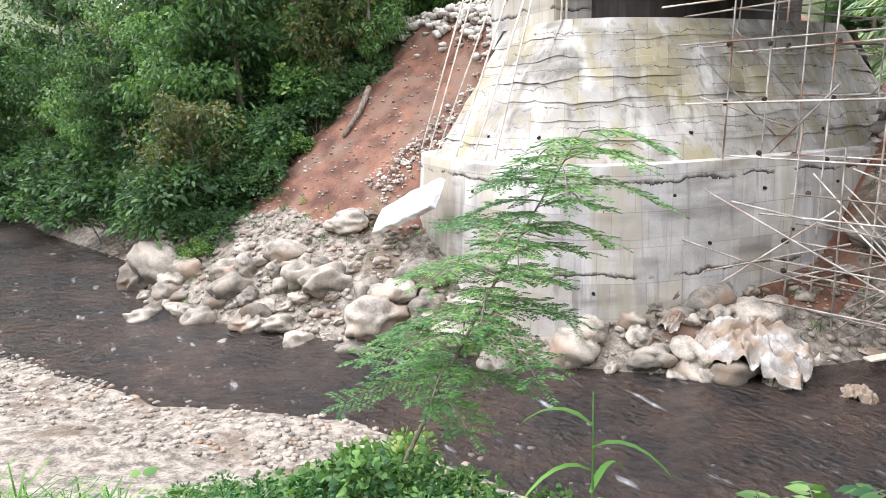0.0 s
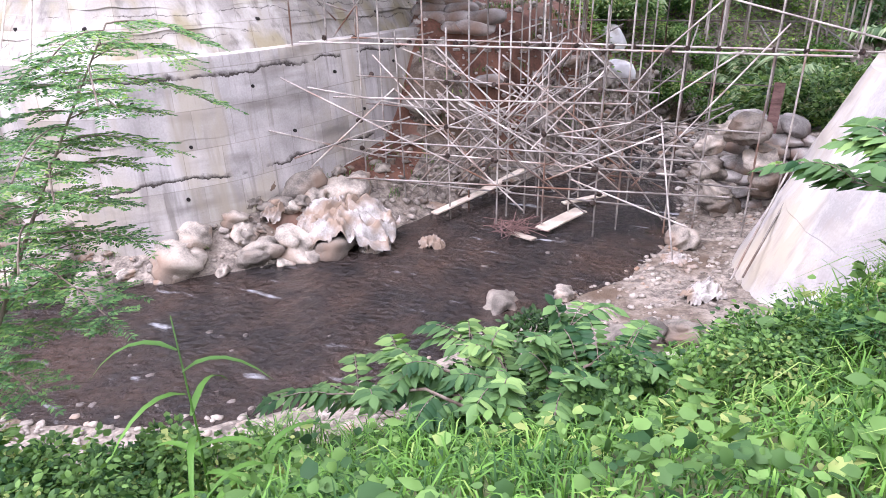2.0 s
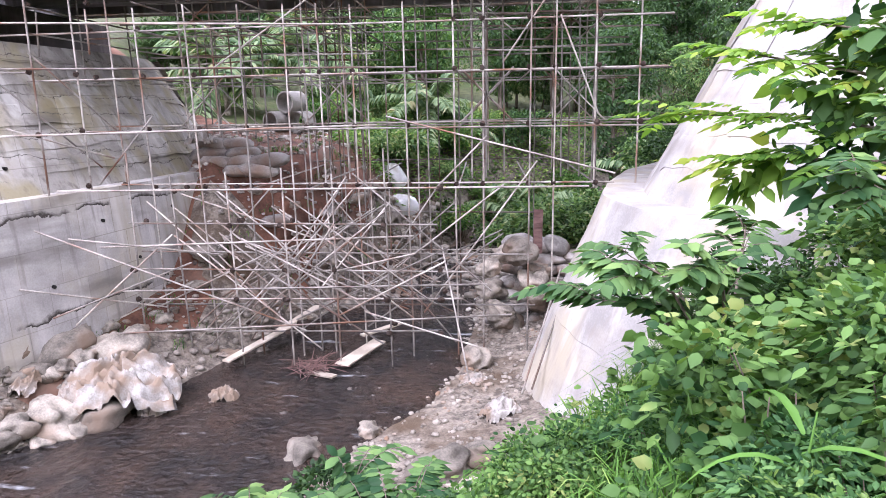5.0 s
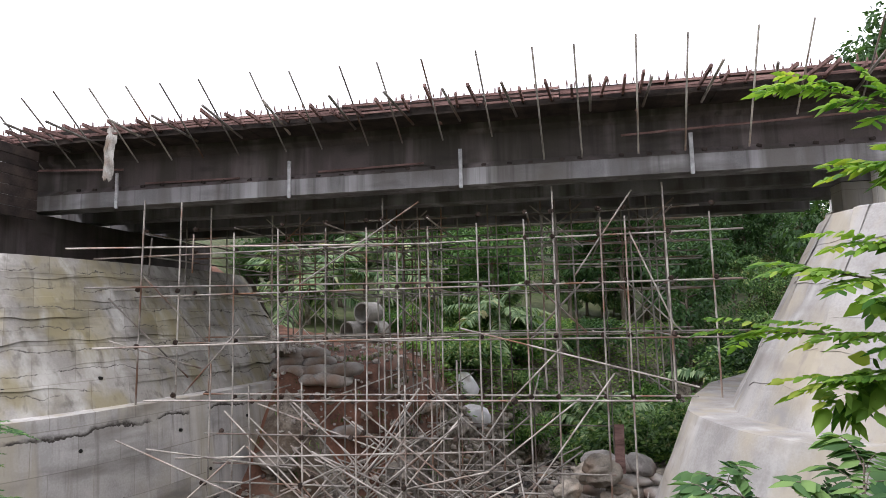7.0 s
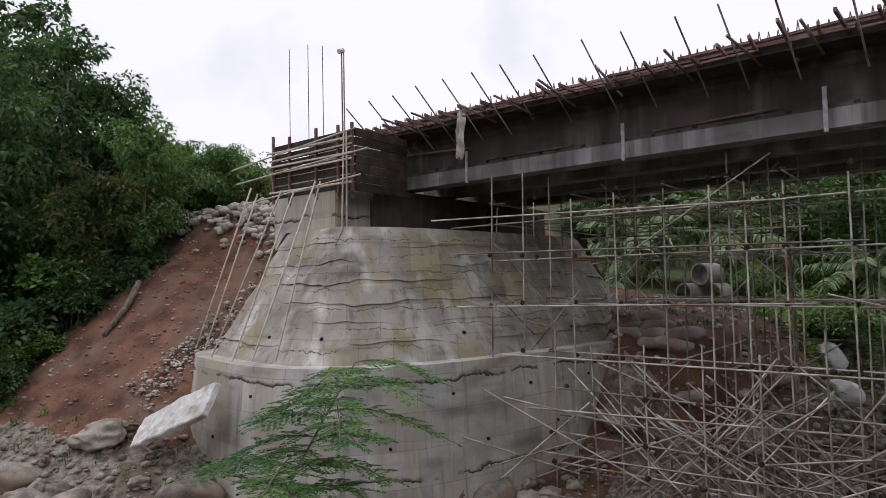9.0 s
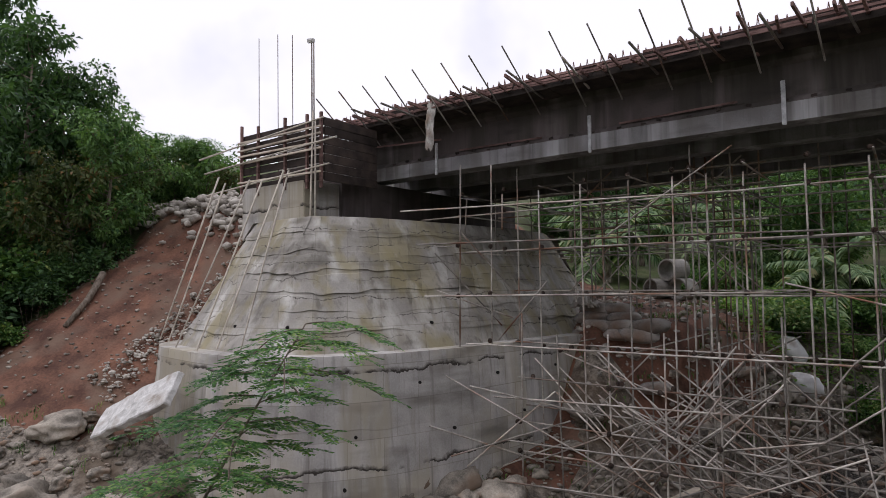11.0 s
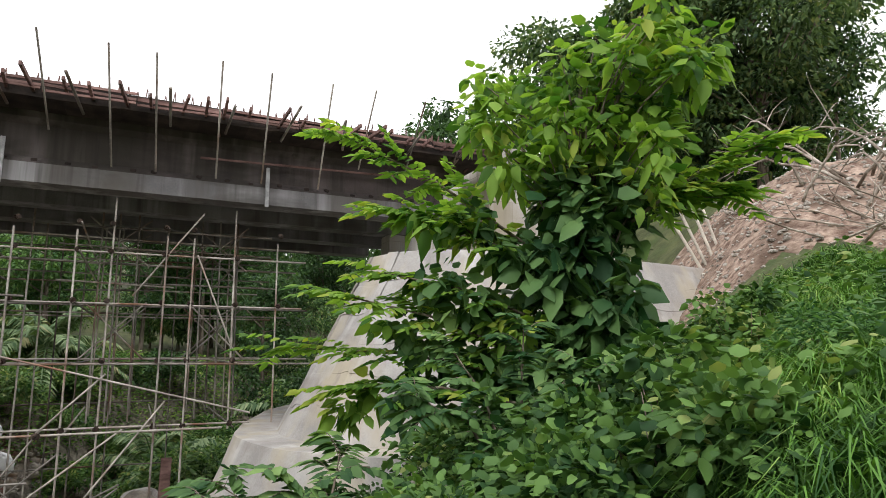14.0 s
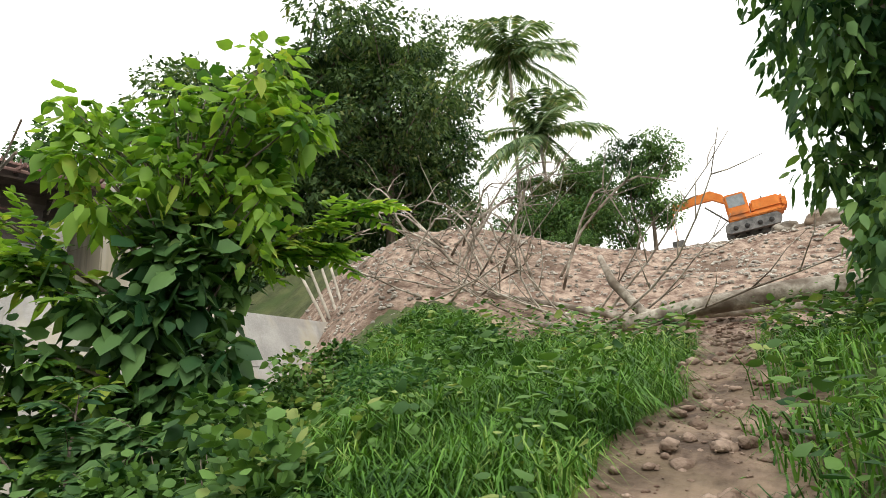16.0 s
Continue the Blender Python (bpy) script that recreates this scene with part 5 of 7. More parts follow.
for x, y, tilt, turn, s, label in ((-3.45, 29.0, 60, 20, 1.55, "plump white woven sack standing on the mound's edge"), (-2.95, 27.9, 20, 60, 1.55, "plump white woven sack lying on the red slope")):
    me = rr.choice(SACKS).copy()
    me.materials[0] = WHITE
    ob = thing("white_sack", label, "sack", "white sacks", data=me)
    ob.matrix_basis = pose(x, y, float(height(x, y)) + 0.35, 0, tilt, turn) @ Matrix.Diagonal((s * 0.8, s, s * 1.5, 1))
sheet(-8.2, 21.0, 0.8, 0.6, 0.5, 11, "white sacking over the sandbags", 0, 0.3, 5.4)
sheet(-5.0, 22.6, 0.9, 0.6, 0.4, 12, "white plastic rag on the mound", 20, 0.4, 3.7)
sheet(-4.6, 22.0, 0.6, 0.5, 0.3, 13, "white plastic rag among rubble", 20, 0.4, 3.0)
sheet(0.3, 15.6, 0.7, 0.5, 0.2, 14, "white plastic rag beside the stream", 0, 0.4)
sheet(0.9, 13.6, 0.9, 0.5, 0.35, 15, "torn pale cement bag beside the wall", 40, 0.4)

def slab_mesh():
    """A broken slab with crumbled edges."""
    bm = bmesh.new()
    bmesh.ops.create_cube(bm, size=1.0)
    for v in bm.verts:
        v.co = Vector((v.co.x * 3.4, v.co.y * 0.95, v.co.z * 0.2))
    bmesh.ops.bevel(bm, geom=bm.edges[:], offset=0.03, segments=1, affect="EDGES")
    bmesh.ops.subdivide_edges(bm, edges=[e for e in bm.edges if e.calc_length() > 0.3], cuts=14, use_grid_fill=True)
    for v in bm.verts:
        v.co += noise.noise_vector(v.co * 2.3) * 0.05 + noise.noise_vector(v.co * 9.0) * 0.022
    me = bpy.data.meshes.new("slab")
    bm.to_mesh(me)
    bm.free()
    me.materials.append(PALE)
    return me


slab = thing("concrete_slab", "pale concrete slab fallen against the abutment's foot", "slab", data=slab_mesh())
slab.matrix_basis = pose(-15.4, 9.9, 3.15, 52, -21, 5)


def plank(a, b, w, label):
    ob = thing("plank", label, "plank", "loose planks", data=box_mesh("plank", 1.0, w, 0.045, PLANK, 0.006))
    d = Vector(b) - Vector(a)
    ob.matrix_basis = Matrix.Translation((Vector(a) + Vector(b)) / 2) @ d.to_track_quat("X", "Z").to_matrix().to_4x4() @ Matrix.Diagonal((d.length, 1, 1, 1))


plank((-5.8, 16.0, 0.3), (-4.9, 18.3, 0.42), 0.24, "weathered plank lying on the muddy bank")
plank((-5.1, 18.0, 0.4), (-4.5, 20.0, 0.5), 0.24, "weathered plank lying on the muddy bank")
plank((-3.0, 16.3, 0.12), (-2.3, 17.8, 0.2), 0.4, "pale board laid across stones in the stream")
plank((-2.9, 18.3, 0.15), (-1.9, 19.2, 0.22), 0.2, "pale board laid across stones in the stream")
plank((-3.7, 16.0, 0.05), (-3.0, 15.6, 0.12), 0.2, "dark wet board in the stream")
rusty = thing("plank", "reddish-brown board standing among the sandbags", "plank", "loose planks", data=box_mesh("plank", 0.26, 0.05, 1.25, TIMBER, 0.008, True, 0.01))
rusty.matrix_basis = pose(2.0, 19.5, 2.2, -6, 3, 15)
nest = []
for k in range(70):
    a = Vector((-3.6 + rr.gauss(0, 0.28), 16.1 + rr.gauss(0, 0.2), 0.1 + abs(rr.gauss(0, 0.09))))
    d = Vector((rr.gauss(0, 0.25), rr.gauss(0, 0.25), rr.gauss(0, 0.06)))
    nest.append(tube([a - d, a, a + d + Vector((0, 0, rr.uniform(-0.05, 0.05)))], [0.008, 0.012, 0.006], 4))
thing("driftwood", "tangle of brown twigs caught on the scaffold's feet", "driftwood", data=mesh("driftwood", *join(nest), TIMBER))


# concrete pipe rings on the mound
def ring_mesh(r, w, L):
    v, f, n = [], [], 28
    for k in range(n):
        a = 2 * math.pi * k / n
        for rad, x in ((r, 0), (r, L), (r - w, L), (r - w, 0)):
            v.append((x, rad * math.cos(a), rad * math.sin(a)))
    for k in range(n):
        for j in range(4):
            f.append((k * 4 + j, k * 4 + (j + 1) % 4, ((k + 1) % n) * 4 + (j + 1) % 4, ((k + 1) % n) * 4 + j))
    return mesh("culvert_pipe", v, f, PALE_GREY)


PALE_GREY = mat("old_grey_concrete", (0.2, 0.19, 0.17), (0.36, 0.34, 0.31), 2)
ring_data = ring_mesh(0.45, 0.06, 0.9)
for x, y, z, t in ((-8.3, 27.6, 5.85, 60), (-7.3, 27.8, 5.85, 75), (-7.7, 27.8, 6.65, 66)):
    ob = thing("culvert_pipe", "grey concrete culvert pipe stacked on the mound", "pipe", "culvert pipes", data=ring_data)
    ob.matrix_basis = pose(x, y, z, 0, 0, t)
rag = thing("hanging_rag", "pale rag hanging from the deck edge", "cloth", data=sheet_mesh(21, 0.3, 1.4, 0.1, 20, 0.5))
rag.matrix_basis = pose(-10.6, 15.95, 10.75, 85, 0, 3)
# ---------------------------------------------------------------- undergrowth
def blades_mesh(name, pos, length, lean, width, material, rng):
    """Grass: each blade a bent strip of five vertices."""
    n = len(pos)
    a = rng.uniform(0, 2 * np.pi, n)
    d = np.stack([np.cos(a), np.sin(a), np.zeros(n)], -1)
    side = np.stack([-np.sin(a), np.cos(a), np.zeros(n)], -1) * (width * rng.uniform(0.6, 1.3, n))[:, None]
    up = np.array([0, 0, 1.0])
    L, k = length[:, None], lean[:, None]
    p1 = pos + up * L * 0.5 + d * L * k * 0.14
    p2 = pos + up * L * (0.82 - 0.12 * k) + d * L * k * 0.42
    p3 = pos + up * L * (0.95 - 0.5 * k) + d * L * k * 0.85
    v = np.stack([pos - side * 0.5, pos + side * 0.5, p1 - side * 0.5, p1 + side * 0.5, p2 - side * 0.38, p2 + side * 0.38, p3], 1).reshape(-1, 3)
    i = np.arange(n)[:, None] * 7
    tri = np.concatenate([i + np.array([[a, b, c]]) for a, b, c in ((0, 1, 3), (0, 3, 2), (2, 3, 5), (2, 5, 4), (4, 5, 6))], 1).reshape(-1, 3)
    return raw_mesh(name, v, tri, material)


gp = np.random.default_rng(77)


def spots(n, xr, yr, keep):
    x, y = gp.uniform(*xr, n), gp.uniform(*yr, n)
    dn, sn = seg_dist(x, y, RIVER_NEAR)
    ok = (sn < 0) & keep(x, y, dn)
    x, y = x[ok], y[ok]
    return np.column_stack([x, y, height(x, y)])


def off_path(x, y):
    return (np.abs(y - (1.55 + 0.12 * x)) > 0.42 + 0.2 * wobble(x, y, 2.0, 41)) | (x < 2.2)


def off_gully(x, y):
    """Keeps the bare gravelly gully that runs down to the water free of plants."""
    return np.hypot((x + 2.6) * 1.1, y - 5.9) > 0.95 + 0.25 * wobble(x, y, 1.1, 48)


def clear_of_eye(x, y, r=0.9):
    return np.minimum(np.hypot(x - 0.5, y - 1.7), np.minimum(np.hypot(x - 1.1, y - 1.8), np.hypot(x - 1.75, y - 1.4))) > r


def in_wall(x, y):
    """Ground taken up by the east abutment's foot."""
    return (y > 8.6) & (x > 1.6) & (y > 14.5 - 2.2 * np.clip(x - 1.2, 0, 2.7))


# grass over the near bank
p = spots(170000, (-14, 15), (-2, 12), lambda x, y, d: (d > 2.3 + 4.0 * smooth01(-x, 4.2, 6) + 2.8 * smooth01(y, 7, 8.5) + 0.8 * wobble(x, y, 2.5, 42)) & off_gully(x, y) & off_path(x, y) & clear_of_eye(x, y, 0.4) & ~in_wall(x, y) & (np.hypot(x - 1, y - 1.6) < 13.5 + wobble(x, y, 3, 4) - 4.2 * smooth01(np.degrees(np.arctan2(x - 1, y - 1.6)), 58, 66)) & (wobble(x, y, 1.7, 43) > -0.75))
L = gp.uniform(0.12, 0.42, len(p)) * (1 + 0.4 * wobble(p[:, 0], p[:, 1], 2.2, 44)) * np.clip(np.hypot(p[:, 0] - 1, p[:, 1] - 1.6) / 4, 0.2, 1.25) * (1 - 0.3 * smooth01(p[:, 0], 3.5, 6) - 0.2 * smooth01(p[:, 0], 7, 9))
thing("grass", "lush green grass over the near bank", "grass", kind="stuff", data=blades_mesh("grass", p, L, gp.uniform(0.4, 1.5, len(p)), 0.013, LEAF["grass"], gp))

p = spots(110000, (2.4, 13), (1.6, 10.5), lambda x, y, d: off_path(x, y) & clear_of_eye(x, y, 0.6) & ~in_wall(x, y) & (np.hypot(x - 1, y - 1.6) < 13.2 + wobble(x, y, 3, 4) - 4.2 * smooth01(np.degrees(np.arctan2(x - 1, y - 1.6)), 58, 66)) & (y > 1.6 + 0.1 * x))
L = gp.uniform(0.12, 0.34, len(p)) * (1 + 0.5 * wobble(p[:, 0], p[:, 1], 1.6, 47)) * np.clip(np.hypot(p[:, 0] - 1, p[:, 1] - 1.6) / 4, 0.3, 1.05)
thing("slope_grass", "thick drooping green grass on the slope beside the path", "grass", kind="stuff", data=blades_mesh("slope_grass", p, L, gp.uniform(0.9, 2.0, len(p)), 0.0125, LEAF["grass"], gp))
# low growth over the ground behind the bridge
x, y = gp.uniform(-6, 16, 60000), gp.uniform(25, 46, 60000)
keep = (y > 27.5 + 1.5 * wobble(x, y, 4, 52)) | (x > 4.5)
keep &= np.minimum(seg_dist(x, y, RIVER_NEAR)[0], seg_dist(x, y, RIVER_FAR)[0]) > 1.2
x, y = x[keep], y[keep]
p = np.column_stack([x, y, height(x, y) + gp.uniform(0.0, 0.45, len(x)) * (1 + 0.6 * wobble(x, y, 2.0, 53))])
a = gp.uniform(0, 6.28, len(p))
thing("valley_weeds", "fresh green low weeds over the ground behind the bridge", "weeds", kind="stuff", data=leaves_mesh("valley_weeds", p, np.stack([np.cos(a), np.sin(a), gp.uniform(-0.1, 0.8, len(p))], -1), gp.uniform(0.12, 0.32, len(p)), LEAF["meadow"], 0.5, 0.3, gp, 1.2))
# tufts among the stones of the far bank
p = along(RIVER_FAR, 0.27, 0.62, 0.5, 5.0, 26000, 1)
p = p[(wobble(p[:, 0], p[:, 1], 1.3, 51) > 0.55)]
thing("bank_grass", "tufts of green grass among the far bank's stones", "grass", kind="stuff", data=blades_mesh("bank_grass", p, gp.uniform(0.08, 0.26, len(p)), gp.uniform(0.4, 1.4, len(p)), 0.018, LEAF["weed"], gp))
# broad-leaved weeds
p = spots(42000, (-13, 14), (-1, 12), lambda x, y, d: (d > 2.6 + 4.2 * smooth01(-x, 4.2, 6) + 3.0 * smooth01(y, 7, 8.5) + 0.9 * wobble(x, y, 2.5, 42)) & off_gully(x, y) & off_path(x, y) & clear_of_eye(x, y, 1.1) & ~in_wall(x, y) & (np.hypot(x - 1, y - 1.6) < 12) & (wobble(x, y, 1.5, 45) > -0.15))
hh = gp.uniform(0.05, 0.5, len(p)) * np.clip(np.hypot(p[:, 0] - 1, p[:, 1] - 1.6) / 4, 0.4, 1.2)
p = np.repeat(p, 2, 0) + gp.normal(0, 0.07, (2 * len(p), 3)) * [1, 1, 0]
p[:, 2] += np.repeat(hh, 2) * gp.uniform(0.5, 1.0, len(p))
a = gp.uniform(0, 6.28, len(p))
dr = np.stack([np.cos(a), np.sin(a), gp.uniform(-0.1, 0.5, len(p))], -1)
thing("weeds", "broad-leaved green weeds on the bank", "weeds", kind="stuff", data=leaves_mesh("weeds", p, dr, 0.04 + 0.11 * gp.uniform(0, 1, len(p)) ** 2, LEAF["weed"], 0.75, 0.2, gp, 0.9, True))


def bush_mesh(name, seed, rx, ry, h, count, leaf, kind, width=0.6, lumps=14):
    """A mound of leafy sprays of uneven height."""
    r = np.random.default_rng(seed)
    pos, dr = [], []
    for _ in range(lumps):
        a, q = r.uniform(0, 6.28), r.uniform(0, 1) ** 0.5
        c = np.array([rx * q * math.cos(a), ry * q * math.sin(a), h * r.uniform(0.25, 0.95) * (1 - 0.45 * q)])
        rad = h * r.uniform(0.22, 0.42)
        s = r.normal(0, 1, (count // lumps, 3))
        s /= np.linalg.norm(s, axis=1, keepdims=True)
        s[:, 2] = np.abs(s[:, 2]) * 1.1 - 0.3
        pos.append(c + s * rad * r.uniform(0.45, 1.1, (len(s), 1)))
        dr.append(s + r.normal(0, 0.4, s.shape))
    pos, dr = np.concatenate(pos), np.concatenate(dr)
    return leaves_mesh(name, pos, dr, leaf * r.uniform(0.55, 1.3, len(pos)), LEAF[kind], width, 0.3, r, 0.75, True)


def stems_mesh(seed, rx, ry, h, n):
    r = random.Random(seed)
    out = []
    for _ in range(n):
        a, q = r.uniform(0, 6.28), r.random() ** 0.5
        path = limb_path((rx * 0.5 * q * math.cos(a), ry * 0.5 * q * math.sin(a), -0.1), (math.cos(a) * 0.4, math.sin(a) * 0.4, 1), h * r.uniform(0.6, 1), 4, 0.12, r)
        out.append(tube(path, [0.014, 0.012, 0.01, 0.007, 0.004], 5))
    return mesh("woody_base", *join(out), BARK, True)


def bush(x, y, datas, label, s=1.0, turn=0.0, z=None, group="bushes of the near bank"):
    ob = thing("bush", label, "bush", group)
    ob.matrix_basis = pose(x, y, float(height(x, y)) if z is None else z, 0, 0, turn) @ Matrix.Diagonal((s, s, s, 1))
    part("woody_base", datas[0], ob)
    part("foliage", datas[1], ob)


BUSH = [
    (stems_mesh(1, 1.1, 1.1, 1.2, 14), bush_mesh("foliage", 1, 1.1, 1.0, 1.35, 4200, 0.12, "weed", 0.8, 22)),
    (stems_mesh(2, 1.2, 1.0, 1.3, 14), bush_mesh("foliage", 2, 1.2, 1.0, 1.5, 3800, 0.12, "weed", 0.6, 22)),
    (stems_mesh(3, 0.9, 0.9, 1.0, 12), bush_mesh("foliage", 3, 0.9, 0.9, 1.1, 2600, 0.1, "feather", 0.4)),
    (stems_mesh(4, 1.6, 1.5, 1.8, 16), bush_mesh("foliage", 4, 1.6, 1.5, 2.0, 3600, 0.17, "dark", 0.55)),
    (stems_mesh(5, 1.3, 1.2, 1.4, 12), bush_mesh("foliage", 5, 1.4, 1.3, 1.6, 3200, 0.17, "valley", 0.5)),
]
rb = random.Random(9)
LBL = ("tangled climber with heart-shaped green leaves", "bright green bush of young shoots", "feathery light green weeds in a clump", "dark green shrub", "pale green leafy bush")
for x, y, k, s in ((2.6, 5.6, 0, 0.85), (3.3, 5.0, 1, 0.78), (3.9, 5.8, 0, 0.85), (2.0, 6.4, 2, 0.5), (4.6, 5.0, 0, 0.95), (3.0, 7.0, 2, 0.6), (4.2, 7.2, 1, 0.8), (5.2, 6.2, 0, 0.9), (2.4, 4.4, 2, 0.6), (1.2, 6.2, 1, 0.42), (0.2, 6.0, 0, 0.5),
                   (-0.6, 6.6, 3, 0.5), (5.8, 4.6, 2, 0.5), (6.4, 5.8, 0, 0.6), (-3.7, 3.4, 0, 0.66), (-4.5, 3.0, 1, 0.6), (-3.0, 3.7, 2, 0.6), (-3.7, 2.4, 2, 0.6), (-4.3, 3.7, 1, 0.5), (-4.6, 2.7, 1, 0.55), (-4.3, 2.0, 2, 0.55), (-3.2, 2.9, 0, 0.6), (-2.9, 3.2, 1, 0.5), (-2.5, 4.1, 0, 0.5), (-3.4, 4.3, 2, 0.5),
                   (6.9, 7.4, 0, 0.7), (6.4, 8.4, 1, 0.7), (4.8, 8.4, 3, 0.6), (3.6, 8.5, 3, 0.5)):
    bush(x, y, BUSH[k], LBL[k] + " on the near bank", s, rb.uniform(0, 360))
# thickets under the trees across the stream
for k in range(44):
    x = rb.uniform(-54, -30)
    y = float(np.interp(x, [-60, -38, -28, -21.5], [-3, 0.5, 3.4, 3.2])) + rb.uniform(1.3, 3.6)
    j = rb.choice((3, 3, 0, 2))
    bush(x, y, BUSH[j], LBL[j] + " on the far bank", rb.uniform(1.1, 1.9), rb.uniform(0, 360), group="bushes of the far bank")
for k in range(46):
    x, y = rb.uniform(-34, -24.0), rb.uniform(4.6, 12.5)
    x -= 0.8 * (y > 7) + 0.6 * (y > 10)
    j = rb.choice((3, 3, 0, 2))
    bush(x, y, BUSH[j], LBL[j] + " on the far bank", rb.uniform(1.0, 1.8), rb.uniform(0, 360), group="bushes of the far bank")
for x, y, j, sc in ((-25.6, 13.6, 3, 1.0), (-25.0, 12.3, 3, 0.9), (-24.8, 10.9, 3, 0.9), (-24.3, 9.5, 0, 0.9), (-24.0, 8.1, 3, 0.9), (-23.5, 6.9, 2, 0.95), (-22.9, 6.0, 3, 0.75), (-22.3, 5.3, 0, 0.6), (-24.6, 7.4, 2, 1.1)):
    bush(x, y, BUSH[j], LBL[j] + " spreading onto the red slope", sc, rb.uniform(0, 360), group="bushes of the far bank")
for k in range(44):
    x, y = rb.uniform(-9, 9), rb.uniform(30, 40)
    j = rb.choice((4, 4, 1, 2))
    bush(x, y, BUSH[j], LBL[j] + " behind the bridge", rb.uniform(0.7, 1.3), rb.uniform(0, 360), group="bushes behind the bridge")


for k in range(54):
    x, y = rb.uniform(2.5, 17), rb.uniform(28, 42)
    j = rb.choice((4, 4, 3, 2))
    bush(x, y, BUSH[j], LBL[j] + " behind the bridge", rb.uniform(0.8, 1.5), rb.uniform(0, 360), group="bushes behind the bridge")


def pinnate(base, d, length, pairs, leaf, r, droop=0.25):
    """Leaflet places and directions of one feather leaf."""
    d = Vector(d).normalized()
    side = d.cross(Vector((0, 0, 1)))
    side = side.normalized() if side.length > 0.05 else Vector((1, 0, 0))
    pos, dr, axis = [], [], []
    for k in range(pairs):
        t = (k + 1) / pairs
        p = Vector(base) + d * length * t - Vector((0, 0, 1)) * droop * length * t * t
        axis.append(p)
        for s in (-1, 1):
            pos.append(p)
            dr.append(side * s + d * 0.55 + Vector((0, 0, r.uniform(-0.25, 0.1))))
    pos.append(axis[-1])
    dr.append(d - Vector((0, 0, droop)))
    return pos, dr, [Vector(base)] + axis


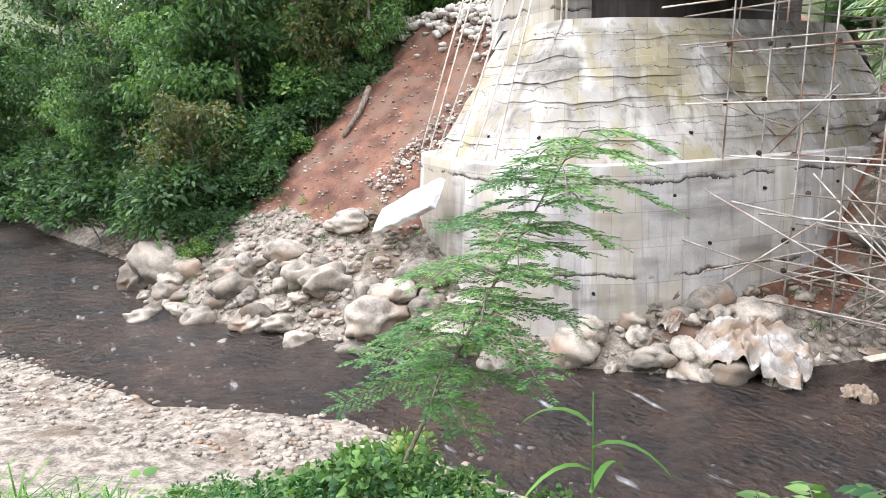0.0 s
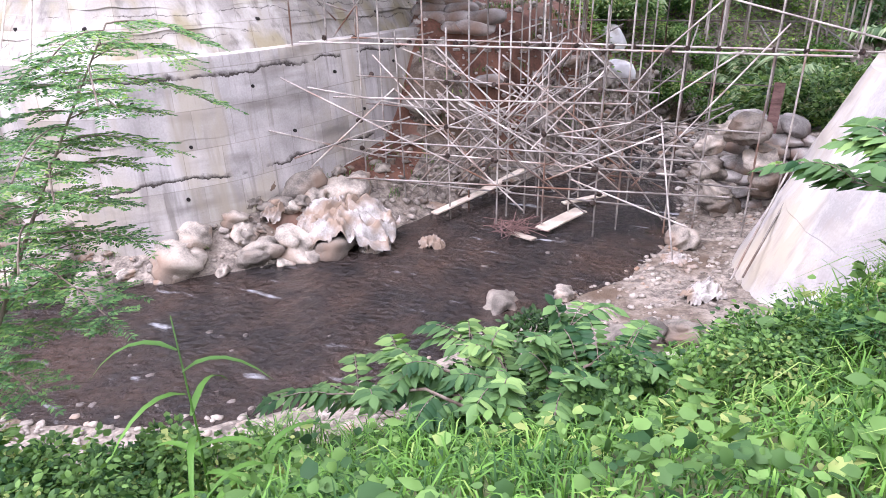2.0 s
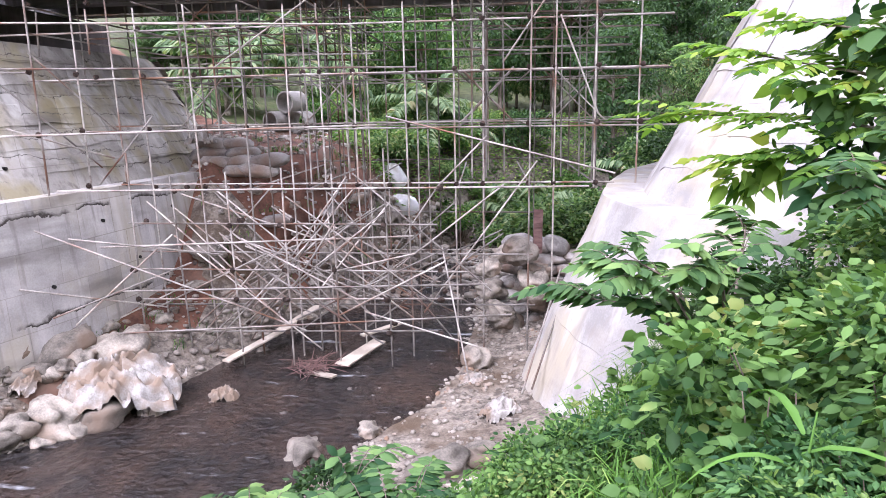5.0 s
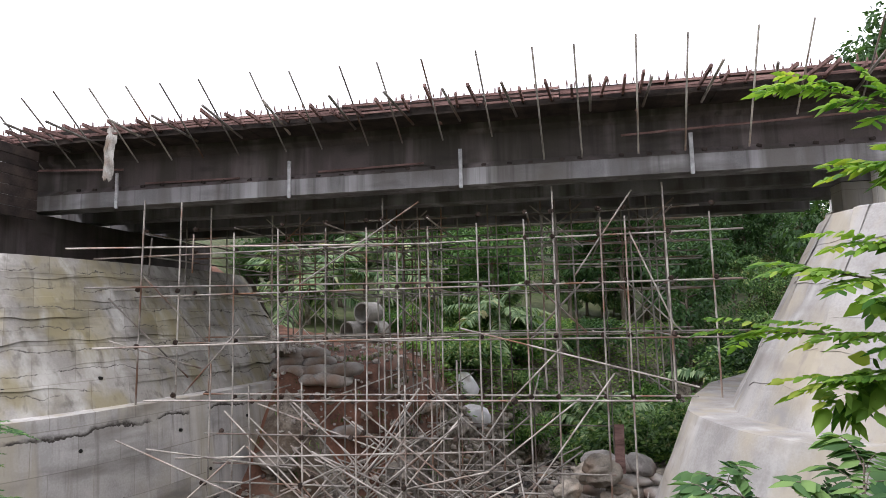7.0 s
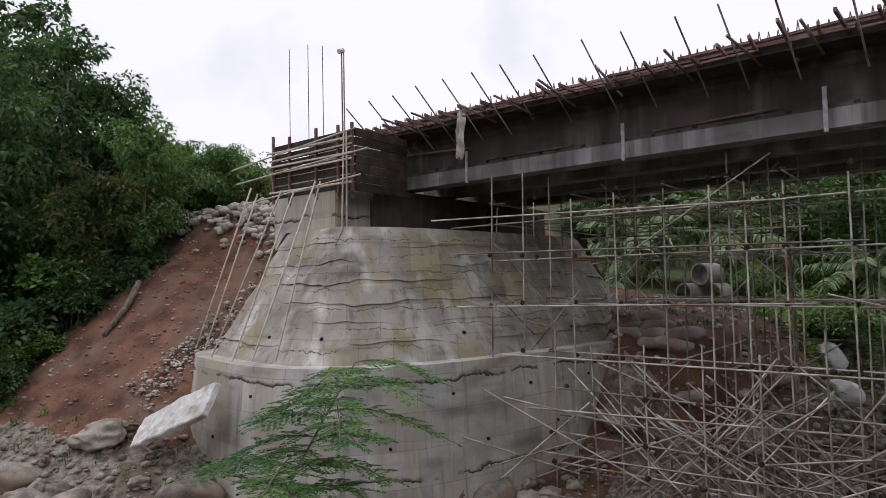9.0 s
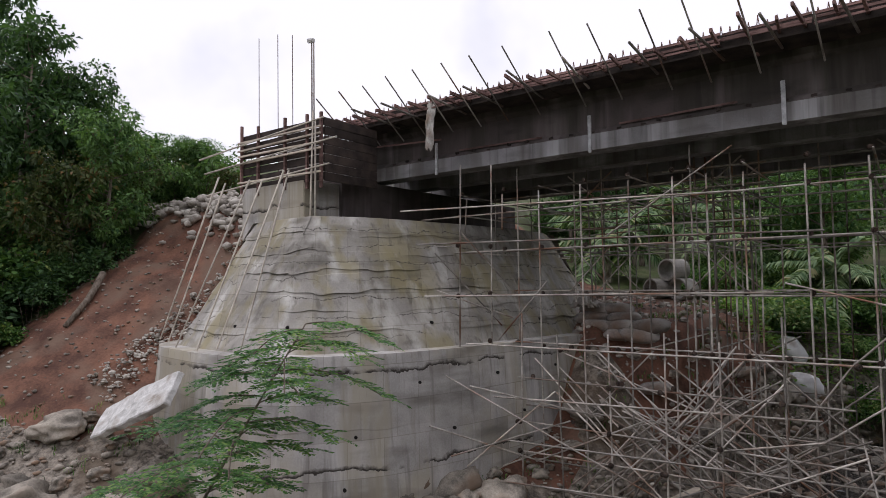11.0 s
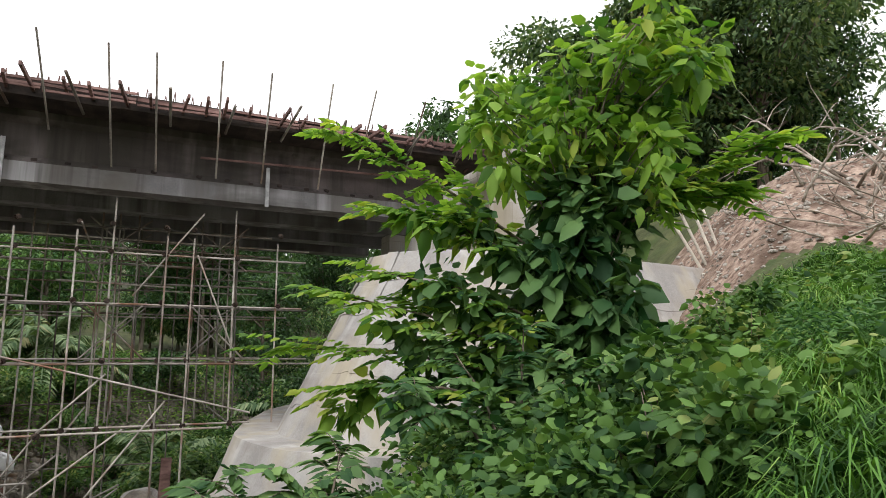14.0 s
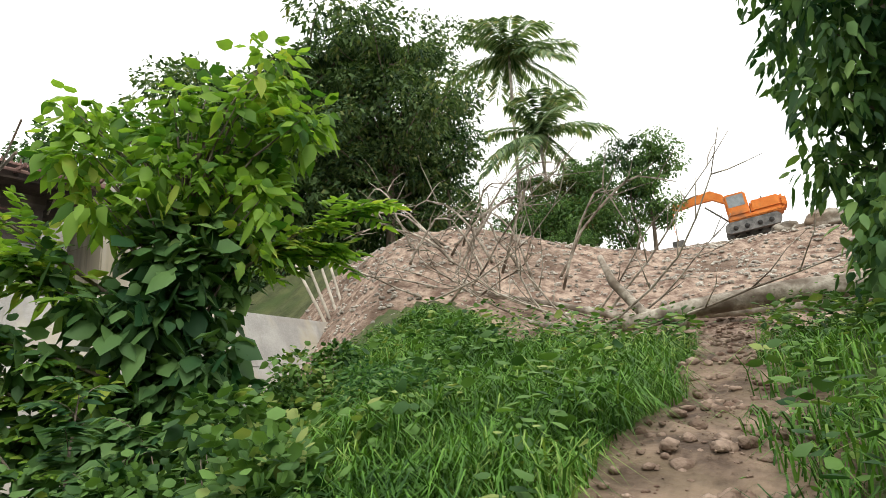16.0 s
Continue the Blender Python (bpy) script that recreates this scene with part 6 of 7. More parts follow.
def vine_shrub():
    """The tall shrub wrapped in climbers, on the bank before the east abutment."""
    r = random.Random(61)
    g = np.random.default_rng(61)
    ob = thing("tall_shrub", "tall bright green shrub wrapped in dark heart-leaved climbers", "shrub")
    ob.matrix_basis = pose(6.15, 8.0, float(height(6.15, 8.0)), 0, 0, -36.7)
    stems = [tube(limb_path((0, 0, -0.2), (0.03, 0, 1), 4.4, 8, 0.06, r), [0.08 * (1 - 0.115 * k) for k in range(9)], 7)]
    bright, dark, comp = ([], []), ([], []), ([], [])

    def clump(store, c, rad, n):
        q = g.normal(0, 1, (n, 3))
        q /= np.linalg.norm(q, axis=1, keepdims=True)
        q *= g.uniform(0.35, 1.05, (n, 1))
        store[0].extend((np.array(c) + q * np.array(rad)).tolist())
        store[1].extend((q + g.normal(0, 0.4, q.shape) + np.array([0, -0.2, -0.1])).tolist())

    for z, u, w, n in ((0.7, 0.0, 1.25, 560), (1.3, -0.2, 1.1, 560), (1.9, -0.05, 0.95, 540), (2.5, 0.05, 0.85, 520), (3.1, 0.0, 0.85, 420), (3.5, 0.0, 0.9, 260)):
        for k in range(7):
            clump(dark, (u + r.uniform(-0.65, 0.65) * w, r.uniform(-0.45, 0.45), z + r.uniform(-0.3, 0.3)), (w * 0.4, 0.4, 0.36), n // 7)
    # the crown: many separate shoots, widest above, with a taller peak on one side
    made = 0
    while made < 62:
        u, z = r.uniform(-1.5, 1.5), r.uniform(3.3, 6.0)
        wide = 0.85 + 0.42 * (z - 3.3)
        peak = 5.15 + (0.75 if 0.7 < u < 1.4 else 0.35 if -0.3 < u < 0.4 else 0.0)
        if abs(u) > min(wide, 1.42) or z > peak - r.uniform(0, 0.25):
            continue
        made += 1
        c = Vector((u, r.uniform(-0.55, 0.55), z))
        rad = r.uniform(0.2, 0.42)
        clump(bright, c, (rad * 1.3, rad * 1.1, rad), int(105 * rad))
        stems.append(tube([Vector((0.05, 0, max(1.4, z - 1.5))), Vector((u * 0.6, c.y * 0.6, z - 0.45)), c], [0.022, 0.014, 0.006], 4))
    for a, b in (((-0.6, -0.2, 1.0), (-2.4, -0.3, 1.55)), ((-0.6, -0.3, 0.6), (-3.0, -0.4, 0.9)), ((-0.5, -0.2, 1.7), (-1.7, -0.3, 2.1)), ((-0.6, -0.2, 2.4), (-1.9, -0.3, 3.2))):
        for k in range(9):
            q = Vector(a).lerp(Vector(b), (k + 1) / 9)
            clump(dark if r.random() < 0.6 else bright, (q.x + r.uniform(-0.15, 0.15), q.y + r.uniform(-0.3, 0.3), q.z + r.uniform(-0.25, 0.2)), (0.3, 0.3, 0.22), 26)
    for a, b in (((-0.6, -0.2, 2.6), (-3.0, -0.4, 4.15)), ((-0.6, -0.2, 2.4), (-2.3, -0.5, 3.1)), ((0.6, -0.2, 2.9), (2.2, -0.2, 3.8)), ((0.6, 0, 3.0), (1.7, 0, 3.2)), ((-0.5, -0.3, 1.2), (-3.2, -0.5, 2.1)), ((-0.5, -0.3, 1.0), (-3.9, -0.4, 1.4)), ((-0.6, -0.4, 0.7), (-2.8, -0.6, 0.9)), ((-0.3, -0.3, 1.6), (-2.4, -0.6, 2.3))):
        a, b = Vector(a), Vector(b)
        stems.append(tube([a, a.lerp(b, 0.5) + Vector((0, 0, 0.12)), b], [0.025, 0.017, 0.008], 5))
        for k in range(17):
            t = 0.15 + 0.85 * k / 16
            q = a.lerp(b, t) + Vector((0, 0, 0.12 * math.sin(t * 3.1)))
            d = (b - a).normalized() + Vector((r.uniform(-0.7, 0.7), r.uniform(-0.8, 0.8), r.uniform(-0.3, 0.45)))
            P, D, _ = pinnate(q, d, r.uniform(0.45, 0.75), 7, 0.16, r)
            comp[0].extend([tuple(v) for v in P])
            comp[1].extend([tuple(v) for v in D])
    part("woody_base", mesh("woody_base", *join(stems), BARK, True), ob)
    part("climber_foliage", leaves_mesh("climber_foliage", np.array(dark[0]), np.array(dark[1]), 0.12 + 0.24 * g.uniform(0, 1, len(dark[0])) ** 1.6, LEAF["climber"], 0.85, 0.4, g, 0.6, True), ob, label="dark heart-shaped climber leaves")
    part("young_foliage", leaves_mesh("young_foliage", np.array(bright[0]), np.array(bright[1]), 0.13 + 0.2 * g.uniform(0, 1, len(bright[0])) ** 1.4, LEAF["bright"], 0.6, 0.4, g, 0.9, True), ob, label="bright yellow-green young leaves")
    part("feather_foliage", leaves_mesh("feather_foliage", np.array(comp[0]), np.array(comp[1]), g.uniform(0.15, 0.27, len(comp[0])), LEAF["bright"], 0.42, 0.3, g, 1.4, True), ob, label="green feather leaves on long side shoots")


vine_shrub()


def feather_bush(x, y, arms, seed, label, z=0.0, leaf=0.15):
    """A low shrub whose arching shoots carry drooping feather leaves."""
    r = random.Random(seed)
    g = np.random.default_rng(seed)
    ob = thing("bush", label, "bush", "bushes of the near bank")
    ob.matrix_basis = pose(x, y, float(height(x, y)) + z)
    stems, pos, dr = [], [], []
    for e in arms:
        e = Vector(e)
        mid = e * 0.5 + Vector((0, 0, 0.28))
        path = [Vector((0, 0, -0.1)), mid * 0.6, mid, e * 0.8 + Vector((0, 0, 0.1)), e]
        stems.append(tube(path, [0.02, 0.017, 0.013, 0.009, 0.005], 5))
        for k in range(9):
            t = 0.25 + 0.75 * k / 8
            i = min(int(t * 4), 3)
            q = path[i].lerp(path[i + 1], t * 4 - i)
            d = e.normalized() * 0.8 + Vector((r.uniform(-0.9, 0.9), r.uniform(-0.9, 0.9), r.uniform(-0.1, 0.5)))
            P, D, ax = pinnate(q, d, r.uniform(0.35, 0.6), 8, leaf, r, 0.45)
            stems.append(tube(ax[::2], [0.004] * len(ax[::2]), 4, False))
            pos += [tuple(v) for v in P]
            dr += [tuple(v - Vector((0, 0, 0.3))) for v in D]
    part("woody_base", mesh("woody_base", *join(stems), BARK, True), ob)
    part("foliage", leaves_mesh("foliage", np.array(pos), np.array(dr), leaf * g.uniform(0.8, 1.25, len(pos)), LEAF["climber"], 0.5, 0.3, g, 1.4, True), ob)


feather_bush(-0.45, 5.75, ((-1.7, -0.5, 0.35), (-1.2, 0.0, 0.45), (-0.8, 0.5, 0.5), (0.1, 0.6, 0.75), (0.6, 0.5, 0.7), (-0.3, -0.2, 0.6), (-1.5, -0.2, 0.2), (0.4, 0.0, 0.6)), 5, "low dark shrub with drooping feather leaves above the shingle")
feather_bush(2.7, 7.1, ((-1.2, 0.6, 0.55), (-0.7, 0.9, 0.9), (-0.9, 0.2, 0.9), (0.3, 0.6, 1.2), (-0.3, -0.4, 1.1)), 6, "arching shrub with large drooping feather leaves before the wall", 0.2, 0.19)
feather_bush(4.3, 6.6, ((-0.9, 0.2, 1.0), (0.3, -0.6, 1.2), (0.8, 0.4, 1.1), (-0.3, 0.7, 1.4), (0.2, 0.2, 1.6)), 7, "arching shrub with feather leaves among climbers", 0.3, 0.17)


def mimosa():
    """A slender plant with fine twice-feathered leaves."""
    r = random.Random(71)
    ob = thing("feathery_sapling", "slender sapling with fine feathery green leaves", "sapling")
    bx, by = -3.62, 3.05
    ob.matrix_basis = pose(bx, by, float(height(bx, by)))
    top = 5.85 - float(height(bx, by))
    stem = [Vector((0.2 * t * t - 0.06 * math.sin(3.1 * t), 2.05 * t, top * t)) for t in np.linspace(0, 1, 10)]
    pieces = [tube(stem, [0.022 * (1 - 0.08 * k) for k in range(10)], 6)]
    pos, dr = [], []
    for k in range(46):
        t = 0.36 + 0.64 * k / 45
        i = min(int(t * 9), 8)
        base = stem[i].lerp(stem[i + 1], t * 9 - i)
        a = k * 2.4 + r.uniform(-0.3, 0.3)
        d = Vector((math.cos(a), math.sin(a), r.uniform(0.1, 0.6)))
        L = r.uniform(0.55, 1.0) * (1.15 - 0.35 * t)
        P, D, axis = pinnate(base, d, L, 10, 0.1, r, 0.42)
        part("leaf_stalk", mesh("leaf_stalk", *tube(axis, [0.006] * len(axis), 4, False), BARK, True), ob)
        for q, e in zip(P, D):
            p2, d2, ax2 = pinnate(q, e, 0.2 * r.uniform(0.8, 1.2), 11, 0.02, r, 0.2)
            pos += [tuple(v) for v in p2]
            dr += [tuple(v) for v in d2]
    g = np.random.default_rng(71)
    part("stem", mesh("stem", *join(pieces), BARK, True), ob)
    part("foliage", leaves_mesh("foliage", np.array(pos), np.array(dr), g.uniform(0.032, 0.052, len(pos)), LEAF["feather"], 0.42, 0.1, g, 1.5), ob)


mimosa()


def strap_plant(x, y, h, n, seed, label, leaf=0.6, name="maize_plant"):
    """An upright stalk with long arching strap leaves."""
    r = random.Random(seed)
    ob = thing(name, label, "plant", "grassy stalks of the bank")
    ob.matrix_basis = pose(x, y, float(height(x, y)) - 0.03, 0, 0, r.uniform(0, 360))
    part("stalk", mesh("stalk", *tube([(0, 0, 0), (0.02, 0, h * 0.5), (0.03, 0.03, h)], [0.01, 0.008, 0.004], 6), LEAF["grass"], True), ob)
    for k in range(n):
        a, z = k * 2.6 + r.uniform(-0.4, 0.4), h * (0.12 + 0.85 * k / n)
        L = leaf * r.uniform(0.75, 1.15)
        v, f = [], []
        for j in range(7):
            t = j / 6
            c = Vector((math.cos(a) * L * t, math.sin(a) * L * t, z + L * (0.75 * t - 1.0 * t * t)))
            w = 0.027 * (1 - t) ** 0.6 * min(1, 0.4 + 4 * t)
            s = Vector((-math.sin(a), math.cos(a), 0)) * w
            v += [c - s + Vector((0, 0, w * 0.5)), c, c + s + Vector((0, 0, w * 0.5))]
        for j in range(6):
            f += [(3 * j, 3 * j + 1, 3 * j + 4, 3 * j + 3), (3 * j + 1, 3 * j + 2, 3 * j + 5, 3 * j + 4)]
        part("leaf", mesh("leaf", v, f, LEAF["grass"], True), ob)


strap_plant(-2.1, 3.95, 1.6, 9, 3, "young maize stalk with arching strap leaves", 0.5)
strap_plant(-1.75, 4.1, 0.75, 9, 4, "bright tuft of broad grass leaves", 0.5, "grass_tuft")
strap_plant(2.9, 3.9, 0.9, 8, 5, "arching broad-bladed grass clump", 0.7, "grass_tuft")
strap_plant(2.1, 4.6, 0.8, 7, 6, "arching broad-bladed grass clump", 0.6, "grass_tuft")


def overhang():
    """The leafy tree at the path's side whose sprays hang into view."""
    r = random.Random(81)
    g = np.random.default_rng(81)
    ob = thing("overhanging_tree", "dark leafy tree overhanging the dirt path", "tree")
    ob.matrix_basis = pose(9.0, 0.55, float(height(9.0, 0.55)))
    pieces = [tube(limb_path((0, 0, -0.2), (-0.1, 0.05, 1), 4.6, 8, 0.05, r), [0.13 * (1 - 0.08 * k) for k in range(9)], 7)]
    pos, dr = [], []
    for k in range(105):
        z = r.uniform(0.3, 4.7)
        a = r.uniform(0, 6.28)
        reach = r.uniform(0.3, 1.05) * (1.0 if z > 1.5 else 0.8) * (1.35 if z > 3.0 else 1)
        c = np.array([reach * math.cos(a) - 0.25, reach * math.sin(a), z])
        pieces.append(tube([(0, 0, max(0.3, z - 0.6)), tuple(c * [0.6, 0.6, 1] - [0, 0, 0.1]), tuple(c)], [0.025, 0.015, 0.006], 5, False))
        q = g.normal(0, 1, (110, 3))
        q /= np.linalg.norm(q, axis=1, keepdims=True)
        pos.append(c + q * g.uniform(0.1, 0.46, (110, 1)))
        dr.append(q * 0.6 + g.normal(0, 0.4, q.shape) + [0, 0, -0.7])
    pos, dr = np.concatenate(pos), np.concatenate(dr)
    part("trunk", mesh("trunk", *join(pieces), BARK, True), ob)
    part("crown", leaves_mesh("crown", pos, dr, 0.07 + 0.13 * g.uniform(0, 1, len(pos)), LEAF["climber"], 0.55, 0.3, g, 0.6, True), ob)


overhang()


def palm(x, y, h, s, seed, z=None, fronds=20, label="coconut palm with feathery drooping fronds", group="coconut palms"):
    r = random.Random(seed)
    g = np.random.default_rng(seed)
    ob = thing("palm", label, "palm tree", group)
    ob.matrix_basis = pose(x, y, float(height(x, y)) if z is None else z)
    bend = r.uniform(-0.6, 0.6)
    path = [Vector((bend * (t ** 2), 0.3 * t, -0.3 + (h + 0.3) * t)) for t in np.linspace(0, 1, 9)]
    part("trunk", mesh("trunk", *tube(path, [0.17 - 0.008 * k for k in range(9)], 8), PALE_BARK, True), ob)
    pos, dr, ribs = [], [], []
    for k in range(fronds):
        a, el = k * 2.4, r.uniform(-0.3, 1.3)
        L = s * r.uniform(0.9, 1.15)
        d = Vector((math.cos(a) * math.cos(el), math.sin(a) * math.cos(el), math.sin(el)))
        P, D, axis = pinnate(path[-1], d, L, 34, 0.3, r, 0.44)
        ribs.append(tube(axis[::3] + [axis[-1]], [0.03] * (len(axis[::3]) + 1), 4, False))
        pos += [tuple(v) for v in P]
        dr += [tuple(v - Vector((0, 0, 0.35))) for v in D]
    part("frond_crown", leaves_mesh("frond_crown", np.array(pos), np.array(dr), s * g.uniform(0.17, 0.26, len(pos)), LEAF["palm"], 0.17, 0.35, g, 1.0), ob)
    part("frond_spine", mesh("frond_spine", *join(ribs), LEAF["palm"]), ob)


palm(42.0, 18.3, 8.6, 5.0, 1, z=15.5, fronds=21)
palm(44.0, 21.6, 17.0, 5.4, 2, z=16.0, fronds=21)
palm(-12.5, 33.5, 2.2, 4.2, 3, label="low palm with arching pale fronds behind the bridge")
palm(-9.2, 36, 3.4, 4.0, 4, label="low palm with arching pale fronds behind the bridge")
palm(2.0, 33.0, 1.2, 3.4, 5, label="low palm with arching pale fronds behind the bridge")
palm(8.6, 34.0, 2.2, 4.0, 6, label="low palm with arching pale fronds behind the bridge")
palm(-2.4, 35.5, 1.6, 3.2, 7, label="low palm with arching pale fronds behind the bridge")
# ---------------------------------------------------------------- fallen tree, poles and excavator on the east hill
def fallen_tree():
    r = random.Random(91)
    ob = thing("fallen_tree", "fallen pale-barked tree trunk with bare branches across the path", "fallen tree")
    gz = lambda x, y, up: (x, y, float(height(x, y)) + up)  # noqa: E731
    trunk = [gz(13.2, -1.6, 0.66), gz(12.6, 0.6, 0.62), gz(12.2, 2.2, 0.6), gz(11.9, 3.6, 0.45), gz(12.0, 5.2, 0.16), gz(12.2, 6.4, 0.12)]
    part("trunk", mesh("trunk", *tube(trunk, [0.21, 0.2, 0.17, 0.14, 0.1, 0.05], 9), PALE_BARK, True), ob)
    part("trunk", mesh("trunk", *tube([gz(13.6, -2, 0.3), gz(13.4, 1.5, 0.3), gz(13.5, 5.0, 0.25), gz(13.6, 8.0, 0.2)], [0.13, 0.12, 0.09, 0.05], 8), PALE_BARK, True), ob)
    fork = [gz(11.9, 3.6, 0.25), gz(12.0, 4.3, 0.45), gz(12.2, 4.8, 1.0), gz(12.4, 5.05, 1.45)]
    part("limb", mesh("limb", *tube(fork, [0.1, 0.09, 0.075, 0.05], 8), PALE_BARK, True), ob)
    for k in range(20):
        x, y = r.uniform(11.6, 14.4), r.uniform(4.4, 9.6)
        a = Vector(gz(x, y, 0.1))
        d = Vector((r.uniform(-0.3, 0.3), r.choice((-1, 1, 1)) * r.uniform(0.4, 1), r.uniform(0.1, 0.5)))
        path = limb_path(a, d, r.uniform(2.2, 4.6), 6, 0.24, r)
        pieces = [tube(path, [0.027 * (1 - 0.13 * j) for j in range(7)], 5)]
        for j in (2, 3, 4, 5):
            pieces.append(tube(limb_path(path[j], d + Vector((r.uniform(-1, 1), r.uniform(-1, 1), r.uniform(-0.3, 1))), r.uniform(0.5, 1.3), 3, 0.25, r), [0.014, 0.011, 0.008, 0.004], 4))
        part("branch", mesh("branch", *join(pieces), PALE_BARK, True), ob)
    for k in range(16):
        y = r.uniform(6.8, 11.6)
        a = Vector(gz(r.uniform(14.2, 16.2), y, 0.0))
        way = Vector((r.uniform(-0.3, 0.3), r.choice((-1, 1)) * r.uniform(0.5, 1.0), 0))
        reach, rise = r.uniform(1.8, 4.2), r.uniform(1.0, 2.4)
        path = [a + way * reach * t + Vector((0, 0, rise * math.sin(2.2 * t))) + Vector((r.uniform(-0.06, 0.06), r.uniform(-0.06, 0.06), r.uniform(-0.06, 0.06))) for t in np.linspace(0, 1, 9)]
        pieces = [tube(path, [0.04 * (1 - 0.09 * j) for j in range(9)], 6)]
        for j in (3, 4, 5, 6, 7):
            pieces.append(tube(limb_path(path[j], way + Vector((r.uniform(-1, 1), r.uniform(-1, 1), r.uniform(-0.4, 1))), r.uniform(0.6, 1.6), 4, 0.25, r), [0.018, 0.015, 0.011, 0.008, 0.004], 4))
        part("branch", mesh("branch", *join(pieces), PALE_BARK, True), ob)
    return ob


fallen_tree()

old_log = thing("log", "weathered log lying on the red slope", "log", data=mesh("log", *tube([(-22.9, 12.5, float(height(-22.9, 12.5)) + 0.35), (-22.4, 11.8, float(height(-22.4, 11.8)) + 0.2), (-22.0, 10.9, float(height(-22.0, 10.9)) + 0.08)], [0.12, 0.11, 0.09], 8), BARK, True))
cane_data = pole_mesh("bamboo_pole", 0.045, BAMBOO, 8, 0.8)
for a, b in (((14.6, 13.4, 7.6), (13.6, 14.2, 10.2)), ((14.7, 13.3, 7.5), (14.0, 14.1, 10.3)), ((14.9, 13.2, 7.4), (14.4, 14.0, 10.4)), ((15.1, 13.1, 7.3), (14.8, 13.9, 10.2))):
    ob = thing("bamboo_pole", "pale bamboo pole leaning on the abutment's end", "pole", "leaning bamboo poles", data=cane_data)
    ob.matrix_basis = between(a, b)


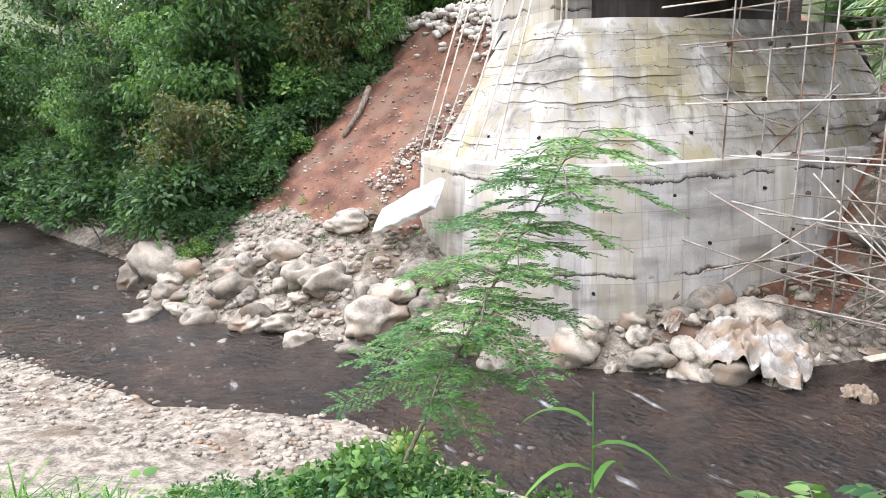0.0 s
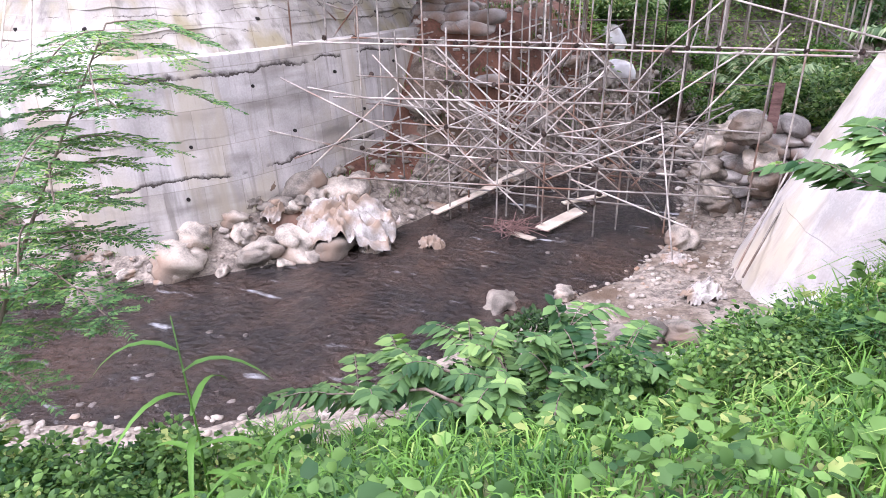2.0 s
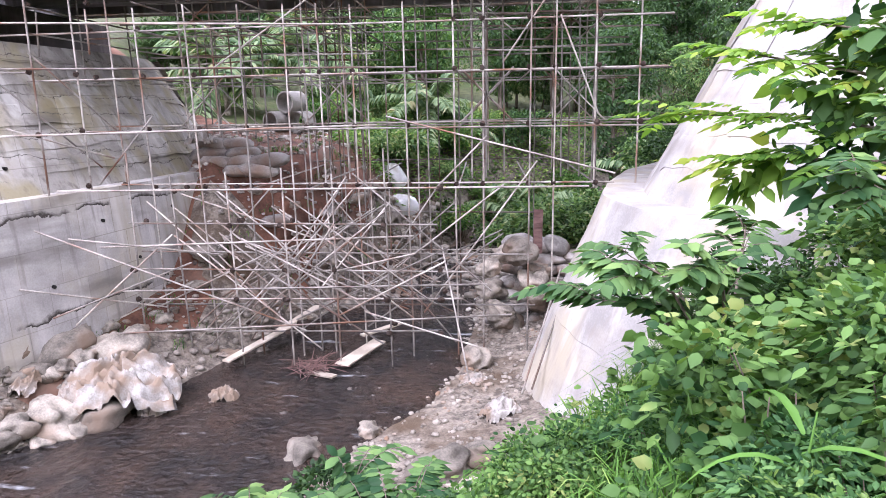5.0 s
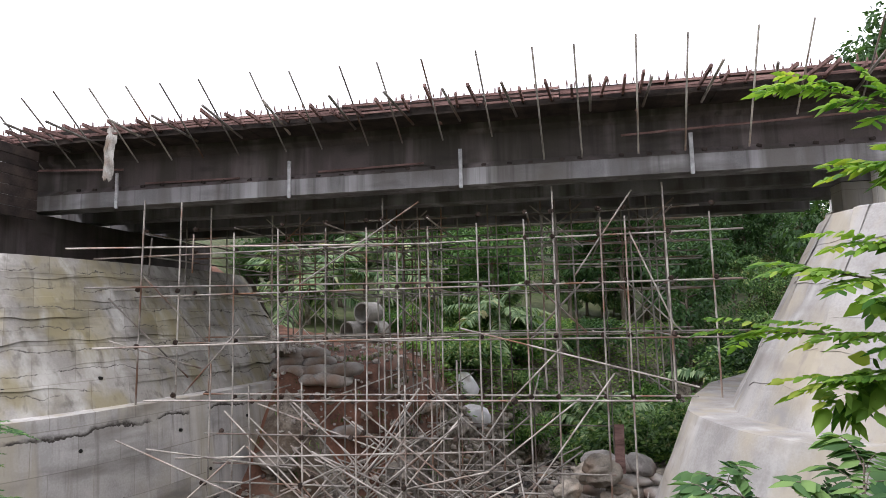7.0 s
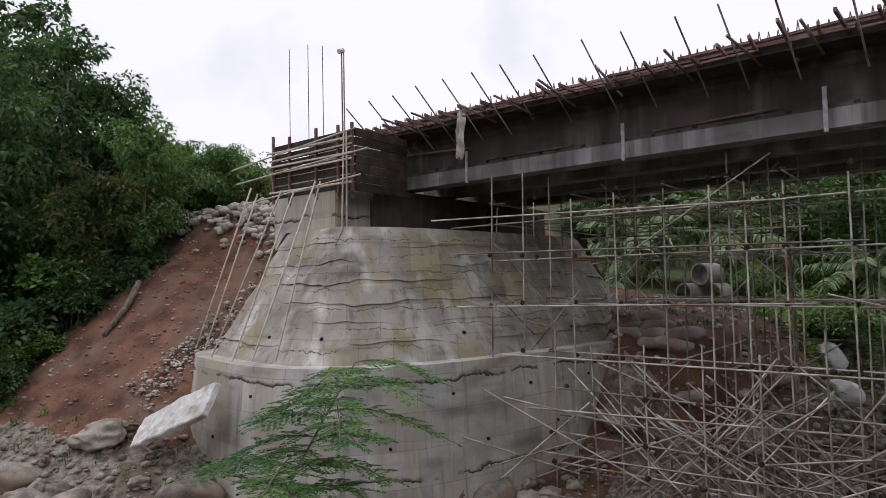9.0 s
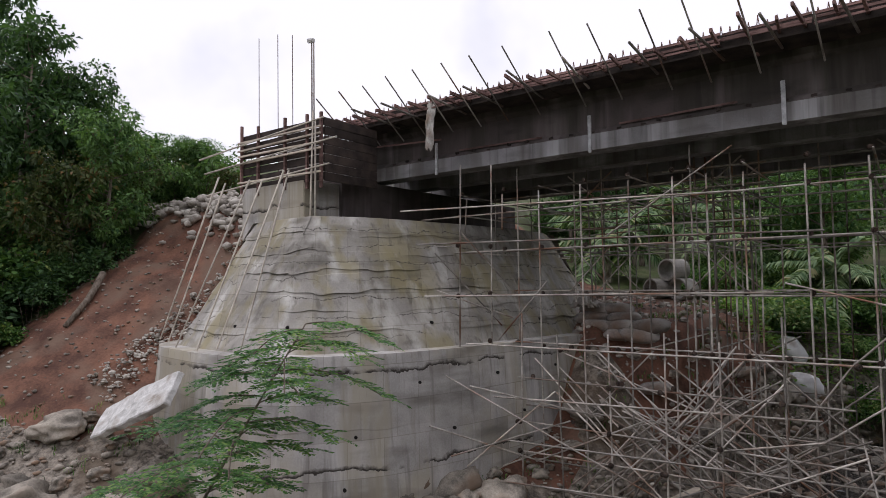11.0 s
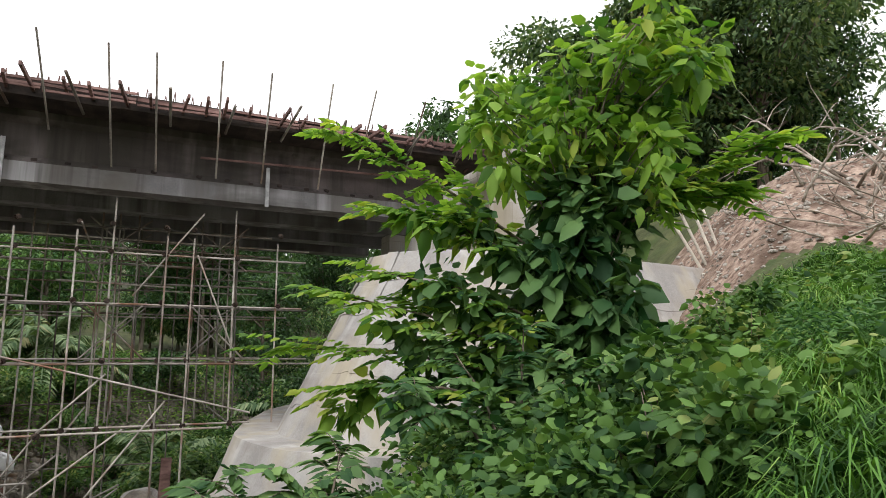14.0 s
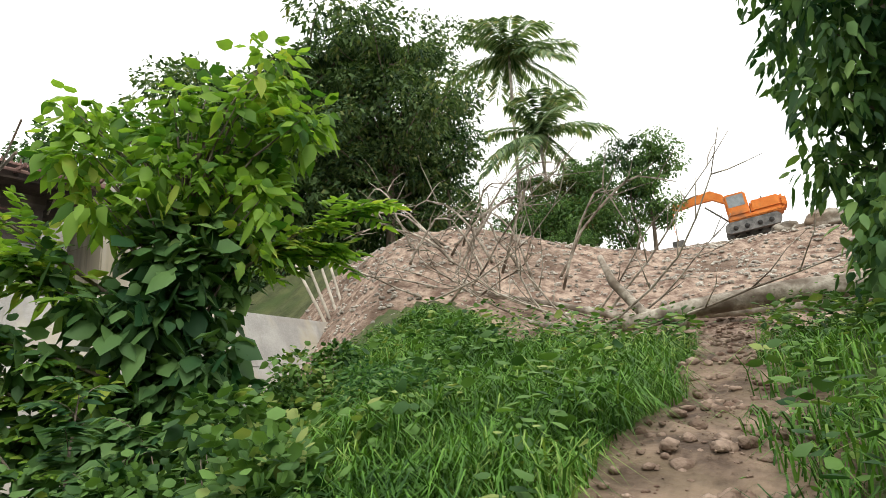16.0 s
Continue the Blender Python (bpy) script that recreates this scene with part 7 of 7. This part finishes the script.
def excavator():
    ob = thing("excavator", "orange tracked excavator standing on the hill", "excavator")
    x, y = 43.7, 5.6
    ob.matrix_basis = pose(x, y + 0.35, float(height(x, y)) + 0.3, 0, 7, 98) @ Matrix.Diagonal((0.9, 0.9, 0.9, 1))

    def p(name, sx, sy, sz, m, at, rot=(0, 0, 0), bevel=0.08, label=""):
        return part(name, box_mesh(name, sx, sy, sz, m, bevel), ob, pose(*at, *rot), label)
    for s in (-1, 1):
        v, f, n = [], [], 20
        for k in range(n):
            a = 2 * math.pi * k / n
            cx = 1.35 if math.cos(a) > 0 else -1.35
            v += [(cx + 0.4 * math.cos(a), -0.28, 0.42 + 0.4 * math.sin(a)), (cx + 0.4 * math.cos(a), 0.28, 0.42 + 0.4 * math.sin(a))]
        f = [(2 * k, 2 * ((k + 1) % n), 2 * ((k + 1) % n) + 1, 2 * k + 1) for k in range(n)] + [tuple(range(0, 2 * n, 2))[::-1], tuple(range(1, 2 * n, 2))]
        t = part("track", mesh("track", v, f, STEEL), ob, pose(0, s * 1.05, 0), "dusty steel crawler track")
        for c in (-1.1, -0.4, 0.4, 1.1):
            part("roller", pole_mesh("roller", 0.16, RUBBER, 12), t, pose(c, -0.32, 0.35, -90, 0, 0) @ Matrix.Diagonal((1, 1, 0.64, 1)))
    p("chassis", 2.2, 1.4, 0.35, STEEL, (0, 0, 0.75))
    p("turntable", 3.4, 2.3, 0.3, ORANGE, (-0.3, 0, 1.05))
    p("engine_cover", 1.9, 2.3, 0.85, ORANGE, (-1.05, 0, 1.6), bevel=0.14)
    p("counterweight", 0.5, 2.3, 0.95, ORANGE, (-2.05, 0, 1.5), bevel=0.2)
    cab = p("cab", 1.4, 0.95, 1.6, ORANGE, (0.65, 0.65, 2.0), bevel=0.1)
    for dx, dy, rz in ((0.705, 0, 90), (0, 0.48, 0), (0, -0.48, 0)):
        part("window", box_mesh("window", 0.72 if rz else 1.05, 0.02, 0.8, GLASS, 0.01), cab, pose(dx, dy, 0.25, 0, 0, rz), "cab window")
    part("exhaust", pole_mesh("exhaust", 0.05, STEEL, 8), ob, between((-1.0, -0.5, 2.0), (-1.0, -0.5, 2.5)))

    def beam(name, path, widths, m=ORANGE):
        v, f = [], []
        for (a, h) in zip(path, widths):
            v += [(a[0], -0.25 - 0.16, a[1] - h), (a[0], -0.25 + 0.16, a[1] - h), (a[0], -0.25 + 0.16, a[1] + h), (a[0], -0.25 - 0.16, a[1] + h)]
        for k in range(len(path) - 1):
            f += [(4 * k + j, 4 * k + (j + 1) % 4, 4 * k + 4 + (j + 1) % 4, 4 * k + 4 + j) for j in range(4)]
        f += [(3, 2, 1, 0), tuple(4 * (len(path) - 1) + j for j in range(4))]
        return part(name, mesh(name, v, f, m), ob)
    beam("boom", [(0.8, 1.4), (1.3, 2.9), (2.0, 3.4), (3.1, 3.35), (4.6, 3.1)], (0.26, 0.34, 0.34, 0.28, 0.18))
    beam("stick", [(4.35, 3.5), (4.7, 3.05), (4.95, 1.9), (4.85, 0.7)], (0.22, 0.26, 0.22, 0.16))
    part("ram", pole_mesh("ram", 0.06, STEEL, 8), ob, between((1.3, -0.25, 1.2), (2.6, -0.25, 2.7)), "hydraulic ram")
    part("ram", pole_mesh("ram", 0.055, STEEL, 8), ob, between((2.8, -0.25, 3.75), (4.35, -0.25, 3.5)), "hydraulic ram")
    bm_v = [(4.5, y, z) for y in (-0.7, 0.2) for z in (0.75, -0.1)] + [(5.3, y, z) for y in (-0.7, 0.2) for z in (0.75, 0.1)] + [(4.8, y, -0.4) for y in (-0.7, 0.2)]
    part("bucket", mesh("bucket", bm_v, [(0, 2, 3, 1), (1, 3, 9, 8), (8, 9, 7, 5), (0, 1, 8, 5, 4), (2, 6, 7, 9, 3), (4, 6, 2, 0)], STEEL), ob, label="worn steel digging bucket")


excavator()

# broken rock heap by the excavator's track
for k in range(26):
    x, y = 24 + rr.uniform(-2.0, 2.0), 1.9 + rr.uniform(-1.0, 0.9)
    rock(x, y, rr.uniform(0.35, 1.2), tone="pale broken rock heaped on the fill", group="rock heap on the fill")
